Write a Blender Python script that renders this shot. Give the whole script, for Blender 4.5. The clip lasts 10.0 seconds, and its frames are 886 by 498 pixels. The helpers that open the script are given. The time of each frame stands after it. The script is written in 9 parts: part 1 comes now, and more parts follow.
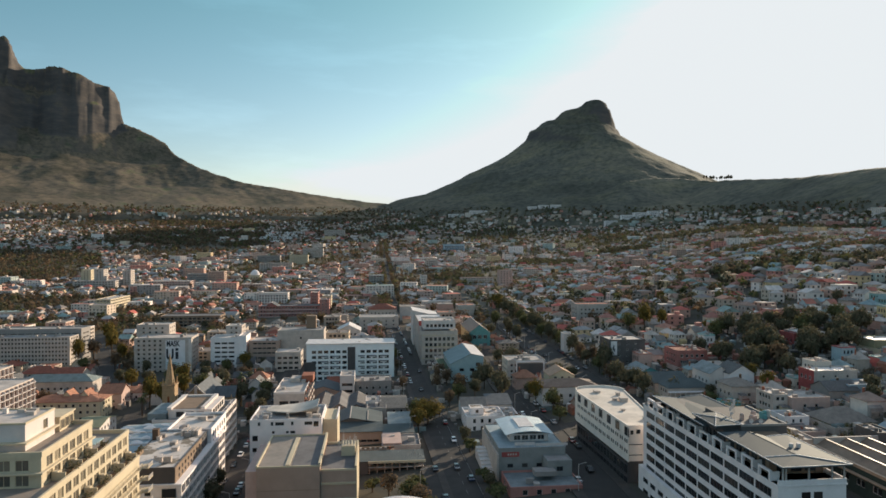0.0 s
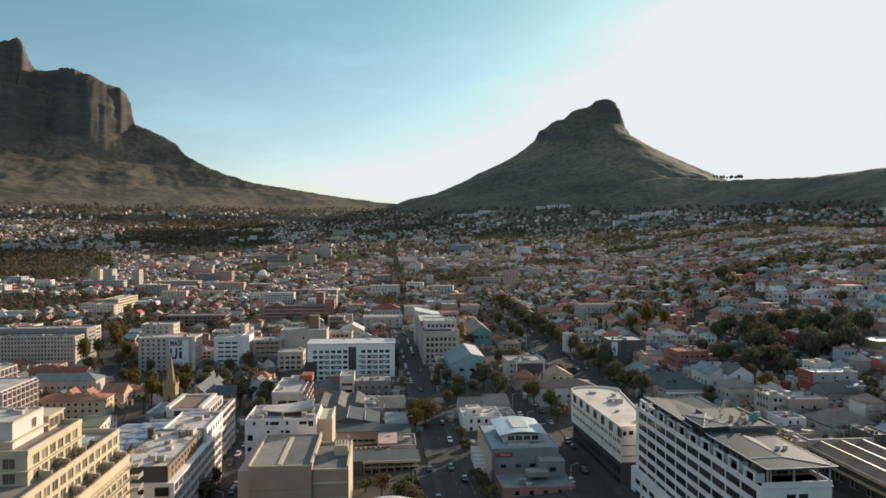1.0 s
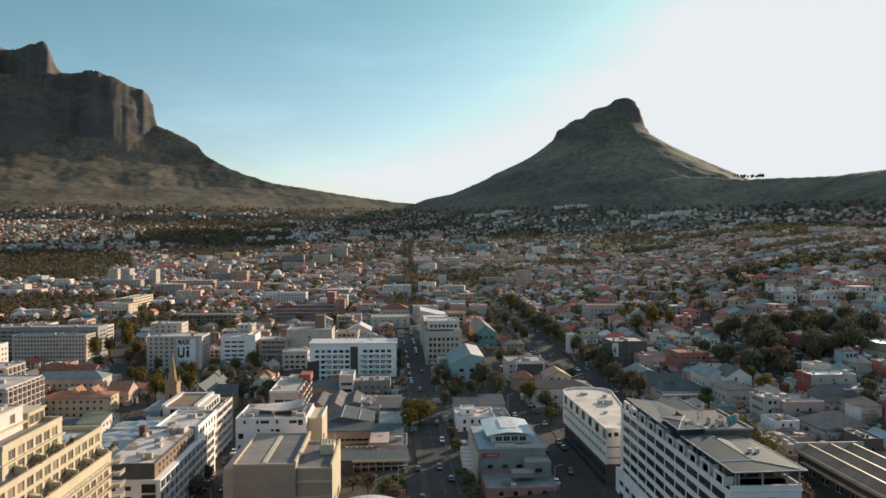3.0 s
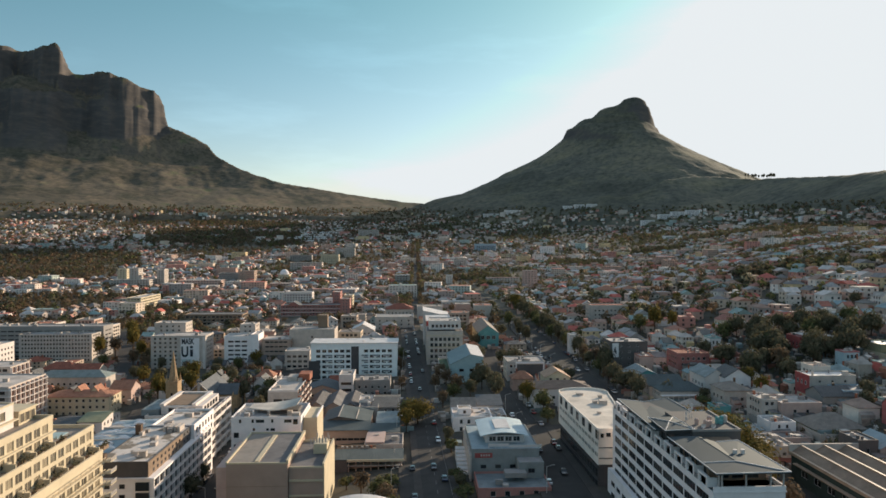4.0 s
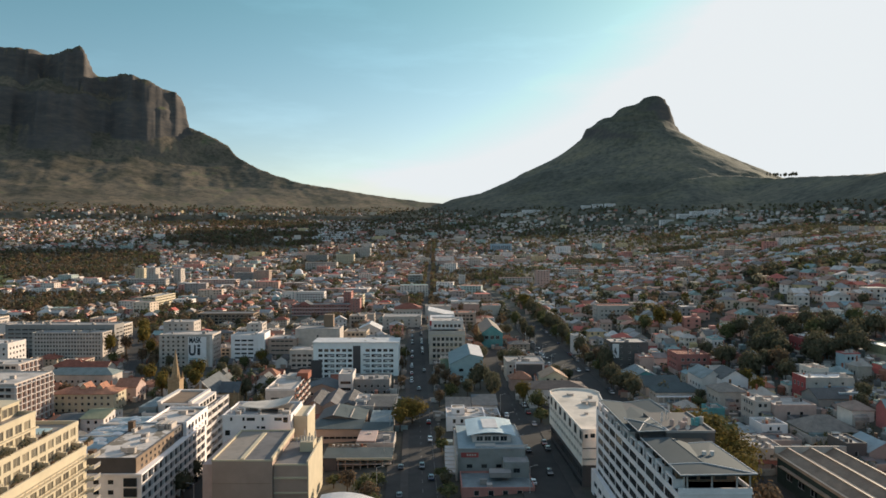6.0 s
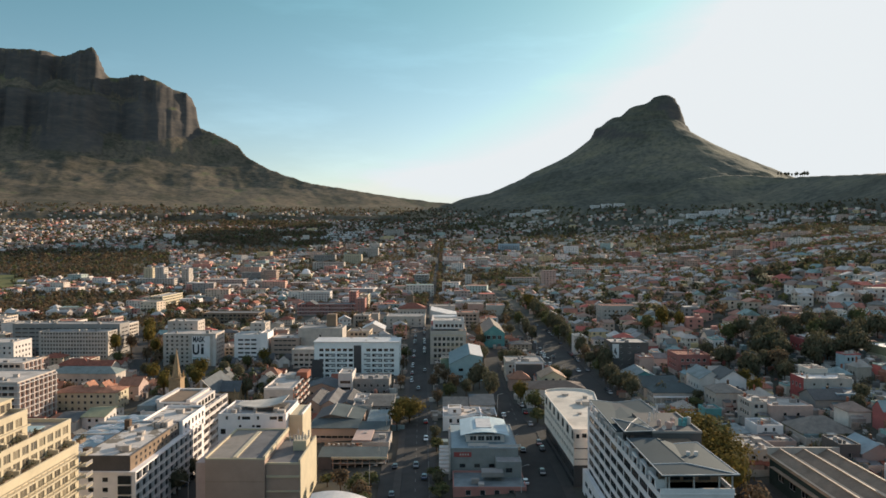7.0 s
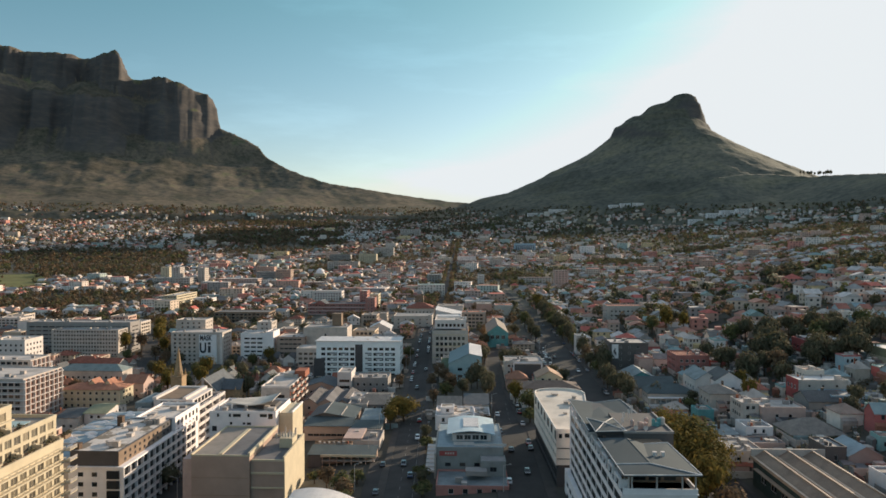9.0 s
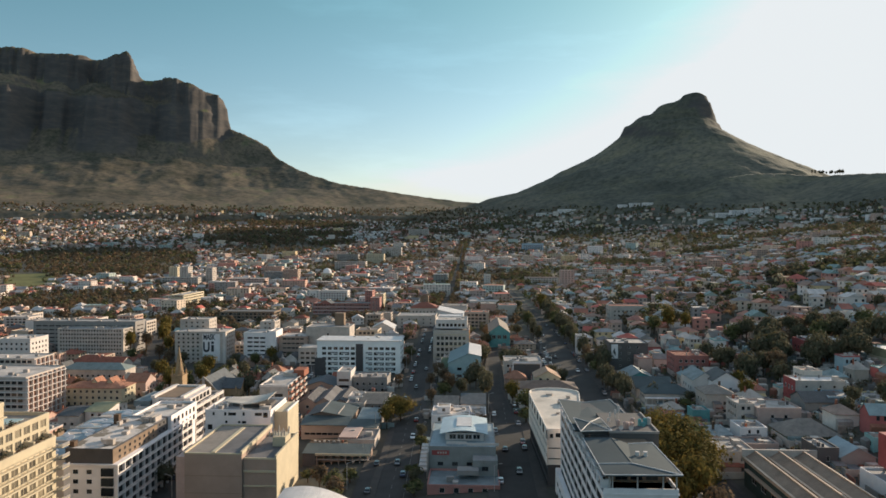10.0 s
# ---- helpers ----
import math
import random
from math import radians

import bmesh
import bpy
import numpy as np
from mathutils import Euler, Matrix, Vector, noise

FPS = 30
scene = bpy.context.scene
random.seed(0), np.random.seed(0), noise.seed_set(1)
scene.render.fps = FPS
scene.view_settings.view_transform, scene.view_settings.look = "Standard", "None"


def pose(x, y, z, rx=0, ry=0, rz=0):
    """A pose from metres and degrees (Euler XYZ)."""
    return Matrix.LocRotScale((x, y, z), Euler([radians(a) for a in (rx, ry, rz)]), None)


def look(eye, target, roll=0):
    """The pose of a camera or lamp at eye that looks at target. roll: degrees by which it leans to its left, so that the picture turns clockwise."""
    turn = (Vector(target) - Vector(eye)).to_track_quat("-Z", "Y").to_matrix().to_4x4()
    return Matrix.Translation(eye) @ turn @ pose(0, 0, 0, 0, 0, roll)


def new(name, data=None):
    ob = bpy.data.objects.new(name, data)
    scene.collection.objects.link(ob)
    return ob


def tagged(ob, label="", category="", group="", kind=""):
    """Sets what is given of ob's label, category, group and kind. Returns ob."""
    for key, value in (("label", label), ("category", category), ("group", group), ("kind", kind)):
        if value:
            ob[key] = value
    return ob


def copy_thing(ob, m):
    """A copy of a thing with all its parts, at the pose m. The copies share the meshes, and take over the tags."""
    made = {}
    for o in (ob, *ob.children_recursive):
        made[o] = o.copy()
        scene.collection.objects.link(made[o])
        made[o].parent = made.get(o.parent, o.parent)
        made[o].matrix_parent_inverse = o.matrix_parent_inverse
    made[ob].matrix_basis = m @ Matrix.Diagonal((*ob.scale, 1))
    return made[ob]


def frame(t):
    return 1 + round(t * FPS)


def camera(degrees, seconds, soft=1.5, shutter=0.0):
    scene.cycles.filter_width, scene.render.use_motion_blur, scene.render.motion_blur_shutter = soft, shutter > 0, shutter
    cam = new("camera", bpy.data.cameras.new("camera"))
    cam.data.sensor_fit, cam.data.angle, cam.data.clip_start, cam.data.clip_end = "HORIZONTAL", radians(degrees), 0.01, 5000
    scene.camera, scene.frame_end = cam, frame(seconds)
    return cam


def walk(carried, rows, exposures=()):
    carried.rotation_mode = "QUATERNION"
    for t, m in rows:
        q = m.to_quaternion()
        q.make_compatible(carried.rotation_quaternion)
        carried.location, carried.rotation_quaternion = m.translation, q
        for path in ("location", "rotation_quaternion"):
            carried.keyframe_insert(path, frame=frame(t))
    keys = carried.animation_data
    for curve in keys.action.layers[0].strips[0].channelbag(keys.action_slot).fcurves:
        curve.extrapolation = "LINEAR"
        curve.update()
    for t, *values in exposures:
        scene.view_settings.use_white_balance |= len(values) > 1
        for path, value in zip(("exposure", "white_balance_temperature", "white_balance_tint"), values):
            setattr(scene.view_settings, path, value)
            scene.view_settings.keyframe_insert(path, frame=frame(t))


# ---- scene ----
# ---- camera ----
cam = camera(66.3, 10.0, soft=1.6)
# seconds, x, y, z, yaw, pitch
ROWS = [
    (0.0, 0.0, 0.0, 76.0, -5.698, -0.8),
    (1.0, 5.09, -0.83, 76.22, -4.855, -0.81),
    (2.0, 10.21, -1.65, 76.41, -4.011, -0.82),
    (3.0, 15.35, -2.44, 76.57, -3.166, -0.83),
    (4.0, 20.54, -3.21, 76.71, -2.319, -0.84),
    (5.0, 25.78, -3.92, 76.82, -1.47, -0.849),
    (6.0, 31.07, -4.58, 76.9, -0.62, -0.859),
    (7.0, 36.43, -5.18, 76.95, 0.231, -0.869),
    (8.0, 41.85, -5.69, 76.98, 1.084, -0.879),
    (9.0, 47.36, -6.11, 76.98, 1.937, -0.889),
    (10.0, 52.95, -6.43, 76.96, 2.792, -0.899),
]
walk(cam, [(t, pose(x, y, z, 90 + pitch, 0, yaw)) for t, x, y, z, yaw, pitch in ROWS])

# ---- world, sun ----
SUN_AZ, SUN_EL = 44.0, 14.0          # degrees to the right of +y, and above the horizon
world = bpy.data.worlds.new("sky")
scene.world = world
world.use_nodes = True
wn = world.node_tree
sky = wn.nodes.new("ShaderNodeTexSky")
sky.sky_type = "NISHITA"
sky.sun_disc = False
sky.sun_elevation = radians(SUN_EL)
sky.sun_rotation = radians(SUN_AZ)
sky.altitude = 100
sky.air_density, sky.dust_density, sky.ozone_density = 1.0, 1.0, 1.4
grade = wn.nodes.new("ShaderNodeValToRGB")           # pale haze low down, clear teal higher up
grade.color_ramp.elements[0].color = (1.0, 0.94, 1.06, 1)
grade.color_ramp.elements[1].position = 0.36
grade.color_ramp.elements[1].color = (0.66, 0.96, 0.81, 1)
top = grade.color_ramp.elements.new(0.85)             # overhead sky brightened out of view, as added fill light
top.color = (2.85, 2.38, 1.9, 1)
where = wn.nodes.new("ShaderNodeTexCoord")
split = wn.nodes.new("ShaderNodeSeparateXYZ")
wn.links.new(where.outputs["Generated"], split.inputs[0])
wn.links.new(split.outputs[2], grade.inputs[0])
tint = wn.nodes.new("ShaderNodeMix")
tint.data_type, tint.blend_type = "RGBA", "MULTIPLY"
tint.inputs["Factor"].default_value = 1.0
wn.links.new(sky.outputs[0], tint.inputs["A"])
wn.links.new(grade.outputs[0], tint.inputs["B"])
# thin streaks of high cloud
stretch = wn.nodes.new("ShaderNodeMapping")
stretch.inputs["Scale"].default_value = (3.0, 3.0, 16.0)
stretch.inputs["Rotation"].default_value = (0.0, 0.12, 0.0)
wisp = wn.nodes.new("ShaderNodeTexNoise")
wisp.inputs["Scale"].default_value, wisp.inputs["Detail"].default_value, wisp.inputs["Roughness"].default_value = 1.0, 8, 0.6
amount = wn.nodes.new("ShaderNodeMapRange")
for k, v in ((1, 0.5), (2, 0.85), (3, 1.0), (4, 1.22)):
    amount.inputs[k].default_value = v
veil = wn.nodes.new("ShaderNodeVectorMath")
veil.operation = "SCALE"
wn.links.new(where.outputs["Generated"], stretch.inputs["Vector"])
wn.links.new(stretch.outputs[0], wisp.inputs["Vector"])
wn.links.new(wisp.outputs[0], amount.inputs[0])
wn.links.new(tint.outputs["Result"], veil.inputs[0])
wn.links.new(amount.outputs[0], veil.inputs["Scale"])
glare = wn.nodes.new("ShaderNodeVectorMath")           # hazy white round the sun, no brighter than lit haze
glare.operation = "MINIMUM"
glare.inputs[1].default_value = (5.15, 5.42, 5.58)
wn.links.new(veil.outputs[0], glare.inputs[0])
wn.links.new(glare.outputs[0], wn.nodes["Background"].inputs[0])
wn.nodes["Background"].inputs[1].default_value = 0.096

sun = new("sun", bpy.data.lights.new("sun", "SUN"))
sun.data.energy, sun.data.angle, sun.data.color = 4.2, radians(0.6), (1.0, 0.84, 0.62)
sx = (math.sin(radians(SUN_AZ)) * math.cos(radians(SUN_EL)), math.cos(radians(SUN_AZ)) * math.cos(radians(SUN_EL)), math.sin(radians(SUN_EL)))
sun.matrix_world = look((sx[0] * 500, sx[1] * 500, sx[2] * 500), (0, 0, 0))
scene.view_settings.exposure = 0.72


# ---- materials ----
def mat(name, col, rough=0.85, metal=0.0, scale=0.4, var=0.25, bump=0.0, bscale=6.0, ramp=None, by="object", wave=0.0, wdir="X", spec=0.3, coat=0.0):
    """Procedural surface: base colour (or a ramp picked by object or island), broad stains, fine grain, bump."""
    warm = lambda c: (min(0.85, c[0] * 1.11), c[1], c[2] * 0.99)          # warmth put into every base colour, against the bluish fill light
    m = bpy.data.materials.new(name)
    m.use_nodes = True
    nt = m.node_tree
    n, l = nt.nodes, nt.links
    b = n["Principled BSDF"]
    b.inputs["Roughness"].default_value = rough
    b.inputs["Metallic"].default_value = metal
    b.inputs["Specular IOR Level"].default_value = spec
    b.inputs["Coat Weight"].default_value = coat
    geo = n.new("ShaderNodeNewGeometry")
    if ramp:
        r = n.new("ShaderNodeValToRGB")
        r.color_ramp.interpolation = "CONSTANT"
        e = r.color_ramp.elements
        while len(e) < len(ramp):
            e.new(0.5)
        for i, c in enumerate(ramp):
            e[i].position = i / len(ramp)
            e[i].color = (*warm(c), 1)
        if by == "object":
            l.new(n.new("ShaderNodeObjectInfo").outputs["Random"], r.inputs[0])
        else:
            l.new(geo.outputs["Random Per Island"], r.inputs[0])
        colour = r.outputs[0]
    else:
        rgb = n.new("ShaderNodeRGB")
        rgb.outputs[0].default_value = (*warm(col), 1)
        colour = rgb.outputs[0]
    big = n.new("ShaderNodeTexNoise")
    big.inputs["Scale"].default_value = scale
    big.inputs["Detail"].default_value = 6
    big.inputs["Roughness"].default_value = 0.65
    fine = n.new("ShaderNodeTexNoise")
    fine.inputs["Scale"].default_value = bscale
    fine.inputs["Detail"].default_value = 3
    l.new(geo.outputs["Position"], big.inputs["Vector"])
    l.new(geo.outputs["Position"], fine.inputs["Vector"])
    ma = n.new("ShaderNodeMapRange")
    ma.inputs[1].default_value, ma.inputs[2].default_value = 0.3, 0.7
    ma.inputs[3].default_value, ma.inputs[4].default_value = 1 - var, 1 + var * 0.6
    l.new(big.outputs[0], ma.inputs[0])
    mb = n.new("ShaderNodeMapRange")
    mb.inputs[1].default_value, mb.inputs[2].default_value = 0.25, 0.75
    mb.inputs[3].default_value, mb.inputs[4].default_value = 1 - var * 0.45, 1 + var * 0.3
    l.new(fine.outputs[0], mb.inputs[0])
    mu = n.new("ShaderNodeMath")
    mu.operation = "MULTIPLY"
    l.new(ma.outputs[0], mu.inputs[0])
    l.new(mb.outputs[0], mu.inputs[1])
    sc = n.new("ShaderNodeVectorMath")
    sc.operation = "SCALE"
    l.new(colour, sc.inputs[0])
    l.new(mu.outputs[0], sc.inputs["Scale"])
    l.new(sc.outputs[0], b.inputs["Base Color"])
    if bump or wave:
        bp = n.new("ShaderNodeBump")
        bp.inputs["Distance"].default_value = 0.05
        bp.inputs["Strength"].default_value = bump or 0.6
        if wave:
            w = n.new("ShaderNodeTexWave")
            w.bands_direction = wdir
            w.inputs["Scale"].default_value = wave
            l.new(geo.outputs["Position"], w.inputs["Vector"])
            l.new(w.outputs["Fac"], bp.inputs["Height"])
        else:
            l.new(fine.outputs[0], bp.inputs["Height"])
        l.new(bp.outputs[0], b.inputs["Normal"])
    return m


def ground_mat(name):
    """Town ground and hillside: asphalt and bare soil near, scrub with soil patches higher, rock where it is steep."""
    m = bpy.data.materials.new(name)
    m.use_nodes = True
    n, l = m.node_tree.nodes, m.node_tree.links
    b = n["Principled BSDF"]
    b.inputs["Roughness"].default_value = 0.95
    b.inputs["Specular IOR Level"].default_value = 0.1
    geo = n.new("ShaderNodeNewGeometry")
    sep = n.new("ShaderNodeSeparateXYZ")
    l.new(geo.outputs["Position"], sep.inputs[0])
    nrm = n.new("ShaderNodeSeparateXYZ")
    l.new(geo.outputs["Normal"], nrm.inputs[0])

    def noise_tex(scale, detail=8, rough=0.65, stretch=None):
        t = n.new("ShaderNodeTexNoise")
        t.inputs["Scale"].default_value, t.inputs["Detail"].default_value, t.inputs["Roughness"].default_value = scale, detail, rough
        v = geo.outputs["Position"]
        if stretch:
            mp = n.new("ShaderNodeMapping")
            mp.inputs["Scale"].default_value = stretch
            l.new(v, mp.inputs["Vector"])
            v = mp.outputs[0]
        l.new(v, t.inputs["Vector"])
        return t.outputs[0]

    def ramp(fac, stops):
        r = n.new("ShaderNodeValToRGB")
        e = r.color_ramp.elements
        while len(e) < len(stops):
            e.new(0.5)
        for i, (p, c) in enumerate(stops):
            e[i].position, e[i].color = p, (*c, 1)
        l.new(fac, r.inputs[0])
        return r.outputs[0]

    def mix(fac, a, c):
        x = n.new("ShaderNodeMix")
        x.data_type = "RGBA"
        l.new(fac, x.inputs["Factor"])
        l.new(a, x.inputs["A"])
        l.new(c, x.inputs["B"])
        return x.outputs["Result"]

    def span(v, a, c):
        x = n.new("ShaderNodeMapRange")
        x.interpolation_type = "SMOOTHSTEP"
        l.new(v, x.inputs[0])
        x.inputs[1].default_value, x.inputs[2].default_value = a, c
        return x.outputs[0]

    town = ramp(noise_tex(0.06), [(0.3, (0.06, 0.056, 0.05)), (0.55, (0.095, 0.085, 0.07)), (0.7, (0.13, 0.108, 0.08))])
    scrub = ramp(noise_tex(0.006, 12, 0.72), [(0.30, (0.070, 0.066, 0.050)), (0.42, (0.104, 0.090, 0.066)), (0.50, (0.142, 0.113, 0.086)), (0.58, (0.166, 0.130, 0.096)), (0.68, (0.122, 0.130, 0.070))])
    olive = ramp(noise_tex(0.006, 12, 0.72), [(0.30, (0.105, 0.099, 0.084)), (0.5, (0.142, 0.130, 0.104)), (0.62, (0.18, 0.158, 0.112)), (0.75, (0.160, 0.140, 0.096))])
    scrub = mix(span(sep.outputs[0], -350, 650), scrub, olive)
    speck = ramp(noise_tex(0.045, 8, 0.7), [(0.36, (0.58, 0.62, 0.60)), (0.5, (0.96, 0.96, 0.94)), (0.64, (1.28, 1.22, 1.14))])
    mul = n.new("ShaderNodeMix")
    mul.data_type, mul.blend_type = "RGBA", "MULTIPLY"
    mul.inputs["Factor"].default_value = 1.0
    l.new(scrub, mul.inputs["A"])
    l.new(speck, mul.inputs["B"])
    broad = ramp(noise_tex(0.0021, 5, 0.55), [(0.36, (0.66, 0.68, 0.66)), (0.5, (0.98, 0.98, 0.98)), (0.64, (1.25, 1.18, 1.10))])
    mul2 = n.new("ShaderNodeMix")
    mul2.data_type, mul2.blend_type = "RGBA", "MULTIPLY"
    mul2.inputs["Factor"].default_value = 1.0
    l.new(mul.outputs["Result"], mul2.inputs["A"])
    l.new(broad, mul2.inputs["B"])
    rock = ramp(noise_tex(0.012, 10, 0.7, (1, 1, 4.0)), [(0.3, (0.075, 0.068, 0.066)), (0.5, (0.10, 0.088, 0.083)), (0.7, (0.15, 0.12, 0.10))])
    steep = span(nrm.outputs[2], 0.70, 0.50)
    hill = mix(steep, mul2.outputs["Result"], rock)
    far = n.new("ShaderNodeMath")
    far.operation = "ADD"
    l.new(sep.outputs[2], far.inputs[0])
    wob = n.new("ShaderNodeMath")
    wob.operation = "MULTIPLY"
    wob.inputs[1].default_value = 60
    l.new(noise_tex(0.01), wob.inputs[0])
    l.new(wob.outputs[0], far.inputs[1])
    suburb = ramp(noise_tex(0.05, 6), [(0.35, (0.10, 0.088, 0.068)), (0.5, (0.150, 0.128, 0.10)), (0.65, (0.22, 0.185, 0.145))])
    town = mix(span(sep.outputs[1], 420, 760), town, suburb)
    l.new(mix(span(far.outputs[0], 120, 165), town, hill), b.inputs["Base Color"])
    bp = n.new("ShaderNodeBump")
    bp.inputs["Distance"].default_value, bp.inputs["Strength"].default_value = 6.0, 0.14
    l.new(noise_tex(0.03, 10, 0.7), bp.inputs["Height"])
    l.new(bp.outputs[0], b.inputs["Normal"])
    return m


def glass_mat(name, ramp, rough=0.08):
    m = mat(name, (0, 0, 0), rough=rough, ramp=ramp, var=0.15, spec=0.6, scale=0.8)
    return m


def stained_mat(name, pale, stain, scale=0.35):
    """A pale roof coating worn through in patches."""
    m = mat(name, pale, var=0.15, scale=0.2)
    n, l = m.node_tree.nodes, m.node_tree.links
    b = n["Principled BSDF"]
    src = b.inputs["Base Color"].links[0].from_socket
    geo = n.new("ShaderNodeNewGeometry")
    t = n.new("ShaderNodeTexNoise")
    t.inputs["Scale"].default_value, t.inputs["Detail"].default_value, t.inputs["Roughness"].default_value = scale, 5, 0.6
    l.new(geo.outputs["Position"], t.inputs["Vector"])
    r = n.new("ShaderNodeMapRange")
    r.inputs[1].default_value, r.inputs[2].default_value = 0.52, 0.58
    l.new(t.outputs[0], r.inputs[0])
    x = n.new("ShaderNodeMix")
    x.data_type = "RGBA"
    x.inputs["B"].default_value = (*stain, 1)
    l.new(r.outputs[0], x.inputs["Factor"])
    l.new(src, x.inputs["A"])
    l.new(x.outputs["Result"], b.inputs["Base Color"])
    return m


M_GROUND = ground_mat("ground")
M_STAINED = stained_mat("worn_white_roof_coating", (0.52, 0.50, 0.46), (0.20, 0.16, 0.125), 0.22)
M_STAINGREY = stained_mat("worn_grey_roof_coating", (0.36, 0.35, 0.33), (0.17, 0.155, 0.14), 0.25)
M_WHITE = mat("white_plaster", (0.58, 0.565, 0.535), var=0.14, scale=0.25)
M_BRIGHT = mat("bright_white_paint", (0.76, 0.76, 0.75), var=0.12, scale=0.25)
M_HALLROOF = mat("pale_green_roof_sheet", (0.20, 0.25, 0.24), rough=0.6, var=0.3, wave=2.0)
M_WHITE2 = mat("off_white_plaster", (0.46, 0.43, 0.385), var=0.22, scale=0.3)
M_CREAM = mat("cream_plaster", (0.50, 0.455, 0.325), var=0.12, scale=0.25)
M_BEIGE = mat("beige_plaster", (0.37, 0.285, 0.23), var=0.12, scale=0.2)
M_SIDEBROWN = mat("dull_red_brown_panels", (0.27, 0.165, 0.125), var=0.2)
# brighter copy of the white, making up for sky light on a shaded front
M_LIFTED = mat("light_lifted_white", (0.765, 0.84, 0.84), var=0.08, scale=0.25)
M_BROWN = mat("brown_cladding", (0.22, 0.165, 0.115), var=0.2)
M_DARK = mat("dark_cladding", (0.075, 0.074, 0.076), rough=0.6, var=0.2)
M_GREY = mat("grey_plaster", (0.275, 0.27, 0.255), var=0.16, scale=0.3)
M_STEEL = mat("blue_grey_plaster", (0.20, 0.215, 0.22), var=0.15)
M_TEAL = mat("pale_teal_panel", (0.30, 0.43, 0.45), rough=0.5, var=0.15)
M_PINK = mat("pink_plaster", (0.40, 0.20, 0.17), var=0.15)
M_ROSE = mat("dull_rose_plaster", (0.34, 0.15, 0.13), var=0.2)
M_RED = mat("red_plaster", (0.33, 0.085, 0.08), var=0.2)
M_ORANGE = mat("orange_plaster", (0.60, 0.25, 0.07), var=0.2)
M_YELLOW = mat("yellow_wall_paint", (0.62, 0.45, 0.12), var=0.2)
M_LIME = mat("lime_plaster", (0.26, 0.27, 0.17), var=0.2)
M_AQUA = mat("turquoise_plaster", (0.12, 0.32, 0.32), var=0.2)
M_BLUE = mat("pale_blue_plaster", (0.32, 0.44, 0.52), var=0.18)
M_PINKP = mat("pale_pink_plaster", (0.46, 0.355, 0.31), var=0.15)
M_ORANGEP = mat("pale_yellow_plaster", (0.50, 0.42, 0.24), var=0.15)
M_GREYD = mat("dark_grey_render", (0.11, 0.108, 0.105), var=0.15)
M_STONE = mat("sandstone", (0.36, 0.26, 0.15), var=0.3, scale=0.8, bump=0.3)
M_BRICK = mat("red_brick", (0.30, 0.115, 0.07), var=0.25, scale=0.5)
M_FLAT = mat("flat_roof_felt", (0.30, 0.30, 0.29), var=0.35, scale=0.18)
M_FLATD = mat("dark_roof_felt", (0.15, 0.15, 0.15), var=0.35, scale=0.18)
M_FLATW = mat("white_roof_coating", (0.46, 0.44, 0.405), var=0.4, scale=0.15)
M_BEIGEROOF = mat("beige_roof_sheet", (0.26, 0.235, 0.20), rough=0.6, var=0.2, wave=1.2, wdir="X")
M_METAL = mat("grey_roof_sheet", (0.092, 0.096, 0.098), rough=0.6, metal=0.1, var=0.22, wave=2.0, wdir="X")
M_METALY = mat("grey_roof_sheet_across", (0.13, 0.125, 0.115), rough=0.6, metal=0.1, var=0.25, wave=2.0, wdir="Y")
M_METALB = mat("blue_roof_sheet", (0.21, 0.255, 0.265), rough=0.55, metal=0.1, var=0.35, scale=0.3, wave=2.0, wdir="X")
M_METALW = mat("white_roof_sheet", (0.62, 0.62, 0.60), rough=0.5, metal=0.1, var=0.15, wave=1.5, wdir="Y")
M_HOTELROOF = mat("dark_grey_roof_sheet", (0.058, 0.078, 0.086), rough=0.75, var=0.14, scale=0.1, bscale=2.0, spec=0.2)
M_TEALROOF = mat("teal_grey_roof_sheet", (0.080, 0.105, 0.110), rough=0.7, var=0.25, scale=0.15, wave=2.0, wdir="X", spec=0.2)
M_BLUEROOF = mat("pale_blue_roof_sheet", (0.28, 0.36, 0.39), rough=0.6, var=0.25, scale=0.25, spec=0.25)
M_BOATROOF = mat("cream_roof_coating", (0.56, 0.53, 0.46), var=0.3, scale=0.16)
M_BOATWALL = mat("cream_white_render", (0.70, 0.68, 0.61), var=0.14, scale=0.2)
M_BARKW = mat("dark_brown_render", (0.11, 0.075, 0.05), var=0.2)
M_TILEB = mat("beige_grey_roof_tile", (0.24, 0.215, 0.185), var=0.3, scale=0.5)
M_GREYROOF = mat("stained_grey_roof", (0.21, 0.20, 0.19), var=0.5, scale=0.35)
M_STEELP = mat("pale_blue_grey_plaster", (0.245, 0.268, 0.26), var=0.2, scale=0.3)
M_CYAN = mat("pale_cyan_roof_sheet", (0.44, 0.56, 0.60), rough=0.5, var=0.15, scale=0.3, wave=1.5, wdir="X")
M_TEALSLOPE = mat("pale_teal_roof_sheet", (0.20, 0.285, 0.30), rough=0.6, var=0.2, scale=0.3, wave=1.5, wdir="Y")
M_TAN = mat("tan_roof_tile", (0.42, 0.29, 0.20), var=0.25, scale=0.5)
M_TILE = mat("red_roof_tile", (0.265, 0.098, 0.065), var=0.35, scale=0.5, wave=3.0, wdir="Y")
M_TILEO = mat("orange_roof_tile", (0.36, 0.18, 0.115), var=0.3, scale=0.5, wave=3.0, wdir="Y")
M_TILEG = mat("grey_roof_tile", (0.13, 0.13, 0.13), var=0.35, scale=0.5, wave=3.0, wdir="Y")
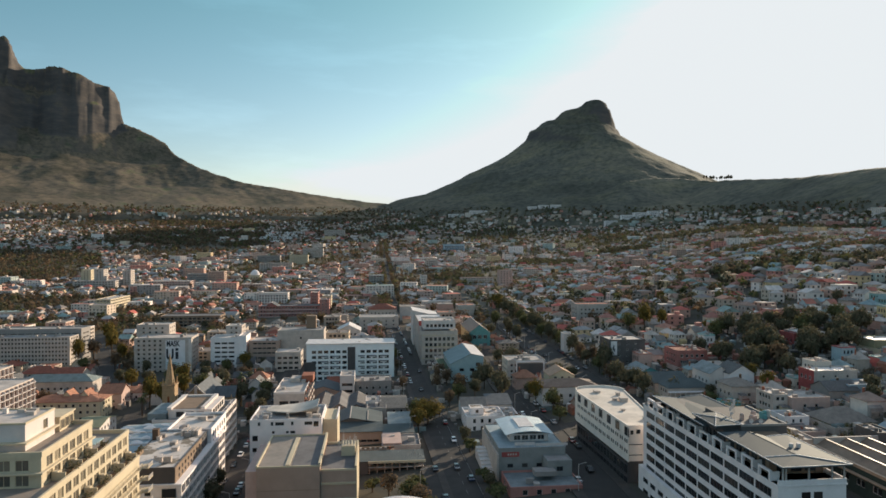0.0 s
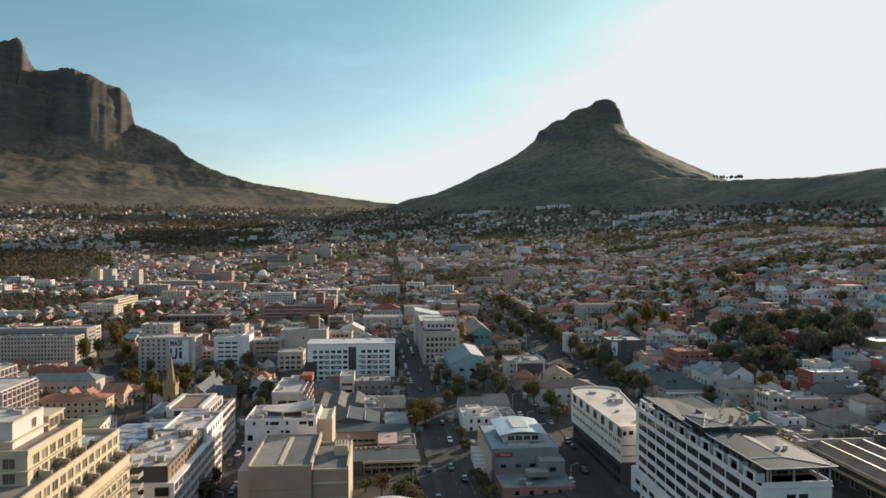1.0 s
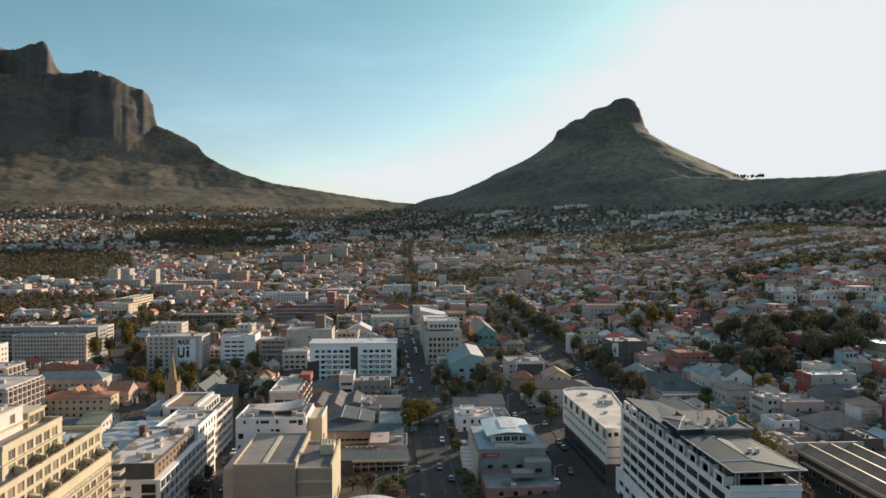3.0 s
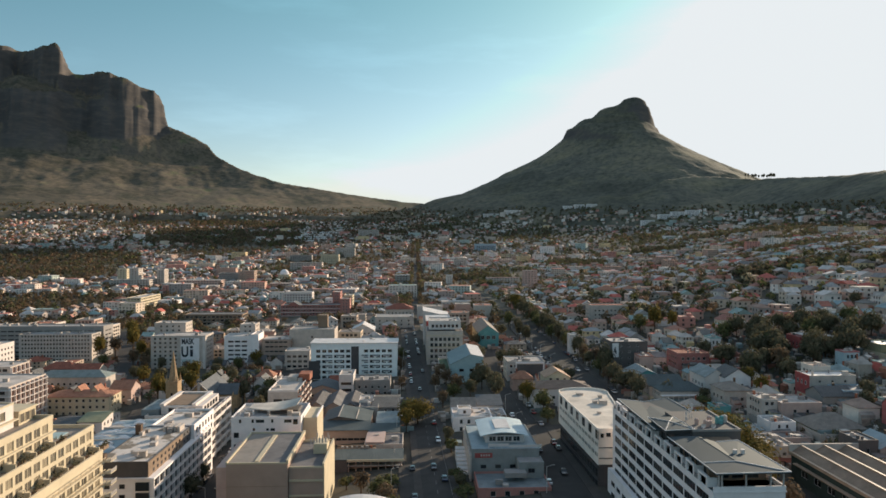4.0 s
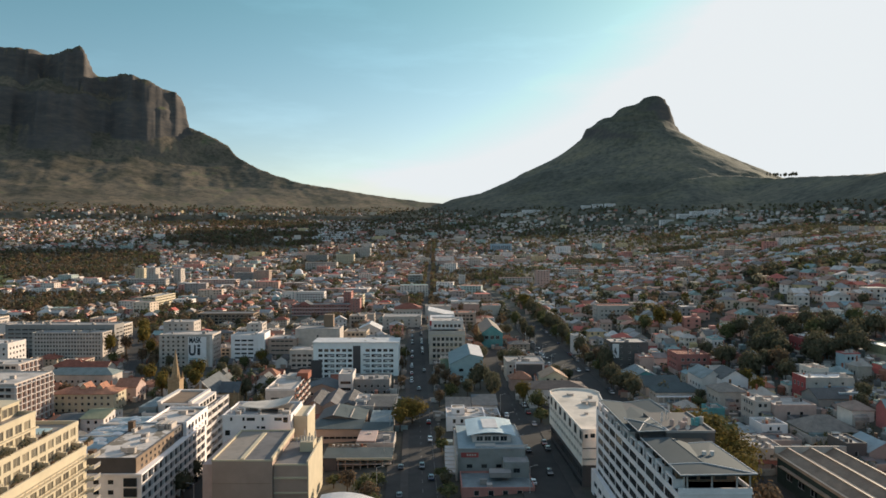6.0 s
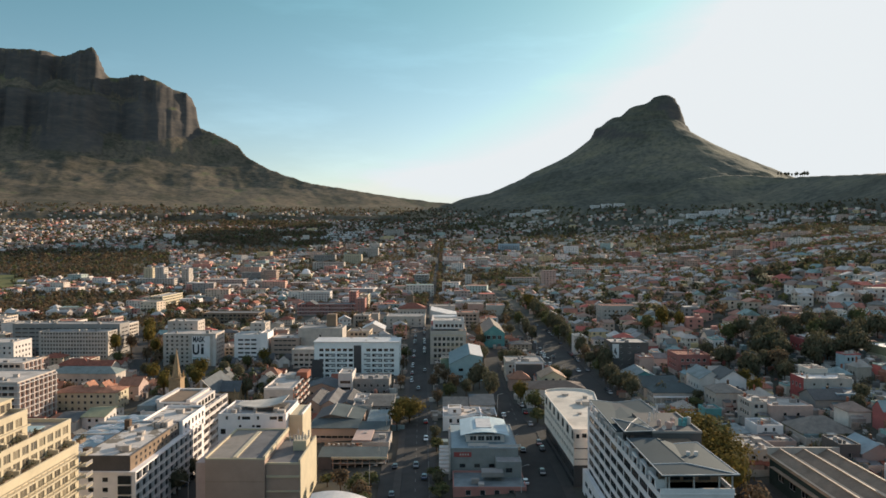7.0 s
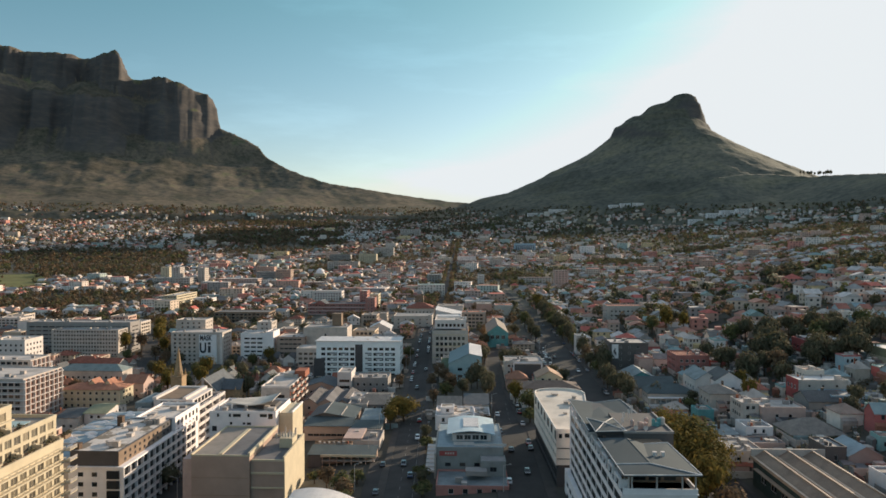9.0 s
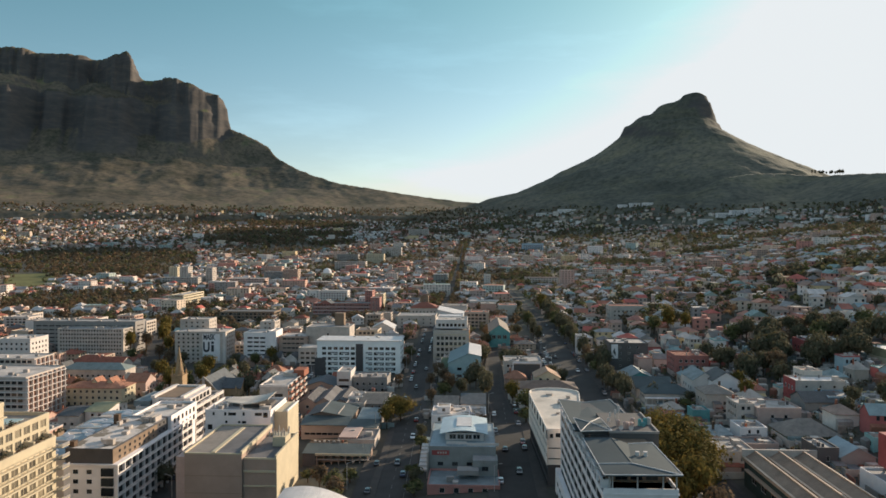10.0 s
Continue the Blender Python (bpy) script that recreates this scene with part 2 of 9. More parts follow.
M_SLATE = mat("slate_roof", (0.10, 0.115, 0.125), rough=0.7, var=0.3)
M_FRAME = mat("window_frame", (0.55, 0.55, 0.53), rough=0.5, var=0.1)
M_GLASS = glass_mat("window_glass", [(0.012, 0.015, 0.018), (0.02, 0.024, 0.028), (0.03, 0.034, 0.036), (0.06, 0.06, 0.055)])
M_GLASSI = mat("small_panes", (0, 0, 0), rough=0.1, spec=0.6, by="island", var=0.1, ramp=[(0.012, 0.015, 0.018), (0.02, 0.024, 0.028), (0.035, 0.038, 0.04), (0.09, 0.085, 0.075)])
M_GLASSB = glass_mat("curtained_glass", [(0.09, 0.085, 0.07), (0.16, 0.15, 0.115), (0.26, 0.235, 0.17), (0.12, 0.115, 0.095)], 0.2)
M_ASPHALT = mat("asphalt", (0.052, 0.049, 0.046), rough=0.9, var=0.3, scale=0.12, bscale=3)
M_PAVE = mat("pavement_slabs", (0.068, 0.062, 0.056), rough=0.9, var=0.25, scale=0.3)
M_LINE = mat("road_paint", (0.24, 0.235, 0.22), var=0.5, scale=0.8)
M_BARK = mat("bark", (0.09, 0.065, 0.045), var=0.3, bump=0.5)
M_LEAF = mat("leaves", (0, 0, 0), rough=0.9, spec=0.05, var=0.3, by="island", ramp=[(0.085, 0.1, 0.045), (0.11, 0.125, 0.055), (0.14, 0.15, 0.064), (0.098, 0.103, 0.052), (0.165, 0.155, 0.072)])
M_LEAFY = mat("yellowing_leaves", (0, 0, 0), rough=0.9, spec=0.05, var=0.3, by="island", ramp=[(0.125, 0.108, 0.032), (0.165, 0.130, 0.036), (0.098, 0.090, 0.030), (0.200, 0.150, 0.045)])
M_LEAFD = mat("dark_leaves", (0, 0, 0), rough=0.9, spec=0.05, var=0.3, by="island", ramp=[(0.086, 0.090, 0.058), (0.108, 0.110, 0.068), (0.132, 0.128, 0.080), (0.155, 0.138, 0.088)])
M_LEAFR = mat("russet_leaves", (0, 0, 0), rough=0.9, spec=0.05, var=0.3, by="island", ramp=[(0.165, 0.120, 0.076), (0.190, 0.134, 0.080), (0.145, 0.113, 0.076), (0.128, 0.104, 0.070)])


def thin_leaf(m, share=0.3):
    """Lets part of the light through, as thin leaves do."""
    n, l = m.node_tree.nodes, m.node_tree.links
    b = n["Principled BSDF"]
    t = n.new("ShaderNodeBsdfTranslucent")
    l.new(b.inputs["Base Color"].links[0].from_socket, t.inputs["Color"])
    x = n.new("ShaderNodeMixShader")
    x.inputs[0].default_value = share
    l.new(b.outputs[0], x.inputs[1])
    l.new(t.outputs[0], x.inputs[2])
    l.new(x.outputs[0], n["Material Output"].inputs["Surface"])


for m in (M_LEAF, M_LEAFY, M_LEAFD, M_LEAFR):
    thin_leaf(m)
M_CAR = mat("car_paint", (0, 0, 0), rough=0.25, var=0.04, spec=0.5, coat=0.6, ramp=[(0.72, 0.72, 0.71), (0.28, 0.29, 0.30), (0.03, 0.03, 0.032), (0.22, 0.02, 0.018), (0.5, 0.5, 0.5), (0.05, 0.07, 0.12), (0.09, 0.09, 0.095), (0.035, 0.037, 0.04)])
M_TYRE = mat("tyre", (0.02, 0.02, 0.02), var=0.1)
M_RAIL = mat("railing", (0.42, 0.42, 0.40), rough=0.5, var=0.1)
M_WALLS = mat("house_walls", (0, 0, 0), by="island", var=0.15, ramp=[(0.60, 0.56, 0.50), (0.49, 0.44, 0.38), (0.63, 0.54, 0.43), (0.42, 0.32, 0.26), (0.74, 0.69, 0.63), (0.51, 0.35, 0.28), (0.51, 0.44, 0.36), (0.35, 0.32, 0.30), (0.65, 0.60, 0.54), (0.58, 0.44, 0.36), (0.39, 0.48, 0.45), (0.77, 0.74, 0.70), (0.56, 0.27, 0.22), (0.64, 0.52, 0.31)])
M_ROOFS = mat("house_roofs", (0, 0, 0), by="island", var=0.3, scale=0.3, ramp=[(0.35, 0.15, 0.10), (0.25, 0.23, 0.22), (0.44, 0.41, 0.38), (0.42, 0.22, 0.16), (0.20, 0.19, 0.18), (0.61, 0.57, 0.53), (0.32, 0.22, 0.17), (0.31, 0.31, 0.30), (0.37, 0.18, 0.14), (0.50, 0.46, 0.43), (0.25, 0.35, 0.33), (0.54, 0.52, 0.49), (0.47, 0.13, 0.10), (0.34, 0.23, 0.18)])
M_WALLSB = mat("quarter_walls", (0, 0, 0), by="object", var=0.15, ramp=[(0.62, 0.56, 0.48), (0.50, 0.25, 0.20), (0.26, 0.44, 0.42), (0.60, 0.48, 0.26), (0.76, 0.71, 0.63), (0.56, 0.37, 0.31), (0.66, 0.61, 0.53), (0.34, 0.46, 0.50), (0.45, 0.40, 0.34), (0.72, 0.66, 0.57), (0.42, 0.14, 0.13), (0.70, 0.68, 0.64)])
M_WALLSC = mat("town_walls", (0, 0, 0), by="object", var=0.15, ramp=[(0.60, 0.57, 0.53), (0.48, 0.44, 0.38), (0.44, 0.36, 0.28), (0.66, 0.63, 0.59), (0.40, 0.33, 0.27), (0.56, 0.48, 0.36), (0.48, 0.33, 0.27), (0.52, 0.49, 0.45)])
M_ROOFSC = mat("town_roofs", (0, 0, 0), by="object", var=0.4, scale=0.2, ramp=[(0.310, 0.280, 0.249), (0.214, 0.195, 0.179), (0.407, 0.365, 0.324), (0.246, 0.245, 0.230), (0.33, 0.145, 0.095), (0.342, 0.310, 0.282)])
M_ROOFSB = mat("quarter_roofs", (0, 0, 0), by="object", var=0.35, scale=0.25, ramp=[(0.40, 0.37, 0.33), (0.26, 0.25, 0.235), (0.50, 0.465, 0.42), (0.215, 0.31, 0.30), (0.40, 0.165, 0.12), (0.44, 0.40, 0.35), (0.28, 0.36, 0.36), (0.22, 0.21, 0.19), (0.34, 0.25, 0.20), (0.25, 0.35, 0.37)])
M_CLUTTER = mat("weathered_yard_walls", (0, 0, 0), by="island", var=0.3, scale=0.8, ramp=[(0.46, 0.43, 0.38), (0.24, 0.23, 0.215), (0.34, 0.27, 0.22), (0.55, 0.53, 0.49), (0.17, 0.165, 0.16), (0.22, 0.29, 0.29), (0.33, 0.16, 0.12), (0.40, 0.36, 0.31), (0.13, 0.125, 0.12)])
M_BROWNROOF = mat("brown_roof_tile", (0.155, 0.12, 0.10), var=0.3, scale=0.5)


# ---- mesh helpers ----
class Geo:
    """Collects corners and faces of one mesh."""

    def __init__(self):
        self.v, self.f, self.m = [], [], []

    def face(self, pts, m=0):
        k = len(self.v)
        self.v.extend(pts)
        self.f.append(tuple(range(k, k + len(pts))))
        self.m.append(m)

    def solid(self, pts, faces, m=0):
        k = len(self.v)
        self.v.extend(pts)
        for f in faces:
            self.f.append(tuple(k + i for i in f))
            self.m.append(m)

    def box(self, x0, x1, y0, y1, z0, z1, m=0):
        self.solid([(x0, y0, z0), (x1, y0, z0), (x1, y1, z0), (x0, y1, z0), (x0, y0, z1), (x1, y0, z1), (x1, y1, z1), (x0, y1, z1)],
                   [(0, 3, 2, 1), (4, 5, 6, 7), (0, 1, 5, 4), (1, 2, 6, 5), (2, 3, 7, 6), (3, 0, 4, 7)], m)

    def prism(self, poly, z0, z1, m=0, top=True):
        """An upright prism over a counter-clockwise outline; z1 may be a list of heights."""
        n = len(poly)
        zt = z1 if isinstance(z1, (list, tuple)) else [z1] * n
        pts = [(x, y, z0) for x, y in poly] + [(x, y, z) for (x, y), z in zip(poly, zt)]
        faces = [(i, (i + 1) % n, n + (i + 1) % n, n + i) for i in range(n)] + [tuple(range(n - 1, -1, -1))]
        if top:
            faces.append(tuple(range(n, 2 * n)))
        self.solid(pts, faces, m)

    def tube(self, a, b, r0, r1, n=6, m=0):
        a, b = Vector(a), Vector(b)
        q = (b - a).to_track_quat("Z", "Y")
        pts = []
        for c, r in ((a, r0), (b, r1)):
            pts += [tuple(c + q @ Vector((r * math.cos(6.2832 * i / n), r * math.sin(6.2832 * i / n), 0))) for i in range(n)]
        self.solid(pts, [(i, (i + 1) % n, n + (i + 1) % n, n + i) for i in range(n)] + [tuple(range(n, 2 * n)), tuple(range(n - 1, -1, -1))], m)

    def mesh(self, name, mats, smooth=False):
        me = bpy.data.meshes.new(name)
        me.from_pydata(self.v, [], self.f)
        for x in mats:
            me.materials.append(x)
        me.polygons.foreach_set("material_index", self.m)
        if smooth:
            me.polygons.foreach_set("use_smooth", [True] * len(self.f))
        me.update()
        return me


def part(name, geo, mats, parent, label="", at=None, smooth=False):
    """One mesh object under a thing or a part."""
    data = geo.mesh(name, mats if isinstance(mats, (list, tuple)) else [mats], smooth) if isinstance(geo, Geo) else geo
    ob = new(name, data)
    ob.parent = parent
    if at is not None:
        ob.matrix_basis = at
    return tagged(ob, label) if label else ob


def thing(name, x, y, z, label, category, group="", rot=0.0):
    ob = new(name)
    ob.empty_display_size = 0.5
    ob.matrix_basis = pose(x, y, z, 0, 0, rot)
    return tagged(ob, label, category, group)


# ---- lie of the land ----
def lerp(x, xs, ys):
    return np.interp(x, xs, ys)


def smooth(x, a, b):
    t = np.clip((np.asarray(x, float) - a) / (b - a), 0, 1)
    return t * t * (3 - 2 * t)


PERM = np.random.RandomState(7).rand(256, 256)


def vnoise(x, y):
    xi, yi = np.floor(x).astype(int), np.floor(y).astype(int)
    fx, fy = x - xi, y - yi
    fx, fy = fx * fx * (3 - 2 * fx), fy * fy * (3 - 2 * fy)
    g = lambda a, b: PERM[a % 256, b % 256]
    return (g(xi, yi) * (1 - fx) + g(xi + 1, yi) * fx) * (1 - fy) + (g(xi, yi + 1) * (1 - fx) + g(xi + 1, yi + 1) * fx) * fy


def fbm(x, y, n=5, ridged=False):
    s, a, f = 0.0, 0.5, 1.0
    for i in range(n):
        v = vnoise(x * f + 17.3 * i, y * f + 5.1 * i) * 2 - 1
        s = s + a * ((1 - np.abs(v)) * 2 - 1 if ridged else v)
        a, f = a * 0.5, f * 2.03
    return s


def azd(az, d):
    return 20 + d * math.sin(radians(az)), d * math.cos(radians(az))


RIDGE = [(*azd(19.0, 2740), 250), (*azd(20.4, 2800), 306), (*azd(22.4, 2900), 326), (*azd(24.2, 2950), 333), (*azd(27, 2900), 312), (*azd(33, 2500), 278), (*azd(39, 2150), 272), (*azd(52, 1750), 255), (*azd(68, 1600), 250), (*azd(90, 1500), 250), (*azd(125, 1500), 200)]
LION_AZ, LION_K = 17.9, 1.22
LION = azd(LION_AZ, 3000 * LION_K)
TABLE_AZ = -21.4
TABLE_K = 1.075
TABLE = azd(TABLE_AZ, 4000 * TABLE_K)


# noses of the lower and the upper cliff: place along the wall, the two flanks, the reach
LOW_NOSES = [(-110, 150, 225, 95), (30, 60, 70, 60), (-300, 60, 60, 30), (-470, 170, 170, 165), (-690, 90, 70, 60), (-930, 180, 170, 220), (-1220, 180, 130, 250)]
HIGH_NOSES = [(-110, 120, 205, 130), (40, 60, 40, 70), (-392, 150, 45, 120), (-640, 160, 60, 40), (-880, 170, 60, 60), (-1150, 160, 70, 40)]


def near_ground(x, y):
    g = lerp(x, [-600, -100, -57, -15, 20, 65, 100, 130, 170, 215, 300, 420, 700], [-9, -9.5, -7, -2.5, 0, 3.5, 6, 8.5, 15, 24, 40, 58, 95])
    return g + 0.012 * np.clip(np.asarray(y, float) - 300, 0, 900)


def land(x, y, fine=True):
    """Height of the ground at x, y."""
    x, y = np.asarray(x, float), np.asarray(y, float)
    d = np.hypot(x - 20, y)
    az = np.degrees(np.arctan2(x - 20, np.maximum(y, 1)))
    base = lerp(d, [0, 900, 1500, 2200, 2900, 3400, 3800, 4900], [0, 8, 36, 95, 165, 212, 245, 245])
    t = smooth(d, 450, 1100)
    h = (1 - t) * near_ground(x, y) + t * (base + 55 * smooth(az, 14, 34) * (1 - 0.6 * smooth(d, 1500, 2600)) - 8 * smooth(-az, 5, 20) * (1 - smooth(d, 1200, 2200)))
    # long ridge to the right
    best = np.full(x.shape, -60.0)
    for (ax, ay, az0), (bx, by, bz0) in zip(RIDGE, RIDGE[1:]):
        vx, vy = bx - ax, by - ay
        s = np.clip(((x - ax) * vx + (y - ay) * vy) / (vx * vx + vy * vy), 0, 1)
        dist = np.hypot(x - ax - s * vx, y - ay - s * vy)
        top = az0 + s * (bz0 - az0)
        best = np.maximum(best, (top + 60) * (1 - smooth(dist, -250, 950)) / (1 - float(smooth(0, -250, 950))) - 60)
    out = np.maximum(h, best)
    # the pointed peak
    a = radians(LION_AZ)
    u = (x - LION[0]) * math.cos(a) - (y - LION[1]) * math.sin(a)
    v = (x - LION[0]) * math.sin(a) + (y - LION[1]) * math.cos(a)
    r = np.hypot(u, v * 1.25) / LION_K
    wr = 0.5 + 0.5 * u / np.maximum(r, 1)
    turn = np.degrees(np.arctan2(u, v * 1.25)) % 360          # clockwise from the far side
    r = r * lerp(turn, [0, 90, 130, 169, 196, 230, 270, 360], [1, 1, 0.965, 0.79, 0.93, 1, 1, 1])          # a spur runs down the front
    rr = r * (1 + 0.035 * fbm(x / 130, y / 130, 4)) if fine else r
    left = lerp(rr, [0, 35, 73, 159, 268, 300, 366, 488, 634, 756, 854, 1100, 1500], [671, 665, 645, 596, 540, 488, 440, 379, 310, 262, 238, 150, -300])
    right = lerp(rr, [0, 30, 52, 73, 93, 134, 293, 439, 488, 700, 1100, 1500], [671, 668, 658, 620, 556, 505, 417, 347, 322, 215, 100, -300])
    cone = wr * right + (1 - wr) * left
    if fine:
        cone = cone + 5.5 * np.sin(cone / 7.0 + 2 * fbm(x / 90, y / 90, 3)) * smooth(cone, 470, 540)          # ledges of the rocky head
    peak = 76 + (cone - 76) * LION_K
    # the flat-topped massif
    a = radians(TABLE_AZ)
    u = (x - TABLE[0]) * math.cos(a) - (y - TABLE[1]) * math.sin(a)
    v = (x - TABLE[0]) * math.sin(a) + (y - TABLE[1]) * math.cos(a)
    u, v = u / TABLE_K, v / TABLE_K
    crest = lerp(u, [-2600, -1200, -1000, -715, -480, -433, -398, -379, -371, -324, -211, -72, -17, 49, 76, 95, 104, 112, 190, 300, 330, 440, 560, 750, 990, 1120, 1300], [1030, 1032, 1028, 1012, 1014, 1028, 1044, 1020, 958, 912, 922, 886, 853, 848, 832, 780, 706, 664, 632, 568, 508, 426, 356, 312, 268, 246, 226])
    lead = 0.12 * np.clip(100 - u, 0, 1400)          # the wall swings forward to one side
    low, high_, apron = lead, np.zeros_like(lead), lead
    if fine:
        q = u + 26 * fbm(u / 90, v / 320 + 2, 3)
        for nose, wl, wr, reach in LOW_NOSES:
            low = np.maximum(low, lead + reach * np.clip(np.minimum((q - nose + wl) / wl, (nose + wr - q) / wr), 0, 0.6) / 0.6)
        for nose, wl, wr, reach in HIGH_NOSES:
            high_ = np.maximum(high_, reach * np.clip(np.minimum((q - nose + wl) / wl, (nose + wr - q) / wr), 0, 0.6) / 0.6)
        spur = low
        rough = 70 * fbm(u / 120 + 0.4, v / 700 + 9, 4) + 34 * fbm(u / 36, v / 420, 3, True)
        low, high_ = low + rough, high_ + rough * 0.9
        apron = lead + 62 * fbm(u / 260 + 4, v / 420, 4) + 0.8 * (spur - lead) * smooth(v + lead, -560, -300) + 0.12 * rough
        crest = crest + 9 * fbm(u / 55, v / 200, 4)
    front = lerp(v + apron, [-2000, -1500, -1150, -800, -415, -195, 40, 300], [-200, 160, 225, 310, 462, 655, 765, 830])
    front = front + lerp(v + low, [-222, -196, -176, -158, -120], [0, 50, 66, 104, 128]) * (0.62 + 0.5 * vnoise(u / 170 + 0.3, v / 400)) + lerp(v + high_, [-118, -104, -90, -80, -62, -50, -30], [0, 60, 72, 140, 155, 225, 240])
    if fine:
        front = front + 9 * np.sin(front / 11 + 4 * fbm(u / 120, v / 160, 4)) * smooth(front, 660, 720)          # strata
    table = 76 + (np.minimum(crest, front) - 76) * TABLE_K
    out = np.maximum(np.maximum(out, peak), table)
    if fine:
        high = smooth(out, 190, 330)
        out = out + high * (7 * fbm(x / 150, y / 150, 6) + 3 * fbm(x / 30, y / 30, 3))
    return out


def ground_at(x, y):
    return float(land(np.array([x]), np.array([y]), False)[0])


def build_ground():
    fine = np.arange(-44, 50.01, 0.16)
    rest = np.arange(54, 316, 4.0)
    ang = np.radians(np.concatenate([fine, rest]))
    rad = [12.0]
    while rad[-1] < 4880:
        r = rad[-1]
        rad.append(r + (6 if r < 90 else 3 if r < 330 else min(0.018 * r, 14)))
    rad = np.array(rad)
    A, R = np.meshgrid(ang, rad)
    X, Y = 20 + R * np.sin(A), R * np.cos(A)
    Z = land(X, Y)
    nr, na = X.shape
    verts = np.stack([X, Y, Z], -1).reshape(-1, 3).tolist()
    verts.append((20, 0, float(Z[0].mean())))
    faces = []
    for i in range(nr - 1):
        b = i * na
        for j in range(na):
            k = (j + 1) % na
            faces.append((b + j, b + na + j, b + na + k, b + k))
    c = nr * na
    faces += [(c, j, (j + 1) % na) for j in range(na)]
    me = bpy.data.meshes.new("ground")
    me.from_pydata(verts, [], faces)
    me.materials.append(M_GROUND)
    me.polygons.foreach_set("use_smooth", [True] * len(faces))
    me.update()
    return tagged(new("ground", me), "town floor rising to scrub-covered slopes and bare cliffs", "ground", kind="structure")


build_ground()

# ---- buildings: shared parts ----
PANES = {}
TAKEN = [(-106, -50, 100, 165), (-90, -50, 184, 248), (-84, -55, 250, 284), (-36, -4, 186, 218), (-42, -13, 220, 243), (-43, -28, 286, 318), (70, 92, 190, 248), (74, 99, 116, 193), (33, 61, 190, 237), (-98, -64, 318, 358), (-6, 19, 136, 179), (126, 149, 116, 187), (38, 55, 345, 383)]  # footprints of what stands


def pane_mesh(w, h, style="plain"):
    """A window: frame, mullions and glass, facing -y, centred on its sill line."""
    key = (round(w, 2), round(h, 2), style)
    if key in PANES:
        return PANES[key]
    g = Geo()
    t = min(0.09, w * 0.08)
    g.face([(-w / 2, 0, 0), (w / 2, 0, 0), (w / 2, 0, h), (-w / 2, 0, h)], 1)
    for a, b, c, d in ((-w / 2, w / 2, 0, t), (-w / 2, w / 2, h - t, h), (-w / 2, -w / 2 + t, t, h - t), (w / 2 - t, w / 2, t, h - t)):
        g.box(a, b, -0.06, 0.02, c, d, 0)
    n = max(1, round(w / 1.3))
    for i in range(1, n):
        x = -w / 2 + w * i / n
        g.box(x - t / 2, x + t / 2, -0.05, 0.02, t, h - t, 0)
    frame_m = {"plain": M_FRAME, "dark": M_DARK, "curtain": M_FRAME, "cream": M_CREAM}[style]
    PANES[key] = g.mesh("window", [frame_m, M_GLASSB if style in ("curtain", "cream") else M_GLASS])
    return PANES[key]


def wall_face(g, p, ang, length, z0, z1, holes, m=0, depth=0.22):
    """An upright wall face from p along ang (degrees), outside to its right, with recessed openings (a0, a1, b0, b1)."""
    c, s = math.cos(radians(ang)), math.sin(radians(ang))

    def P(a, z, d=0.0):
        return (p[0] + a * c - d * s, p[1] + a * s + d * c, z)
    us = sorted({0.0, length, *(x for h in holes for x in h[:2])})
    zs = sorted({z0, z1, *(x for h in holes for x in h[2:])})
    inside = set()
    for a0, a1, b0, b1 in holes:
        i0, i1, j0, j1 = us.index(a0), us.index(a1), zs.index(b0), zs.index(b1)
        for i in range(i0, i1):
            for j in range(j0, j1):
                inside.add((i, j))
        g.face([P(a0, b0), P(a1, b0), P(a1, b0, depth), P(a0, b0, depth)], m)
        g.face([P(a0, b1), P(a0, b1, depth), P(a1, b1, depth), P(a1, b1)], m)
        g.face([P(a0, b0), P(a0, b0, depth), P(a0, b1, depth), P(a0, b1)], m)
        g.face([P(a1, b0), P(a1, b1), P(a1, b1, depth), P(a1, b0, depth)], m)
    for j in range(len(zs) - 1):
        i = 0
        while i < len(us) - 1:
            if (i, j) in inside:
                i += 1
                continue
            k = i
            while k < len(us) - 1 and (k, j) not in inside:
                k += 1
            g.face([P(us[i], zs[j]), P(us[k], zs[j]), P(us[k], zs[j + 1]), P(us[i], zs[j + 1])], m)
            i = k


SIDES = {"f": (0, 0.0), "r": (1, 90.0), "b": (2, 180.0), "l": (3, 270.0)}


def holes_for(length, z0, z1, floor_h, pitch, w, h, sill, margin=0.8, base=0.0):
    n = int((length - 2 * margin) // pitch)
    if n < 1 and length > w + 1:
        n = 1
    out = []
    k = 0
    start = (length - (n - 1) * pitch) / 2 if n else 0
    z = z0 + base
    while z + sill + h < z1 - 0.2 and k < 40:
        for i in range(n):
            a = start + i * pitch
            out.append((round(a - w / 2, 3), round(a + w / 2, 3), round(z + sill, 3), round(z + sill + h, 3)))
        z += floor_h
        k += 1
    return out


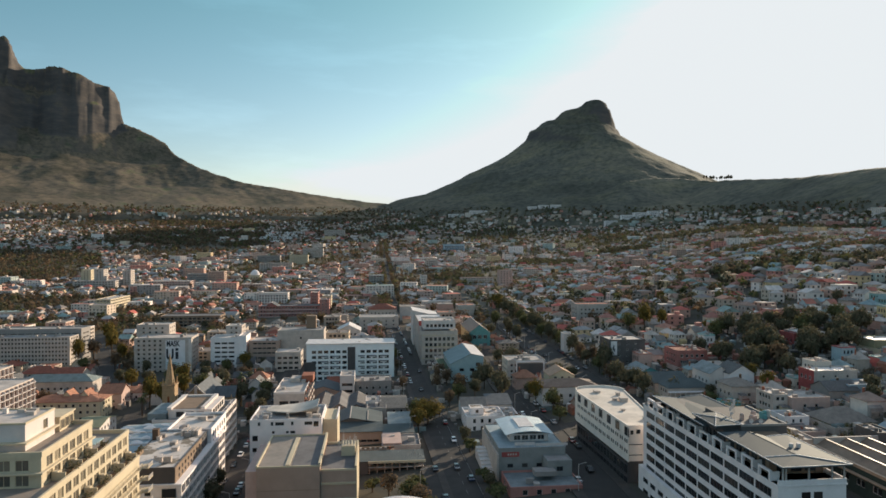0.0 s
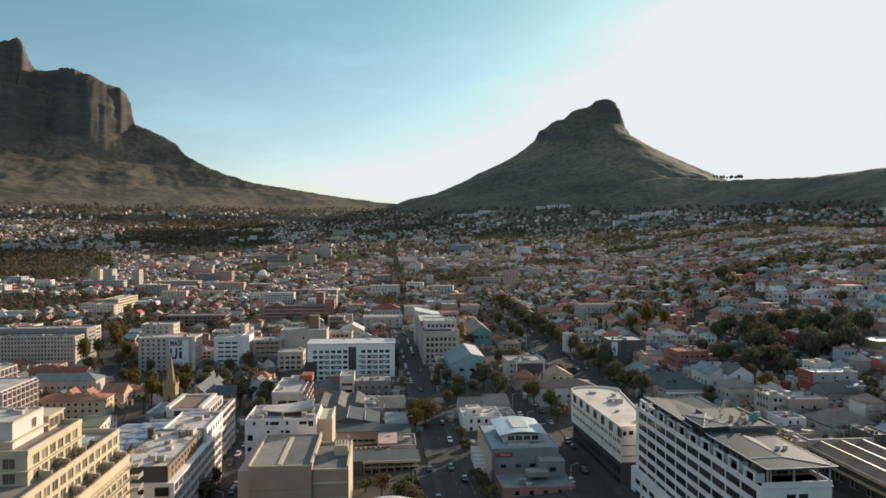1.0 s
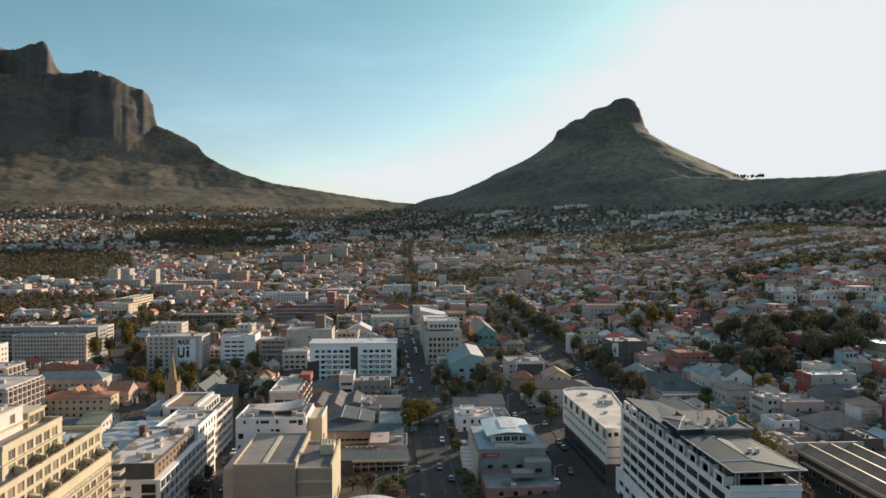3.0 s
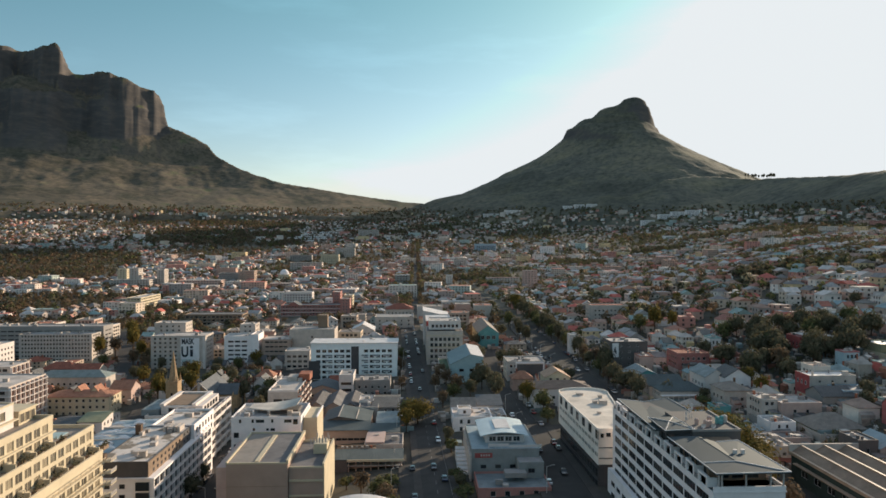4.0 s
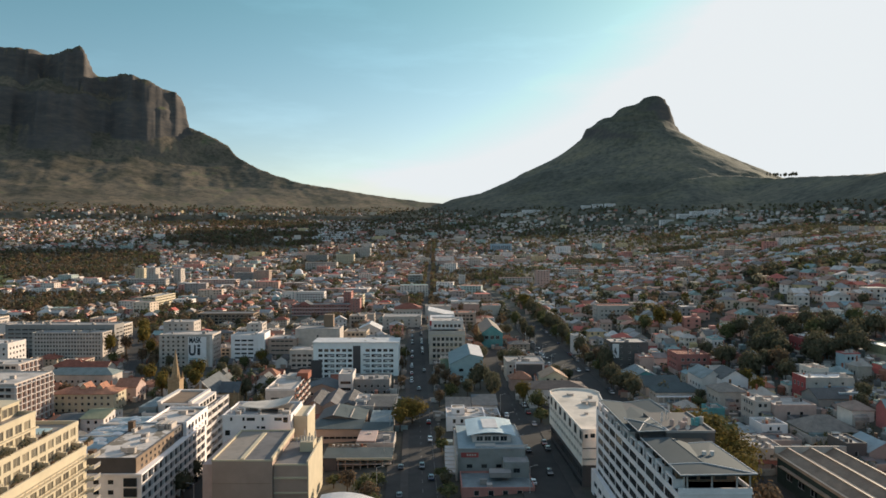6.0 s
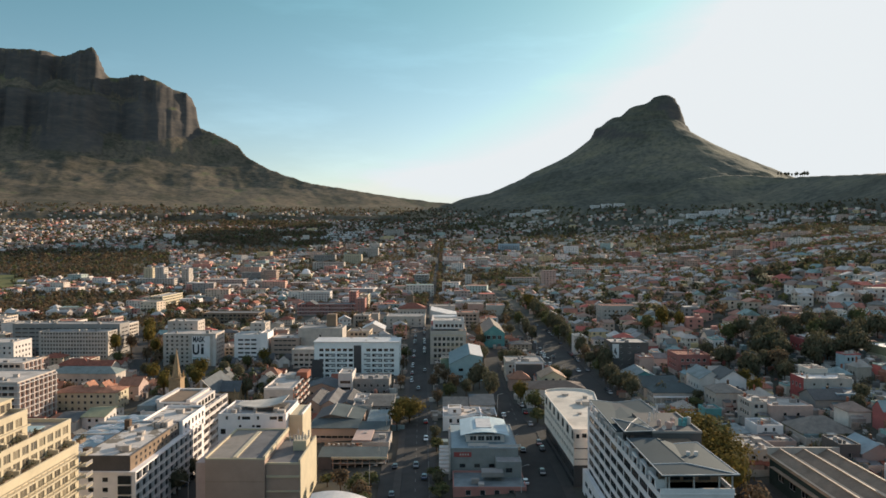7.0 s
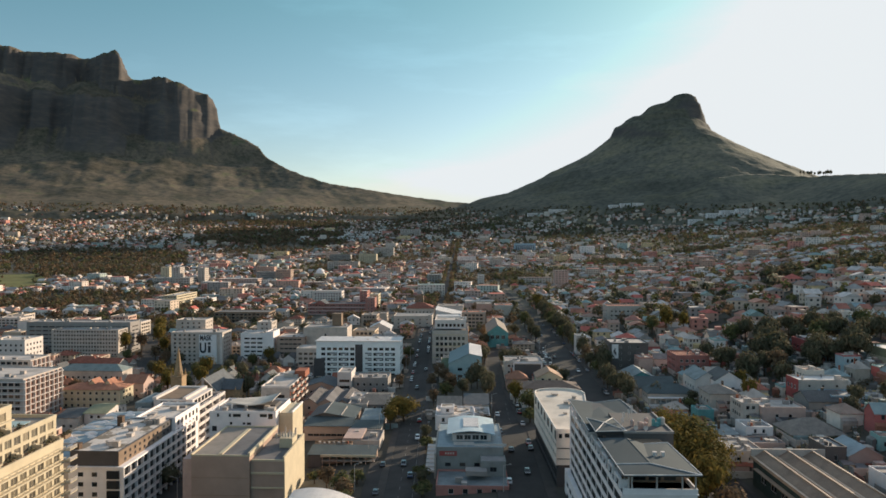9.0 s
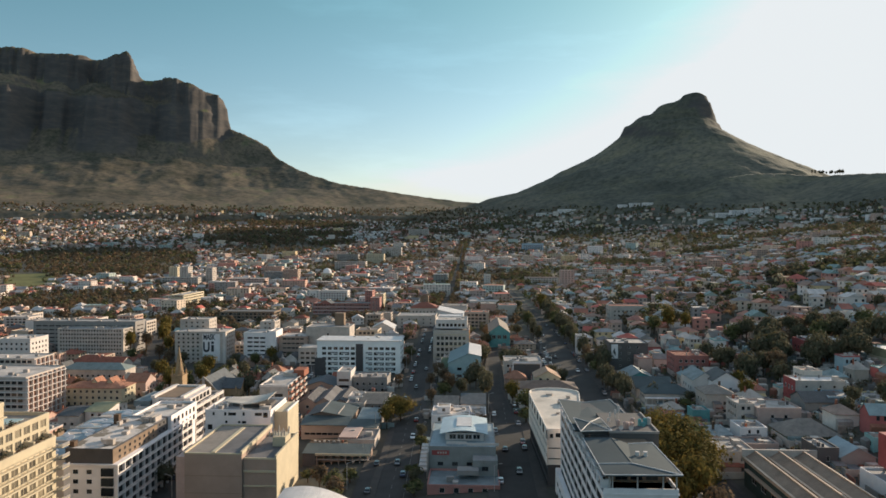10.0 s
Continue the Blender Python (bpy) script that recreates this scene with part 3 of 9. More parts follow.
def block(parent, x0, x1, y0, y1, z0, z1, wall, wins="frl", floor_h=3.1, pitch=3.2, w=1.4, h=1.5, sill=0.9, style="plain", base=0.0, depth=0.22, name="wall", label="", skip=None, side_pitch=None, joined=False, extra=(), side_w=None):
    """A storeyed body with recessed windows; coordinates relative to the thing. Each window is a part."""
    g = Geo()
    corners = [(x0, y0), (x1, y0), (x1, y1), (x0, y1)]
    lens = [x1 - x0, y1 - y0, x1 - x0, y1 - y0]
    todo = []
    for key, (i, ang) in SIDES.items():
        hs = []
        if key in wins:
            hs = holes_for(lens[i], z0, z1, floor_h, (side_pitch or pitch) if key in "lr" else pitch, (side_w or w) if key in "lr" else w, h, sill, base=base)
            if skip:
                hs = [q for q in hs if not skip(key, q)]
        wall_face(g, corners[i], ang, lens[i], z0, z1, hs, 0, depth)
        c, s = math.cos(radians(ang)), math.sin(radians(ang))
        for a0, a1, b0, b1 in hs:
            a = (a0 + a1) / 2
            todo.append((corners[i][0] + a * c - (depth - 0.04) * s, corners[i][1] + a * s + (depth - 0.04) * c, b0, ang, a1 - a0, b1 - b0))
    g.face([(x0, y0, z1), (x1, y0, z1), (x1, y1, z1), (x0, y1, z1)])
    for f in extra:
        g.face(f)
    body = part(name, g, wall, parent, label)
    if joined and todo:
        g = Geo()
        for x, y, z, ang, ww, hh in todo:
            c, s = math.cos(radians(ang)), math.sin(radians(ang))
            e = min(0.12, ww * 0.1)
            P = lambda a, b: (x + a * c, y + a * s, z + b)
            g.face([P(-ww / 2 + e, e), P(ww / 2 - e, e), P(ww / 2 - e, hh - e), P(-ww / 2 + e, hh - e)], 1)
            for a0, a1, b0, b1 in ((-ww / 2, ww / 2, 0, e), (-ww / 2, ww / 2, hh - e, hh), (-ww / 2, -ww / 2 + e, e, hh - e), (ww / 2 - e, ww / 2, e, hh - e)):
                g.face([P(a0, b0), P(a1, b0), P(a1, b1), P(a0, b1)], 0)
        tagged(part("glazing", g, [M_DARK if style == "dark" else M_FRAME, M_GLASSI], parent), kind="stuff")
        return body
    for x, y, z, ang, ww, hh in todo:
        part("window", pane_mesh(ww, hh, style), None, parent, at=pose(x, y, z, 0, 0, ang))
    return body


def flat_roof(parent, x0, x1, y0, y1, z, deck, wall, rise=0.7, t=0.25, units=0, seed=1, unit_mat=None):
    """Roof deck with a parapet and small plant boxes."""
    g = Geo()
    g.box(x0 + t, x1 - t, y0 + t, y1 - t, z, z + 0.12)
    part("roof", g, deck, parent)
    g = Geo()
    g.box(x0 - 0.03, x1 + 0.03, y0 - 0.03, y0 + t, z - 0.05, z + rise)
    g.box(x0 - 0.03, x1 + 0.03, y1 - t, y1 + 0.03, z - 0.05, z + rise)
    g.box(x0 - 0.03, x0 + t, y0 + t, y1 - t, z - 0.05, z + rise)
    g.box(x1 - t, x1 + 0.03, y0 + t, y1 - t, z - 0.05, z + rise)
    part("parapet", g, wall, parent)
    rnd = random.Random(seed)
    for _ in range(units):
        w, d, h = rnd.uniform(0.8, 2.4), rnd.uniform(0.8, 2.2), rnd.uniform(0.6, 1.6)
        cx, cy = rnd.uniform(x0 + 2, x1 - 2), rnd.uniform(y0 + 2, y1 - 2)
        g = Geo()
        g.box(cx - w / 2, cx + w / 2, cy - d / 2, cy + d / 2, z + 0.12, z + 0.12 + h)
        g.box(cx - w / 2 - 0.06, cx + w / 2 + 0.06, cy - d / 2 - 0.06, cy + d / 2 + 0.06, z + 0.12 + h, z + 0.22 + h)
        part("roof_unit", g, unit_mat or rnd.choice([M_WHITE2, M_GREY, M_FLATW]), parent)


def gable_roof(parent, x0, x1, y0, y1, z, rise, roof, wall, along="y", over=0.4, t=0.18, bare=False):
    """A pitched roof of two slabs, with the gable ends below it."""
    g = Geo()
    if along == "y":
        mx = (x0 + x1) / 2
        k = over * rise / ((x1 - x0) / 2)
        for a, sgn in ((x0, -1), (x1, 1)):
            e = a + sgn * over
            pts = [(e, y0 - over, z - k), (mx, y0 - over, z + rise), (mx, y1 + over, z + rise), (e, y1 + over, z - k)]
            up = [(p[0], p[1], p[2] + t) for p in pts]
            g.solid(pts + up, [(0, 1, 2, 3), (7, 6, 5, 4), (0, 4, 5, 1), (1, 5, 6, 2), (2, 6, 7, 3), (3, 7, 4, 0)] if sgn > 0 else [(3, 2, 1, 0), (4, 5, 6, 7), (1, 5, 4, 0), (2, 6, 5, 1), (3, 7, 6, 2), (0, 4, 7, 3)])
        ends = [[(x0, y, z), (x1, y, z), (mx, y, z + rise)] for y in (y0, y1)]
    else:
        my = (y0 + y1) / 2
        k = over * rise / ((y1 - y0) / 2)
        for a, sgn in ((y0, -1), (y1, 1)):
            e = a + sgn * over
            pts = [(x0 - over, e, z - k), (x0 - over, my, z + rise), (x1 + over, my, z + rise), (x1 + over, e, z - k)]
            up = [(p[0], p[1], p[2] + t) for p in pts]
            g.solid(pts + up, [(0, 1, 2, 3), (7, 6, 5, 4), (0, 4, 5, 1), (1, 5, 6, 2), (2, 6, 7, 3), (3, 7, 4, 0)])
        ends = [[(x, y0, z), (x, y1, z), (x, my, z + rise)] for x in (x0, x1)]
    part("roof", g, roof, parent)
    for e in () if bare else ends:
        w = Geo()
        w.face(e)
        part("gable", w, wall, parent)


def hip_roof(parent, x0, x1, y0, y1, z, rise, roof, over=0.5, t=0.2, name="roof"):
    x0, x1, y0, y1 = x0 - over, x1 + over, y0 - over, y1 + over
    w, d = x1 - x0, y1 - y0
    g = Geo()
    g.box(x0, x1, y0, y1, z - t, z)
    if w >= d:
        r0, r1 = (x0 + d / 2, (y0 + y1) / 2, z + rise), (x1 - d / 2, (y0 + y1) / 2, z + rise)
        g.solid([(x0, y0, z), (x1, y0, z), (x1, y1, z), (x0, y1, z), r0, r1], [(0, 1, 5, 4), (1, 2, 5), (2, 3, 4, 5), (3, 0, 4)])
    else:
        r0, r1 = ((x0 + x1) / 2, y0 + w / 2, z + rise), ((x0 + x1) / 2, y1 - w / 2, z + rise)
        g.solid([(x0, y0, z), (x1, y0, z), (x1, y1, z), (x0, y1, z), r0, r1], [(0, 1, 4), (1, 2, 5, 4), (2, 3, 5), (3, 0, 4, 5)])
    return part(name, g, roof, parent)


def shed_roof(parent, x0, x1, y0, y1, z, rise, roof, wall, high="b", over=0.3, t=0.16):
    """A single slope; high: the side that is raised."""
    hz = {"f": (1, 1, 0, 0), "b": (0, 0, 1, 1), "l": (1, 0, 0, 1), "r": (0, 1, 1, 0)}[high]
    xs, ys = (x0 - over, x1 + over, x1 + over, x0 - over), (y0 - over, y0 - over, y1 + over, y1 + over)
    pts = [(xs[i], ys[i], z + rise * hz[i]) for i in range(4)]
    g = Geo()
    g.solid(pts + [(a, b, c + t) for a, b, c in pts], [(3, 2, 1, 0), (4, 5, 6, 7), (0, 1, 5, 4), (1, 2, 6, 5), (2, 3, 7, 6), (3, 0, 4, 7)])
    part("roof", g, roof, parent)
    g = Geo()
    g.prism([(x0, y0), (x1, y0), (x1, y1), (x0, y1)], z - 0.02, [z + max(rise * q, 0.01) for q in hz], top=False)
    part("gable", g, wall, parent)


def sheet(rows, t=0.25):
    """One bent sheet: rows of (x, y0, y1, z0, z1) from left to right, with thickness t."""
    g = Geo()
    for x, y0, y1, z0, z1 in rows:
        g.v += [(x, y0, z0), (x, y1, z1), (x, y1, z1 + t), (x, y0, z0 + t)]
    n = len(rows)
    for i in range(n - 1):
        a, b = 4 * i, 4 * i + 4
        for f in ((a, a + 1, b + 1, b), (a + 3, b + 3, b + 2, a + 2), (a, b, b + 3, a + 3), (a + 1, a + 2, b + 2, b + 1)):
            g.f.append(f)
    g.f += [(0, 3, 2, 1), (4 * n - 4, 4 * n - 3, 4 * n - 2, 4 * n - 1)]
    g.m += [0] * len(g.f)
    return g


def balcony(parent, x, y, z, ang, w, d=1.3, mat_slab=None, rail=None, solid=False):
    """A slab with an upstand or a railing; (x, y) on the wall line, ang as in SIDES."""
    g = Geo()
    g.box(-w / 2, w / 2, -d, 0, 0, 0.2)
    if solid:
        g.box(-w / 2, w / 2, -d, -d + 0.12, 0.2, 1.05)
        g.box(-w / 2, -w / 2 + 0.12, -d + 0.12, 0, 0.2, 1.05)
        g.box(w / 2 - 0.12, w / 2, -d + 0.12, 0, 0.2, 1.05)
    b = part("balcony", g, mat_slab or M_WHITE, parent, at=pose(x, y, z, 0, 0, ang))
    if not solid:
        g = Geo()
        g.box(-w / 2, w / 2, -d, -d + 0.06, 0.3, 1.05)
        part("balustrade", g, rail or M_STEEL, b)
    return b


def hill_extras(th, w, d, h, seed, flat_top):
    """Lean-tos, yard walls, awnings and tanks that crowd the hillside houses."""
    rnd = random.Random(seed)
    for _ in range(2):
        a, lw, ld, lh = rnd.uniform(-w, w * 0.3), rnd.uniform(2.2, w), rnd.uniform(1.6, 2.8), rnd.uniform(0.45, 0.7) * h
        g = Geo()
        g.prism([(a, -d - ld), (a + lw, -d - ld), (a + lw, -d - 0.02), (a, -d - 0.02)], -1.5, [lh - 0.5, lh - 0.5, lh, lh])
        part("lean_to", g, rnd.choice([M_WHITE2, M_PINKP, M_GREY, M_CREAM]), th)
        g = Geo()
        g.solid([(a - 0.2, -d - ld - 0.3, lh - 0.5), (a + lw + 0.2, -d - ld - 0.3, lh - 0.5), (a + lw + 0.2, -d - 0.02, lh + 0.05), (a - 0.2, -d - 0.02, lh + 0.05),
                 (a - 0.2, -d - ld - 0.3, lh - 0.38), (a + lw + 0.2, -d - ld - 0.3, lh - 0.38), (a + lw + 0.2, -d - 0.02, lh + 0.17), (a - 0.2, -d - 0.02, lh + 0.17)],
                [(3, 2, 1, 0), (4, 5, 6, 7), (0, 1, 5, 4), (1, 2, 6, 5), (3, 0, 4, 7)])
        part("lean_to_roof", g, rnd.choice([M_METAL, M_METALB, M_TILE, M_GREYROOF, M_GREYROOF]), th)
    g = Geo()
    g.box(-w - 1.0, w * 0.6, -d - 4.2, -d - 4.0, -1.5, 2.6)
    g.box(-w - 1.0, -w - 0.8, -d - 4.0, d * 0.4, -1.5, 2.6)
    part("yard_wall", g, rnd.choice([M_WHITE2, M_PINKP, M_CREAM, M_GREY]), th)
    if flat_top:
        for _ in range(3):
            x, y, r = rnd.uniform(-w + 1, w - 1), rnd.uniform(-d + 1, d - 1), rnd.uniform(0.3, 0.6)
            g = Geo()
            g.tube((x, y, h + 0.1), (x, y, h + rnd.uniform(0.7, 1.6)), r, r, 8)
            part("tank", g, rnd.choice([M_WHITE2, M_GREY, M_GREYD, M_BRICK]), th)
    else:
        g = Geo()
        g.box(w * 0.3, w * 0.3 + 0.7, d * 0.2, d * 0.2 + 0.7, h, h + 3.4)
        part("chimney", g, M_BARKW, th)


def simple(kind, label, category, x0, x1, y0, y1, zr, wall, deck, roof="flat", rise=1.6, along="y", wins="fl", group="", units=1, zg=None, seed=None, high="b", rail_rise=0.6, **kw):
    """A building over a rectangle of the plan with its roofline at zr."""
    cx, cy = (x0 + x1) / 2, (y0 + y1) / 2
    if zg is None:
        zg = min(ground_at(a, b) for a in (x0, x1) for b in (y0, y1)) - 0.3
    th = thing(kind, cx, cy, zg, label, category, group)
    TAKEN.append((x0, x1, y0, y1))
    w, d, h = (x1 - x0) / 2, (y1 - y0) / 2, zr - zg
    block(th, -w, w, -d, d, 0, h, wall, wins, **kw)
    if roof == "flat":
        flat_roof(th, -w, w, -d, d, h, deck, wall, rise=rail_rise, units=units, seed=seed or int(abs(x0 * 7 + y0)))
    elif roof == "gable":
        gable_roof(th, -w, w, -d, d, h, rise, deck, wall, along)
    elif roof == "hip":
        hip_roof(th, -w, w, -d, d, h, rise, deck)
    elif roof == "shed":
        shed_roof(th, -w, w, -d, d, h, rise, deck, wall, high)
    if x0 > 105 and y0 < 340:
        hill_extras(th, w, d, h, int(x0 * 3 + y0), roof == "flat")
    return th


# ---- near buildings ----
def leaf_quad(g, c, s, rnd, out=None):
    m = 0
    n = Vector((rnd.gauss(0, 1), rnd.gauss(0, 1), rnd.gauss(0, 1) + 0.5)).normalized()
    if out is not None:          # clumps face outwards from the crown
        n = (n * 0.55 + Vector(out).normalized() + Vector((0, 0, 0.25))).normalized()
    q = n.to_track_quat("Z", "Y")
    a = rnd.uniform(0, 6.28)
    u, v = q @ Vector((math.cos(a), math.sin(a), 0)) * s, q @ Vector((-math.sin(a), math.cos(a), 0)) * s * rnd.uniform(0.6, 1.0)
    c = Vector(c)
    g.face([tuple(c - u * 0.9), tuple(c - v * 0.6 + u * 0.2), tuple(c + u), tuple(c + v * 0.7 - u * 0.1)], m)


def cream_tower():
    zg = -9.0
    th = thing("apartment_tower", -80, 135, zg, "tall cream plastered apartment block stepping down in planted terraces", "building")
    X = lambda v: v + 80
    Y = lambda v: v - 135
    Z = lambda v: v - zg
    lv = [  # x of the right face, near and far ends, bottom, top
        (-53.6, 104, 160.0, zg, 26.0), (-56.6, 110, 162.0, 26.0, 31.4), (-59.6, 127.5, 149.5, 31.4, 37.0), (-64.0, 131, 142.5, 37.0, 42.0)]
    for i, (xr, y0, y1, z0, z1) in enumerate(lv):
        kw = dict(floor_h=2.75, pitch=3.15, w=2.3, h=2.0, sill=0.35, style="cream", depth=0.2)
        if i == 3:
            kw = dict(floor_h=9, pitch=4.0, w=1.8, h=1.9, sill=2.2, style="cream", skip=lambda k, q: k == "f" or q[0] < 5)
        block(th, X(-104), X(xr), Y(y0), Y(y1), Z(z0), Z(z1), M_WHITE if i == 3 else M_CREAM, "fr", **kw)
        g = Geo()
        g.box(X(-104), X(xr) - 0.3, Y(y0) + 0.3, Y(y1) - 0.3, Z(z1), Z(z1) + 0.1)
        part("terrace", g, M_FLATW if i == 3 else M_BEIGEROOF, th)
        g = Geo()
        r = 0.95 if i < 3 else 0.35
        g.box(X(xr) - 0.3, X(xr) + 0.12, Y(y0), Y(y1), Z(z1), Z(z1) + r)
        g.box(X(-104), X(xr) - 0.3, Y(y0) - 0.12, Y(y0) + 0.3, Z(z1), Z(z1) + r)
        g.box(X(-104), X(xr) - 0.3, Y(y1) - 0.3, Y(y1) + 0.12, Z(z1), Z(z1) + r)
        part("parapet", g, M_CREAM, th)
    # ledges round the upper floors and party walls on the terraces
    for xr, y0, y1, z in ((-59.0, 126.6, 149.8, 34.1), (-63.2, 129.8, 143, 38.6)):
        g = Geo()
        g.box(X(-104), X(xr), Y(y0), Y(y1), Z(z), Z(z) + 0.3)
        part("ledge", g, M_CREAM, th)
    rnd = random.Random(14)
    for x0, z, ys in ((-56.5, 26.1, np.arange(116, 160, 7.2)), (-59.5, 31.5, np.arange(131, 149, 7.2))):
        for y in ys:
            g = Geo()
            g.box(X(x0), X(x0) + 2.5, Y(y), Y(y) + 0.22, Z(z), Z(z) + 1.5)
            g.box(X(x0), X(x0) + 1.0, Y(y) + 0.22, Y(y) + 1.3, Z(z), Z(z) + 1.6)
            part("party_wall", g, M_CREAM, th)
            # planter with shrubs at the parapet
            g = Geo()
            g.box(X(x0) + 1.5, X(x0) + 2.5, Y(y) + 2.4, Y(y) + 5.0, Z(z), Z(z) + 1.0)
            p = part("planter", g, M_BROWN, th)
            g = Geo()
            for _ in range(46):
                leaf_quad(g, (X(x0) + 2.2 + rnd.gauss(0, 0.35), Y(y) + 3.7 + rnd.gauss(0, 0.8), Z(z) + 0.9 + abs(rnd.gauss(0, 0.5))), rnd.uniform(0.25, 0.5), rnd)
            part("shrub", g, M_LEAFD, p, "dark green shrub")
    g = Geo()
    g.box(X(-66), X(-60.5), Y(153), Y(158), Z(31.5), Z(31.62))
    part("pool", g, M_TEAL, th, "small pale teal roof pool")
    # balconies hung on the far corner
    for z in np.arange(2.0, 25, 2.75):
        balcony(th, X(-53.2), Y(160.6), Z(z), 90, 3.2, 1.9, M_CREAM, M_GREY)
        g = Geo()
        g.box(X(-53.6), X(-52.7), Y(104), Y(159.6), Z(z) - 0.1, Z(z) + 0.25)
        part("balcony_slab", g, M_CREAM, th)
        g = Geo()
        g.box(X(-52.85), X(-52.75), Y(104), Y(159.6), Z(z) + 0.95, Z(z) + 1.08)
        for y in np.arange(104.2, 159.6, 2.3):
            g.box(X(-52.85), X(-52.75), Y(y), Y(y) + 0.1, Z(z) + 0.25, Z(z) + 0.95)
        part("railing", g, M_CREAM, th)
    # plant and pergola on the roof
    rnd = random.Random(4)
    for _ in range(26):
        x, y = rnd.uniform(-98, -66), rnd.uniform(132, 141)
        g = Geo()
        g.box(X(x), X(x) + rnd.uniform(0.5, 2.2), Y(y), Y(y) + rnd.uniform(0.5, 1.4), Z(42.1), Z(42.1) + rnd.uniform(0.4, 1.4))
        part("roof_unit", g, rnd.choice([M_WHITE2, M_GREY, M_WHITE]), th)
    g = Geo()
    g.box(X(-70), X(-63.5), Y(143.5), Y(150), Z(37.1), Z(40.0))
    g.box(X(-70.3), X(-63.2), Y(143.2), Y(150.3), Z(40.0), Z(40.25))
    part("penthouse", g, M_CREAM, th)
    for i in range(3):
        part("window", pane_mesh(1.6, 2.0, "cream"), None, th, at=pose(X(-63.45), Y(144.7 + 2.0 * i), Z(37.5), 0, 0, 90))
    return th


def apartment_block():
    zg = -8.0
    th = thing("apartment_block", -60.5, 215, zg, "white balconied apartment block with a dark clad top floor", "building")
    X = lambda v: v + 60.5
    Y = lambda v: v - 215
    Z = lambda v: v - zg
    block(th, X(-68), X(-52.6), Y(186), Y(243), Z(zg), Z(10.6), M_BRIGHT, "fr", floor_h=2.9, pitch=4.1, w=1.6, h=1.3, sill=0.95, style="dark", side_pitch=4.0, base=0.4,
          skip=lambda k, q: k == "f" and q[0] > 9.5)
    # loggia openings on the lit side, framed by white fins
    for z in (zg + 0.9, zg + 3.8, zg + 6.7, zg + 9.6, zg + 12.5, zg + 15.4):
        if z + 2.9 > 10.7:
            continue
        g = Geo()
        g.box(X(-52.6), X(-51.5), Y(186), Y(238), Z(z) - 0.3, Z(z))
        part("balcony_slab", g, M_BRIGHT, th)
        g = Geo()
        g.box(X(-52.5), X(-52.3), Y(187), Y(238), Z(z), Z(z) + 2.6)
        part("recessed_glazing", g, M_GLASS, th)
        g = Geo()
        g.box(X(-51.6), X(-51.52), Y(186.5), Y(238), Z(z), Z(z) + 0.75)
        part("balustrade", g, M_WHITE, th)
        g = Geo()
        g.box(X(-56.5), X(-52.9), Y(185.5), Y(186.0), Z(z) + 0.0, Z(z) + 2.3)
        part("recessed_glazing", g, M_GLASS, th)
    for y in np.arange(186, 239, 4.0):
        g = Geo()
        g.box(X(-52.6), X(-51.5), Y(y) - 0.18, Y(y) + 0.18, Z(zg), Z(10.6))
        part("fin", g, M_BRIGHT, th)
    g = Geo()
    g.box(X(-68.1), X(-51.4), Y(185.6), Y(238), Z(10.4), Z(10.9))
    part("cornice", g, M_BRIGHT, th)
    # clad top floor, brown towards the sun side
    block(th, X(-67.6), X(-53.4), Y(186.3), Y(222), Z(10.9), Z(15.0), M_DARK, "r", floor_h=2.2, pitch=3.0, w=0.9, h=0.9, sill=0.6, style="dark", name="top_floor", label="dark clad top floor")
    g = Geo()
    g.box(X(-53.38), X(-53.2), Y(186.3), Y(214), Z(10.9), Z(15.0))
    part("side_cladding", g, M_BROWN, th, "brown side cladding")
    for y in np.arange(190, 213, 3.0):
        for z in (11.5, 13.3):
            part("window", pane_mesh(0.9, 0.9, "dark"), None, th, at=pose(X(-53.15), Y(y), Z(z), 0, 0, 90))
    flat_roof(th, X(-67.6), X(-53.4), Y(186.3), Y(222), Z(15.0), M_STAINED, M_DARK, rise=0.3, units=9, seed=3)
    # white far wing
    block(th, X(-66), X(-52.2), Y(222.2), Y(243.5), Z(9.0), Z(14.9), M_BRIGHT, "fr", floor_h=2.9, pitch=3.2, w=1.6, h=1.8, sill=0.5, style="dark", name="far_wing")
    flat_roof(th, X(-66), X(-52.2), Y(222.2), Y(243.5), Z(14.9), M_STAINED, M_BRIGHT, rise=0.8, units=5, seed=6)
    for x, y, z1 in ((-66.9, 189.0, 16.6), (-66.6, 213.5, 18.2)):
        g = Geo()
        g.box(X(x) - 0.8, X(x) + 0.9, Y(y) - 0.9, Y(y) + 0.9, Z(15.1), Z(z1))
        g.box(X(x) - 0.9, X(x) + 1.0, Y(y) - 1.0, Y(y) + 1.0, Z(z1), Z(z1) + 0.15)
        part("lift_house", g, M_BARKW, th, "dark brown lift house")
    g = Geo()
    for i in range(5):
        g.box(X(-60 + i * 1.1), X(-59.2 + i * 1.1), Y(216), Y(220.5), Z(15.1), Z(16.7 + 0.1 * (i % 2)))
    part("plant_room", g, M_WHITE2, th)
    # lower wing with a blue sheet roof and a curled white edge
    block(th, X(-86), X(-68.1), Y(188), Y(246), Z(zg), Z(11.2), M_WHITE2, "fl", floor_h=3.0, pitch=4.2, w=1.1, h=1.1, sill=1.0, style="dark", name="low_wing")
    g = Geo()
    n = 40
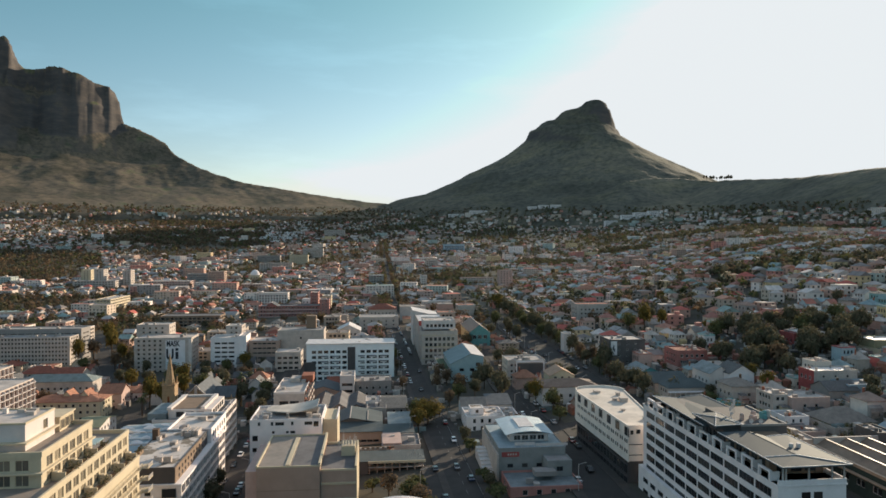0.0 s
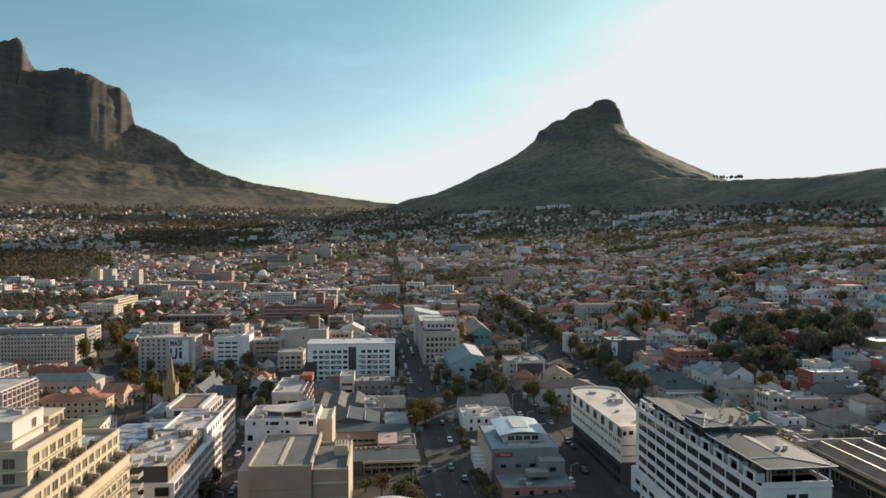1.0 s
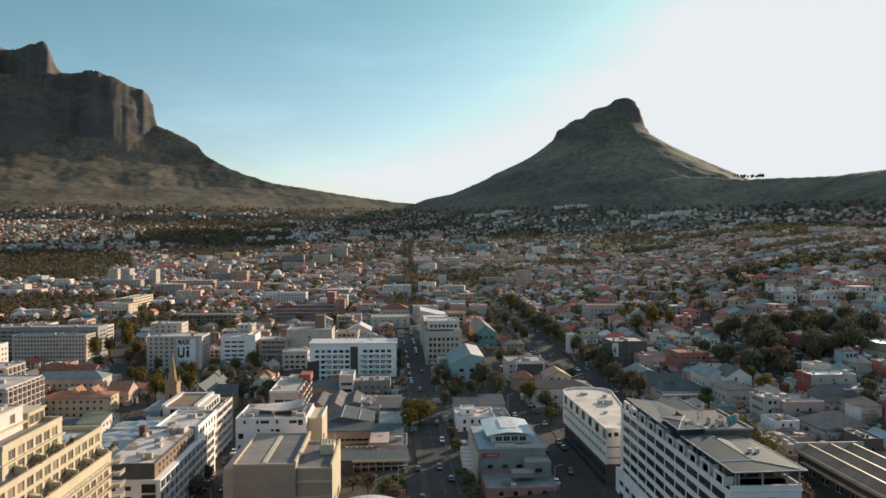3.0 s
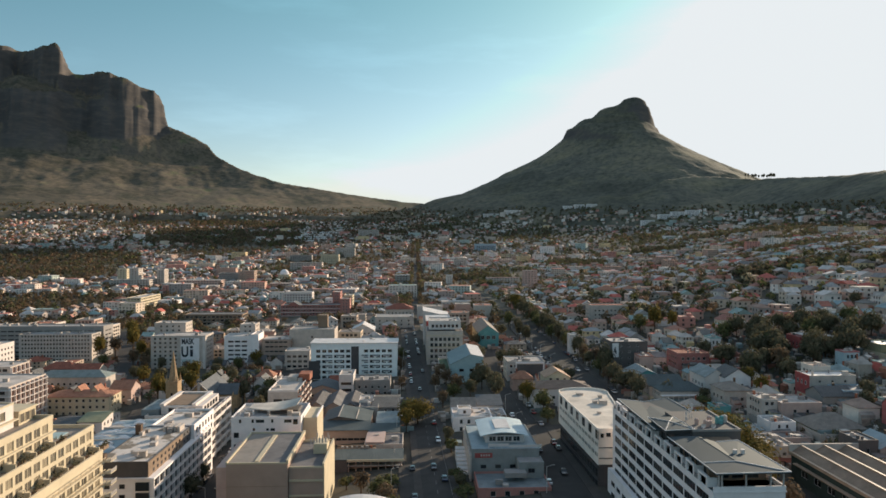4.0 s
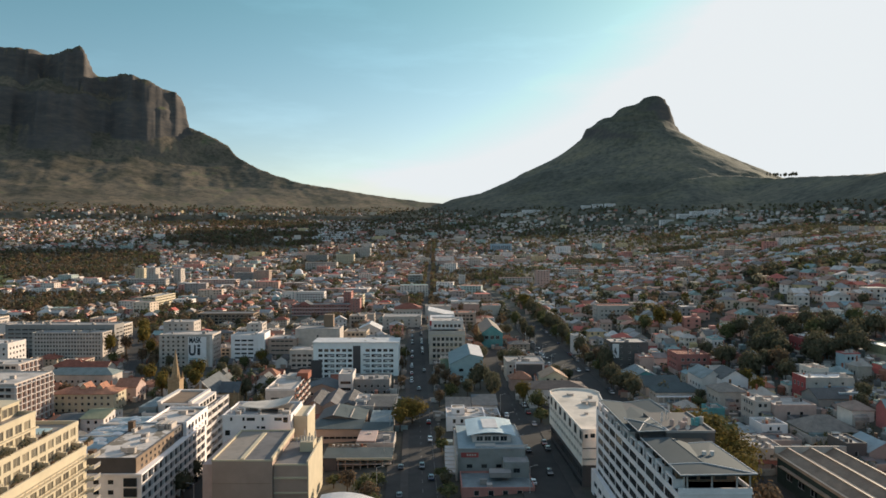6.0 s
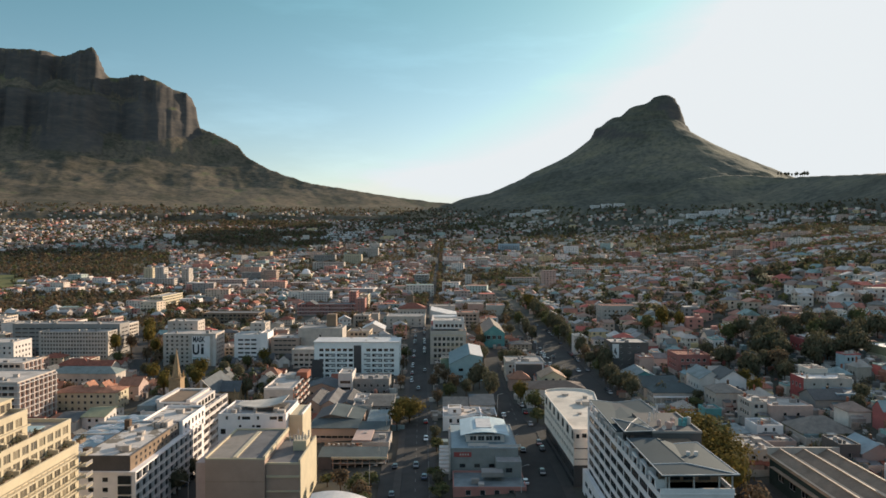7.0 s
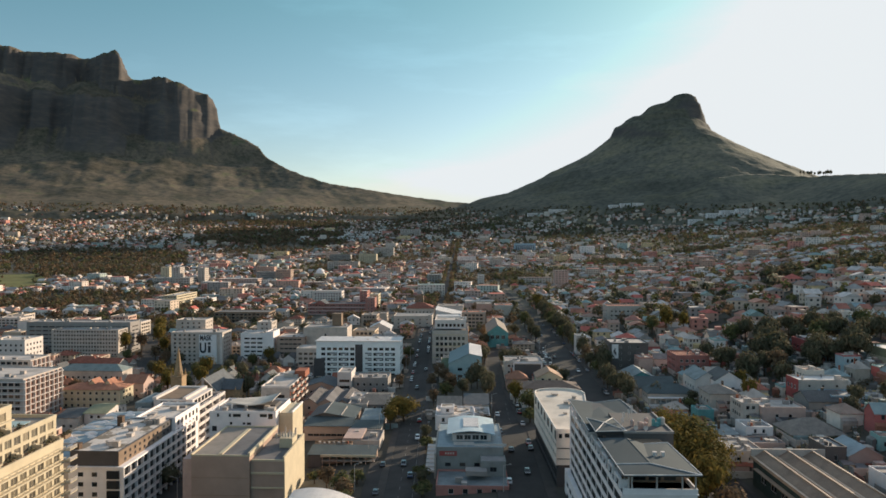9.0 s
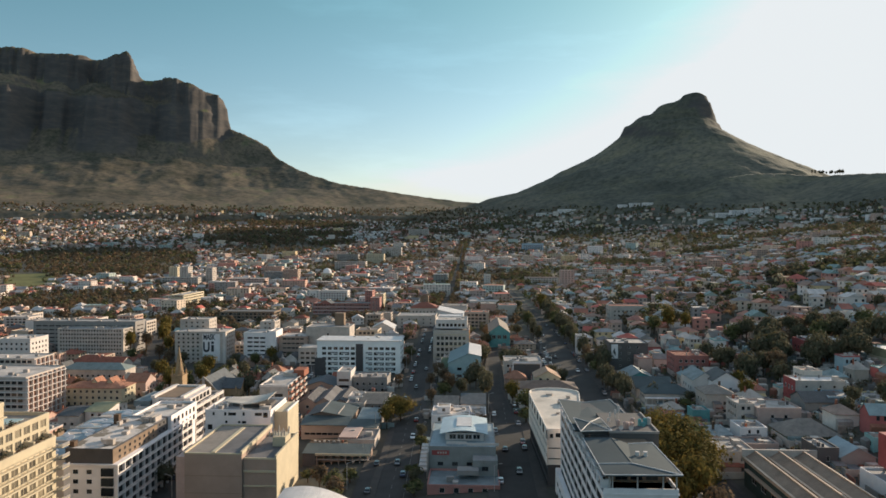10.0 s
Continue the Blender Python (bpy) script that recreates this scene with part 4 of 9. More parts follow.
    for i in range(n):
        ya, yb = 188 + 58 * i / n, 188 + 58 * (i + 1) / n
        za, zb = (11.6 + 0.22 * math.sin(v * 0.55) + 0.12 * math.sin(v * 1.3) for v in (ya, yb))
        g.face([(X(-86.6), Y(ya), Z(za) - 0.5), (X(-68.1), Y(ya), Z(za) + 0.3), (X(-68.1), Y(yb), Z(zb) + 0.3), (X(-86.6), Y(yb), Z(zb) - 0.5)])
    part("sheet_roof", g, M_BLUEROOF, th, "wavy pale blue sheet roof", smooth=True)
    # curled white cowls scattered over the sheet
    rnd = random.Random(19)
    for i in range(34):
        x, y = rnd.uniform(-85, -69.5), 190 + 54 * (i + rnd.random()) / 34
        a, r, ln = radians(rnd.uniform(-35, 25)), rnd.uniform(0.45, 0.95), rnd.uniform(2.0, 5.5)
        zb = 11.5 + 0.8 * (x + 86.6) / 18.5 - 0.45
        g = Geo()
        rows = []
        for j in range(7):
            u = j / 6
            cx, cy = x + ln * (u - 0.5) * math.cos(a), y + ln * (u - 0.5) * math.sin(a) + 0.5 * math.sin(u * 3.1)
            rr = r * (0.25 + 0.75 * math.sin(math.pi * (0.1 + 0.8 * u)))
            rows.append([(X(cx), Y(cy) + rr * math.cos(k * math.pi / 4), Z(zb) + rr * 1.3 * math.sin(k * math.pi / 4)) for k in range(5)])
        for p, q in zip(rows, rows[1:]):
            for k in range(4):
                g.face([p[k], q[k], q[k + 1], p[k + 1]])
        part("vent_cowl", g, M_BRIGHT, th)
    for y in (204, 219, 233):
        g = Geo()
        g.box(X(-86.4), X(-68.2), Y(y), Y(y) + 0.35, Z(11.0), Z(12.1))
        part("roof_upstand", g, M_WHITE2, th)
    return th


def balcony_block():
    zg = -9.5
    th = thing("apartment_block", -68.5, 267, zg, "white apartment block with long balcony bands and a brown roof terrace", "building")
    X = lambda v: v + 68.5
    Y = lambda v: v - 267
    Z = lambda v: v - zg
    block(th, X(-80), X(-57.6), Y(252), Y(281.5), Z(zg), Z(10.2), M_WHITE2, "frl", floor_h=3.2, pitch=4.4, w=3.4, h=1.7, sill=0.9, style="dark", base=0.7, side_pitch=4.2)
    for z in np.arange(zg + 3.6, 11, 3.2):
        g = Geo()
        g.box(X(-57.6), X(-56.2), Y(252), Y(281.5), Z(z), Z(z) + 0.3)
        g.box(X(-56.4), X(-56.2), Y(252), Y(281.5), Z(z) + 0.3, Z(z) + 1.3)
        g.box(X(-73), X(-56.2), Y(251.0), Y(252), Z(z), Z(z) + 0.3)
        g.box(X(-73), X(-56.2), Y(251.0), Y(251.2), Z(z) + 0.3, Z(z) + 1.15)
        part("balcony_band", g, M_WHITE, th)
    for y in np.arange(252, 282, 7.3):
        g = Geo()
        g.box(X(-57.6), X(-56.1), Y(y), Y(y) + 0.3, Z(zg), Z(11.4))
        part("fin", g, M_WHITE, th)
    flat_roof(th, X(-80), X(-57.6), Y(252), Y(281.5), Z(10.2), M_METAL, M_WHITE, rise=0.9, units=4, seed=8)
    block(th, X(-75.5), X(-60), Y(256), Y(277), Z(10.4), Z(13.6), M_WHITE, "fr", floor_h=4, pitch=3.6, w=2.8, h=2.0, sill=0.5, style="dark", name="penthouse")
    g = Geo()
    g.box(X(-74), X(-64), Y(257), Y(276), Z(13.6), Z(13.8))
    part("roof_terrace", g, M_BROWN, th, "brown tiled roof terrace")
    g = Geo()
    g.box(X(-75.8), X(-74.2), Y(255.6), Y(277.4), Z(13.6), Z(14.6))
    g.box(X(-63.8), X(-62.4), Y(255.6), Y(277.4), Z(13.6), Z(14.6))
    g.box(X(-74.2), X(-63.8), Y(276.2), Y(277.4), Z(13.6), Z(14.4))
    part("parapet", g, M_WHITE, th)
    g = Geo()
    g.box(X(-82.5), X(-75.9), Y(255), Y(272), Z(10.4), Z(12.6))
    part("roof_plant", g, M_METALB, th)
    return th


def beige_hall():
    zg = -4.0
    th = thing("office_building", -20.5, 201, zg, "beige rendered windowless building with a sheeted roof", "building")
    X = lambda v: v + 20.5
    Y = lambda v: v - 201
    Z = lambda v: v - zg
    block(th, X(-32.2), X(-15.2), Y(187), Y(216.5), Z(zg), Z(14.0), M_BEIGE, "", name="wall")
    block(th, X(-35.4), X(-32.25), Y(188.5), Y(214), Z(zg), Z(12.6), M_PINKP, "", name="stair_wing", label="pinkish blank stair wing")
    g = Geo()
    g.box(X(-32.0), X(-15.5), Y(187.3), Y(216.2), Z(14.0), Z(14.12))
    part("roof", g, M_BEIGEROOF, th)
    # cream on the beige hall's copings: sunlit edges put into the colour
    g = Geo()
    g.box(X(-32.35), X(-31.9), Y(186.9), Y(216.6), Z(13.9), Z(14.6))
    g.box(X(-31.9), X(-15.6), Y(186.9), Y(187.25), Z(13.9), Z(14.35))
    g.box(X(-31.9), X(-15.6), Y(216.2), Y(216.6), Z(13.9), Z(14.6))
    g.box(X(-15.6), X(-15.0), Y(186.9), Y(216.6), Z(13.9), Z(15.0))
    part("parapet", g, M_CREAM, th)
    g = Geo()
    g.box(X(-24.6), X(-23.4), Y(188), Y(214), Z(14.12), Z(14.4))
    part("roof_light", g, M_CREAM, th, "pale strip roof light")
    block(th, X(-15.1), X(-5.4), Y(188.0), Y(212), Z(zg), Z(12.4), M_BEIGE, "", name="side_wing")
    for z, t in ((8.6, 0.55), (4.4, 0.4)):
        g = Geo()
        g.box(X(-15.0), X(-5.5), Y(187.55), Y(188.0), Z(z), Z(z) + t)
        part("ledge", g, M_CREAM, th)
    g = Geo()
    g.box(X(-15.0), X(-5.7), Y(188.3), Y(211.7), Z(12.4), Z(12.52))
    part("roof", g, M_FLATD, th)
    g = Geo()
    g.box(X(-15.0), X(-5.7), Y(187.9), Y(188.3), Z(12.3), Z(12.8))
    g.box(X(-5.7), X(-5.2), Y(187.9), Y(212.1), Z(12.3), Z(13.6))
    g.box(X(-15.0), X(-5.7), Y(211.7), Y(212.1), Z(12.3), Z(13.2))
    part("parapet", g, M_CREAM, th)
    # cream sheet over the beige side, painting the sunlight that falls there
    g = Geo()
    g.box(X(-5.4), X(-5.15), Y(188), Y(212), Z(zg), Z(12.4))
    part("side_render", g, M_CREAM, th, "side wall with sunlight painted in as cream")
    for z in (2.5, 7.6):
        g = Geo()
        g.box(X(-32.2), X(-15.2), Y(186.95), Y(187.0), Z(z), Z(z) + 0.08)
        part("render_joint", g, M_BROWN, th)
    g = Geo()
    g.box(X(-22.8), X(-15.7), Y(187.6), Y(216), Z(14.12), Z(14.2))
    part("roof_felt", g, M_FLATD, th, "dark grey roof felt half")
    # roof plant house with aerials
    g = Geo()
    g.box(X(-10), X(-6), Y(200), Y(206), Z(12.5), Z(15.4))
    part("plant_house", g, M_CREAM, th)
    for i, (x, y) in enumerate(((-9.8, 200.3), (-9.0, 200.2), (-8.2, 200.2), (-7.3, 200.3), (-6.4, 200.6), (-9.6, 205.6), (-6.3, 205.4), (-7.6, 203), (-10.6, 199.0), (-5.8, 203))):
        g = Geo()
        g.tube((X(x), Y(y), Z(15.4)), (X(x), Y(y), Z(17.4 + 0.3 * (i % 3))), 0.07, 0.05)
        g.box(X(x) - 0.22, X(x) + 0.22, Y(y) - 0.12, Y(y) + 0.12, Z(15.9), Z(17.3))
        part("aerial", g, M_WHITE2, th)
    return th


def white_villa():
    zg = -5.0
    th = thing("apartment_house", -28.5, 231, zg, "white plastered apartment house under an upswept white roof", "building")
    X = lambda v: v + 28.5
    Y = lambda v: v - 231
    Z = lambda v: v - zg
    x0, x1, y0, y1, top = -40.2, -17.4, 222, 241, 18.0
    g = Geo()
    front = [(-39.4, -37.7, 11.1, 12.9), (-37.7, -36.9, 16.0, 17.2), (-33.6, -32.8, 16.0, 17.2), (-32.2, -29.4, 16.0, 17.1), (-27.2, -26.4, 16.0, 17.2), (-22.9, -20.4, 16.0, 17.1),
             (-33.2, -32.4, 13.4, 14.3), (-28.8, -27.9, 13.4, 14.2), (-27.4, -25.9, 13.3, 14.2), (-20.0, -18.4, 15.4, 17.2), (-39.4, -38.0, 7.6, 9.0), (-33.0, -31.6, 9.6, 10.8), (-39.4, -38.0, 3.6, 5.0)]
    hs = [(round(X(a) - X(x0), 3), round(X(b) - X(x0), 3), Z(c), Z(d)) for a, b, c, d in front]
    wall_face(g, (X(x0), Y(y0)), 0, x1 - x0, 0, Z(top), hs, 0, 0.3)
    side = holes_for(y1 - y0, 0, Z(top), 3.3, 4.4, 1.3, 1.3, 1.1, base=0.9)
    wall_face(g, (X(x1), Y(y0)), 90, y1 - y0, 0, Z(top), side, 0, 0.3)
    wall_face(g, (X(x1), Y(y1)), 180, x1 - x0, 0, Z(top), [], 0)
    wall_face(g, (X(x0), Y(y1)), 270, y1 - y0, 0, Z(top), [], 0)
    part("wall", g, M_BRIGHT, th)
    for a0, a1, b0, b1 in hs:
        part("window", pane_mesh(a1 - a0, b1 - b0, "dark"), None, th, at=pose(X(x0) + (a0 + a1) / 2, Y(y0) + 0.26, b0))
    for a0, a1, b0, b1 in side:
        part("window", pane_mesh(a1 - a0, b1 - b0, "dark"), None, th, at=pose(X(x1) - 0.26, Y(y0) + (a0 + a1) / 2, b0, 0, 0, 90))
    flat_roof(th, X(x0), X(x1), Y(y0), Y(y1), Z(top) - 0.6, M_FLAT, M_BRIGHT, rise=0.65, units=7, seed=12)
    # crescent roof sheet, sweeping up at one end
    rows = []
    for q in np.linspace(0, 1, 18):
        x = -36.2 + 17.2 * q
        zf = 18.7 + 0.2 * q + 2.2 * max(0, q - 0.45) ** 1.6 / 0.55 ** 1.6
        rows.append((X(x), Y(230.2 - 5.4 * math.sin(q * 1.5)), Y(231.4 + 5.5 * math.sin(math.pi * (0.12 + 0.7 * q))), Z(zf), Z(zf + 0.35)))
    part("upswept_roof", sheet(rows, 0.3), M_BOATROOF, th, "thin white upswept roof sheet")
    block(th, X(-33), X(-19.5), Y(229), Y(236), Z(17.4), Z(18.5), M_GREYD, "", name="clerestory", label="dark glazed strip under the roof")
    g = Geo()
    g.box(X(-20.5), X(-18.0), Y(222.6), Y(225), Z(17.4), Z(19.0))
    part("roof_room", g, M_WHITE2, th)
    for x, y in ((-38.5, 226), (-37.2, 229), (-35.6, 225), (-34.2, 227)):
        g = Geo()
        g.tube((X(x), Y(y), Z(17.4)), (X(x), Y(y), Z(18.9)), 0.35, 0.3, 8)
        part("roof_vent", g, M_METALW, th)
    block(th, X(-17.3), X(-12.6), Y(226), Y(240.5), Z(zg), Z(16.6), M_CREAM, "", name="stair_tower", label="pale yellow stair tower")
    g = Geo()
    g.box(X(-17.3), X(-17.0), Y(225.9), Y(240.6), Z(16.6), Z(17.2))
    g.box(X(-12.9), X(-12.5), Y(225.9), Y(240.6), Z(16.6), Z(17.2))
    part("parapet", g, M_BRIGHT, th)
    return th


def brick_grid_block():
    zg = -6.0
    th = thing("apartment_block", -35.5, 302, zg, "white framed apartment block with red brick balconies", "building")
    X = lambda v: v + 35.5
    Y = lambda v: v - 302
    Z = lambda v: v - zg
    block(th, X(-42.2), X(-29.6), Y(287), Y(317), Z(zg), Z(11.6), M_WHITE2, "f", floor_h=3.0, pitch=4.3, w=3.7, h=2.2, sill=0.4, style="dark", base=0.0)
    for k, z in enumerate(np.arange(zg + 1.0, 11, 3.0)):
        for y in (289.5, 297, 304.5, 312):
            balcony(th, X(-29.4), Y(y), Z(z), 90, 4.8, 1.5, M_WHITE2, solid=True)
            part("window", pane_mesh(3.0, 2.0, "dark"), None, th, at=pose(X(-29.34), Y(y), Z(z) + 0.3, 0, 0, 90))
    g = Geo()
    g.box(X(-29.6), X(-29.4), Y(287.2), Y(316.8), 0, Z(11.4))
    part("side_wall", g, M_BRICK, th, "red brick side wall")
    flat_roof(th, X(-42.2), X(-29.6), Y(287), Y(317), Z(11.6), M_FLATW, M_WHITE, rise=0.8, units=3, seed=5)
    g = Geo()
    g.box(X(-33), X(-28), Y(309), Y(317.5), Z(11.8), Z(14.8))
    part("lift_house", g, M_BRICK, th, "brick lift house")
    g = Geo()
    g.box(X(-38), X(-33.6), Y(309), Y(316), Z(11.8), Z(13.6))
    part("stair_house", g, M_WHITE2, th)
    return th


def boat_building():
    zg = 2.5
    th = thing("office_building", 80, 217, zg, "white office building shaped like a ship over a dark glazed base", "building")
    X = lambda v: v - 80
    Y = lambda v: v - 217
    Z = lambda v: v - zg
    out = [(73.6, 192.0), (84.0, 192.0), (90.0, 238.0)]
    for i in range(7):
        a = math.pi * (i + 1) / 8
        out.append((81.0 + 9 * math.cos(a), 239.0 + 6.5 * math.sin(a)))
    out.append((72.0, 238.0))
    L = [(X(x), Y(y)) for x, y in out]
    # upper body: side with windows, front, the curved rest
    g = Geo()
    ln = math.hypot(1.6, 46)
    ang = math.degrees(math.atan2(-46, 1.6))
    hs = []
    for i in range(13):
        a = 1.6 + i * 3.5
        for z, h, w in ((13.0, 1.2, 1.0), (16.0, 1.2, 1.0)):
            for q in (0, 1.4):
                hs.append((round(a + q, 3), round(a + q + w, 3), Z(z), round(Z(z) + h, 3)))
        if i % 2 == 0:
            hs.append((round(a, 3), round(a + 3.4, 3), Z(18.1), Z(20.8)))
    start = L[-1]
    wall_face(g, start, ang, ln, Z(10.8), Z(21.1), hs, 0, 0.18)
    c, s = math.cos(radians(ang)), math.sin(radians(ang))
    fh = []
    for z, a0, a1 in ((12.4, 0.4, 4.6), (15.5, 0.4, 4.6), (18.6, 0.9, 1.9), (18.8, 2.6, 4.0), (12.2, 6.4, 7.4), (15.3, 6.4, 7.4)):
        fh.append((a0, a1, Z(z), Z(z) + (0.35 if a1 - a0 > 3 else 1.3)))
    wall_face(g, L[0], 0, L[1][0] - L[0][0], Z(10.8), Z(21.1), fh, 0, 0.25)
    n = len(L)
    for i in range(1, n - 1):
        p, q = L[i], L[i + 1]
        g.face([(*p, Z(10.8)), (*q, Z(10.8)), (*q, Z(21.1)), (*p, Z(21.1))])
    g.face([(*p, Z(10.8)) for p in reversed(L)])
    part("wall", g, M_BOATWALL, th)
    for a0, a1, b0, b1 in hs:
        a = (a0 + a1) / 2
        part("window", pane_mesh(a1 - a0, b1 - b0, "dark"), None, th, at=pose(start[0] + a * c - 0.14 * s, start[1] + a * s + 0.14 * c, b0, 0, 0, ang))
    for a0, a1, b0, b1 in fh:
        part("window", pane_mesh(a1 - a0, b1 - b0, "dark"), None, th, at=pose(L[0][0] + (a0 + a1) / 2, L[0][1] + 0.36, b0))
    g = Geo()
    g.prism([(x * 0.99, y * 0.995) for x, y in L], Z(20.9), Z(21.1))
    part("roof", g, M_BOATROOF, th)
    g = Geo()
    for i in range(n):
        p, q = Vector((*L[i], 0)), Vector((*L[(i + 1) % n], 0))
        d = (q - p).normalized()
        o = Vector((-d.y, d.x, 0)) * 0.35
        top = 21.4 if i in (0, 1, n - 1) else 21.75
        pts = [p, q, q + o, p + o]
        g.solid([(v.x, v.y, Z(21.1)) for v in pts] + [(v.x, v.y, Z(top)) for v in pts], [(4, 5, 6, 7), (0, 1, 5, 4), (1, 2, 6, 5), (2, 3, 7, 6), (3, 0, 4, 7)])
    part("parapet", g, M_BOATWALL, th)
    g = Geo()
    inner = [(x * 0.93, y * 0.97) for x, y in L]
    g.prism(inner, 0, Z(10.8))
    part("glazed_base", g, M_DARK, th, "dark glazed base")
    for i in range(16):
        t = (i + 0.5) / 16
        x, y = inner[-1][0] + (inner[0][0] - inner[-1][0]) * t, inner[-1][1] + (inner[0][1] - inner[-1][1]) * t
        for z in (0.6, 4.2, 7.4):
            part("window", pane_mesh(2.4, 2.6, "dark"), None, th, at=pose(x - 0.08, y, z, 0, 0, ang))
    for x, y, w, h in ((83.5, 222, 1.2, 1.3), (81.2, 223.5, 0.7, 0.8), (79, 236, 1.0, 0.6), (82, 199, 0.7, 0.7), (79, 210, 0.5, 0.5), (85, 231, 0.6, 0.9)):
        g = Geo()
        g.box(X(x) - w, X(x) + w, Y(y) - w, Y(y) + w, Z(21.1), Z(21.1) + h)
        g.box(X(x) - w - 0.15, X(x) + w + 0.15, Y(y) - w - 0.15, Y(y) + w + 0.15, Z(21.1) + h, Z(21.25) + h)
        part("roof_unit", g, M_WHITE2, th)
    return th


def hotel():
    zg = 3.0
    th = thing("hotel", 84.5, 155, zg, "tall white hotel with long window bands and grey hipped roofs", "building")
    X = lambda v: v - 84.5
    Y = lambda v: v - 155
    Z = lambda v: v - zg
    top = 28.6
    block(th, X(77.2), X(91.2), Y(123), Y(189), Z(zg), Z(top), M_BRIGHT, "fl", floor_h=3.05, pitch=2.5, w=1.9, side_pitch=6.2, side_w=5.75, h=1.75, sill=0.8, style="dark", base=0.2, depth=0.16,
          skip=lambda k, q: k == "f" and (not 4.5 < q[0] < 8 or q[2] < Z(23)))
    # dark upper floor set back behind white stepped portals
    block(th, X(79.0), X(90.6), Y(129), Y(146), Z(top), Z(32.3), M_BROWN, "fl", floor_h=4, pitch=3.0, w=2.4, h=2.4, sill=0.4, style="dark", name="upper_floor", label="brown glazed upper floor")
    block(th, X(78.6), X(91.0), Y(146.2), Y(177), Z(top), Z(32.7), M_DARK, "l", floor_h=4.2, pitch=3.4, w=2.6, h=2.6, sill=0.5, style="dark", name="upper_floor")
    for i, y in enumerate(np.arange(125.4, 184, 6.2)):
        up = 2.1 if i % 2 == 0 else 2.4
        g = Geo()
        g.box(X(76.95), X(77.45), Y(y), Y(y) + 0.55, Z(top), Z(top) + up)
        g.box(X(76.95), X(77.45), Y(y) + 0.55, Y(y) + 4.3, Z(top) + up - 0.45, Z(top) + up)
        g.box(X(76.95), X(77.45), Y(y) + 3.85, Y(y) + 4.3, Z(top), Z(top) + up - 0.45)
        g.box(X(77.45), X(79.0), Y(y), Y(y) + 0.3, Z(top), Z(top) + up - 0.3)
        part("portal", g, M_BRIGHT, th)
        g = Geo()
        g.box(X(76.98), X(77.12), Y(y) + 4.35, Y(y) + 6.15, Z(top), Z(top) + 0.75)
        part("balustrade", g, M_STEEL, th)
    g = Geo()
    g.box(X(77.0), X(91.4), Y(122.8), Y(189.2), Z(top) - 0.25, Z(top))
    part("floor_edge", g, M_BRIGHT, th)
    g = Geo()
    g.box(X(77.15), X(91.25), Y(122.9), Y(123.2), Z(top), Z(top) + 0.95)
    g.box(X(90.95), X(91.25), Y(123.2), Y(143), Z(top), Z(top) + 0.95)
    part("front_upstand", g, M_BRIGHT, th)
    for x, y in ((78.3, 123.1), (78.9, 123.1), (83.6, 123.1), (88.4, 123.1), (90.9, 123.1), (90.9, 129), (90.9, 135)):
        g = Geo()
        g.box(X(x) - 0.13, X(x) + 0.13, Y(y), Y(y) + 0.26, Z(top) + 0.95, Z(32.4))
        part("post", g, M_RAIL, th)
    g = Geo()
    g.tube((X(90.9), Y(123.6), Z(32.2)), (X(90.9), Y(128.6), Z(29.7)), 0.1, 0.1, 6)
    part("brace", g, M_CREAM, th)

    # front roof: a low hip with a notched rear edge
    z0, z1 = Z(32.6), Z(33.25)
    eave = [(77.0, 121.4), (91.7, 121.9), (91.2, 142.3), (85.8, 141.2), (85.0, 142.9), (76.7, 145.4)]
    E = [(X(x), Y(y), z0) for x, y in eave]
    hipL, apex, back = (X(76.95), Y(127.6), z0 + 0.05), (X(83.2), Y(126.4), z1), (X(82.6), Y(143.4), z1)
    g = Geo()
    g.face([E[0], E[1], apex, hipL])
    g.face([E[1], E[2], E[3], E[4], back, apex])
    g.face([hipL, apex, back, E[5]])
    n = len(E)
    low = [(x, y, z - 0.28) for x, y, z in E]
    for i in range(n):
        j = (i + 1) % n
        g.face([low[i], low[j], E[j], E[i]])
    g.face([E[4], E[5], back])
    g.face(low[::-1])
    part("front_roof", g, M_HOTELROOF, th)
    for p, q in ((hipL, apex), (apex, E[1]), (apex, back), (E[0], E[1]), (E[0], E[5]), (E[1], E[2]), (E[2], E[3])):
        g = Geo()
        r = 0.11 if q is not back else 0.05
        g.tube((p[0], p[1], p[2] + 0.02), (q[0], q[1], q[2] + 0.02), r, r, 6)
        part("ridge_cap", g, M_METALW if q is not back else M_HOTELROOF, th)
    for x in (85.6, 87.2):
        g = Geo()
        g.tube((X(x), Y(132), Z(32.9)), (X(x), Y(132), Z(33.8)), 0.45, 0.45, 10)
        part("roof_vent", g, M_WHITE, th)
    # rear roof: two slopes meeting in a valley
    zr = Z(32.9)
    g = Geo()
    a, b, c, d = (X(75.6), Y(150), zr), (X(91.2), Y(150), zr), (X(89.2), Y(178.4), zr + 0.5), (X(75.2), Y(178), zr + 0.5)
    v0, v1 = (X(82.5), Y(158), zr + 0.1), (X(82.2), Y(178), zr - 0.3)
    g.face([a, v0, v1, d])
    g.face([b, c, v1, v0])
    g.face([a, b, v0])
    lo = [(p[0], p[1], p[2] - 0.35) for p in (a, b, c, v1, d)]
    hi = [a, b, c, v1, d]
    for i in range(5):
        j = (i + 1) % 5
        g.face([lo[i], lo[j], hi[j], hi[i]])
    g.face(lo[::-1])
    part("rear_roof", g, M_HOTELROOF, th)
    for p, q in ((a, d), (b, c), (c, v1), (v1, d)):
        g = Geo()
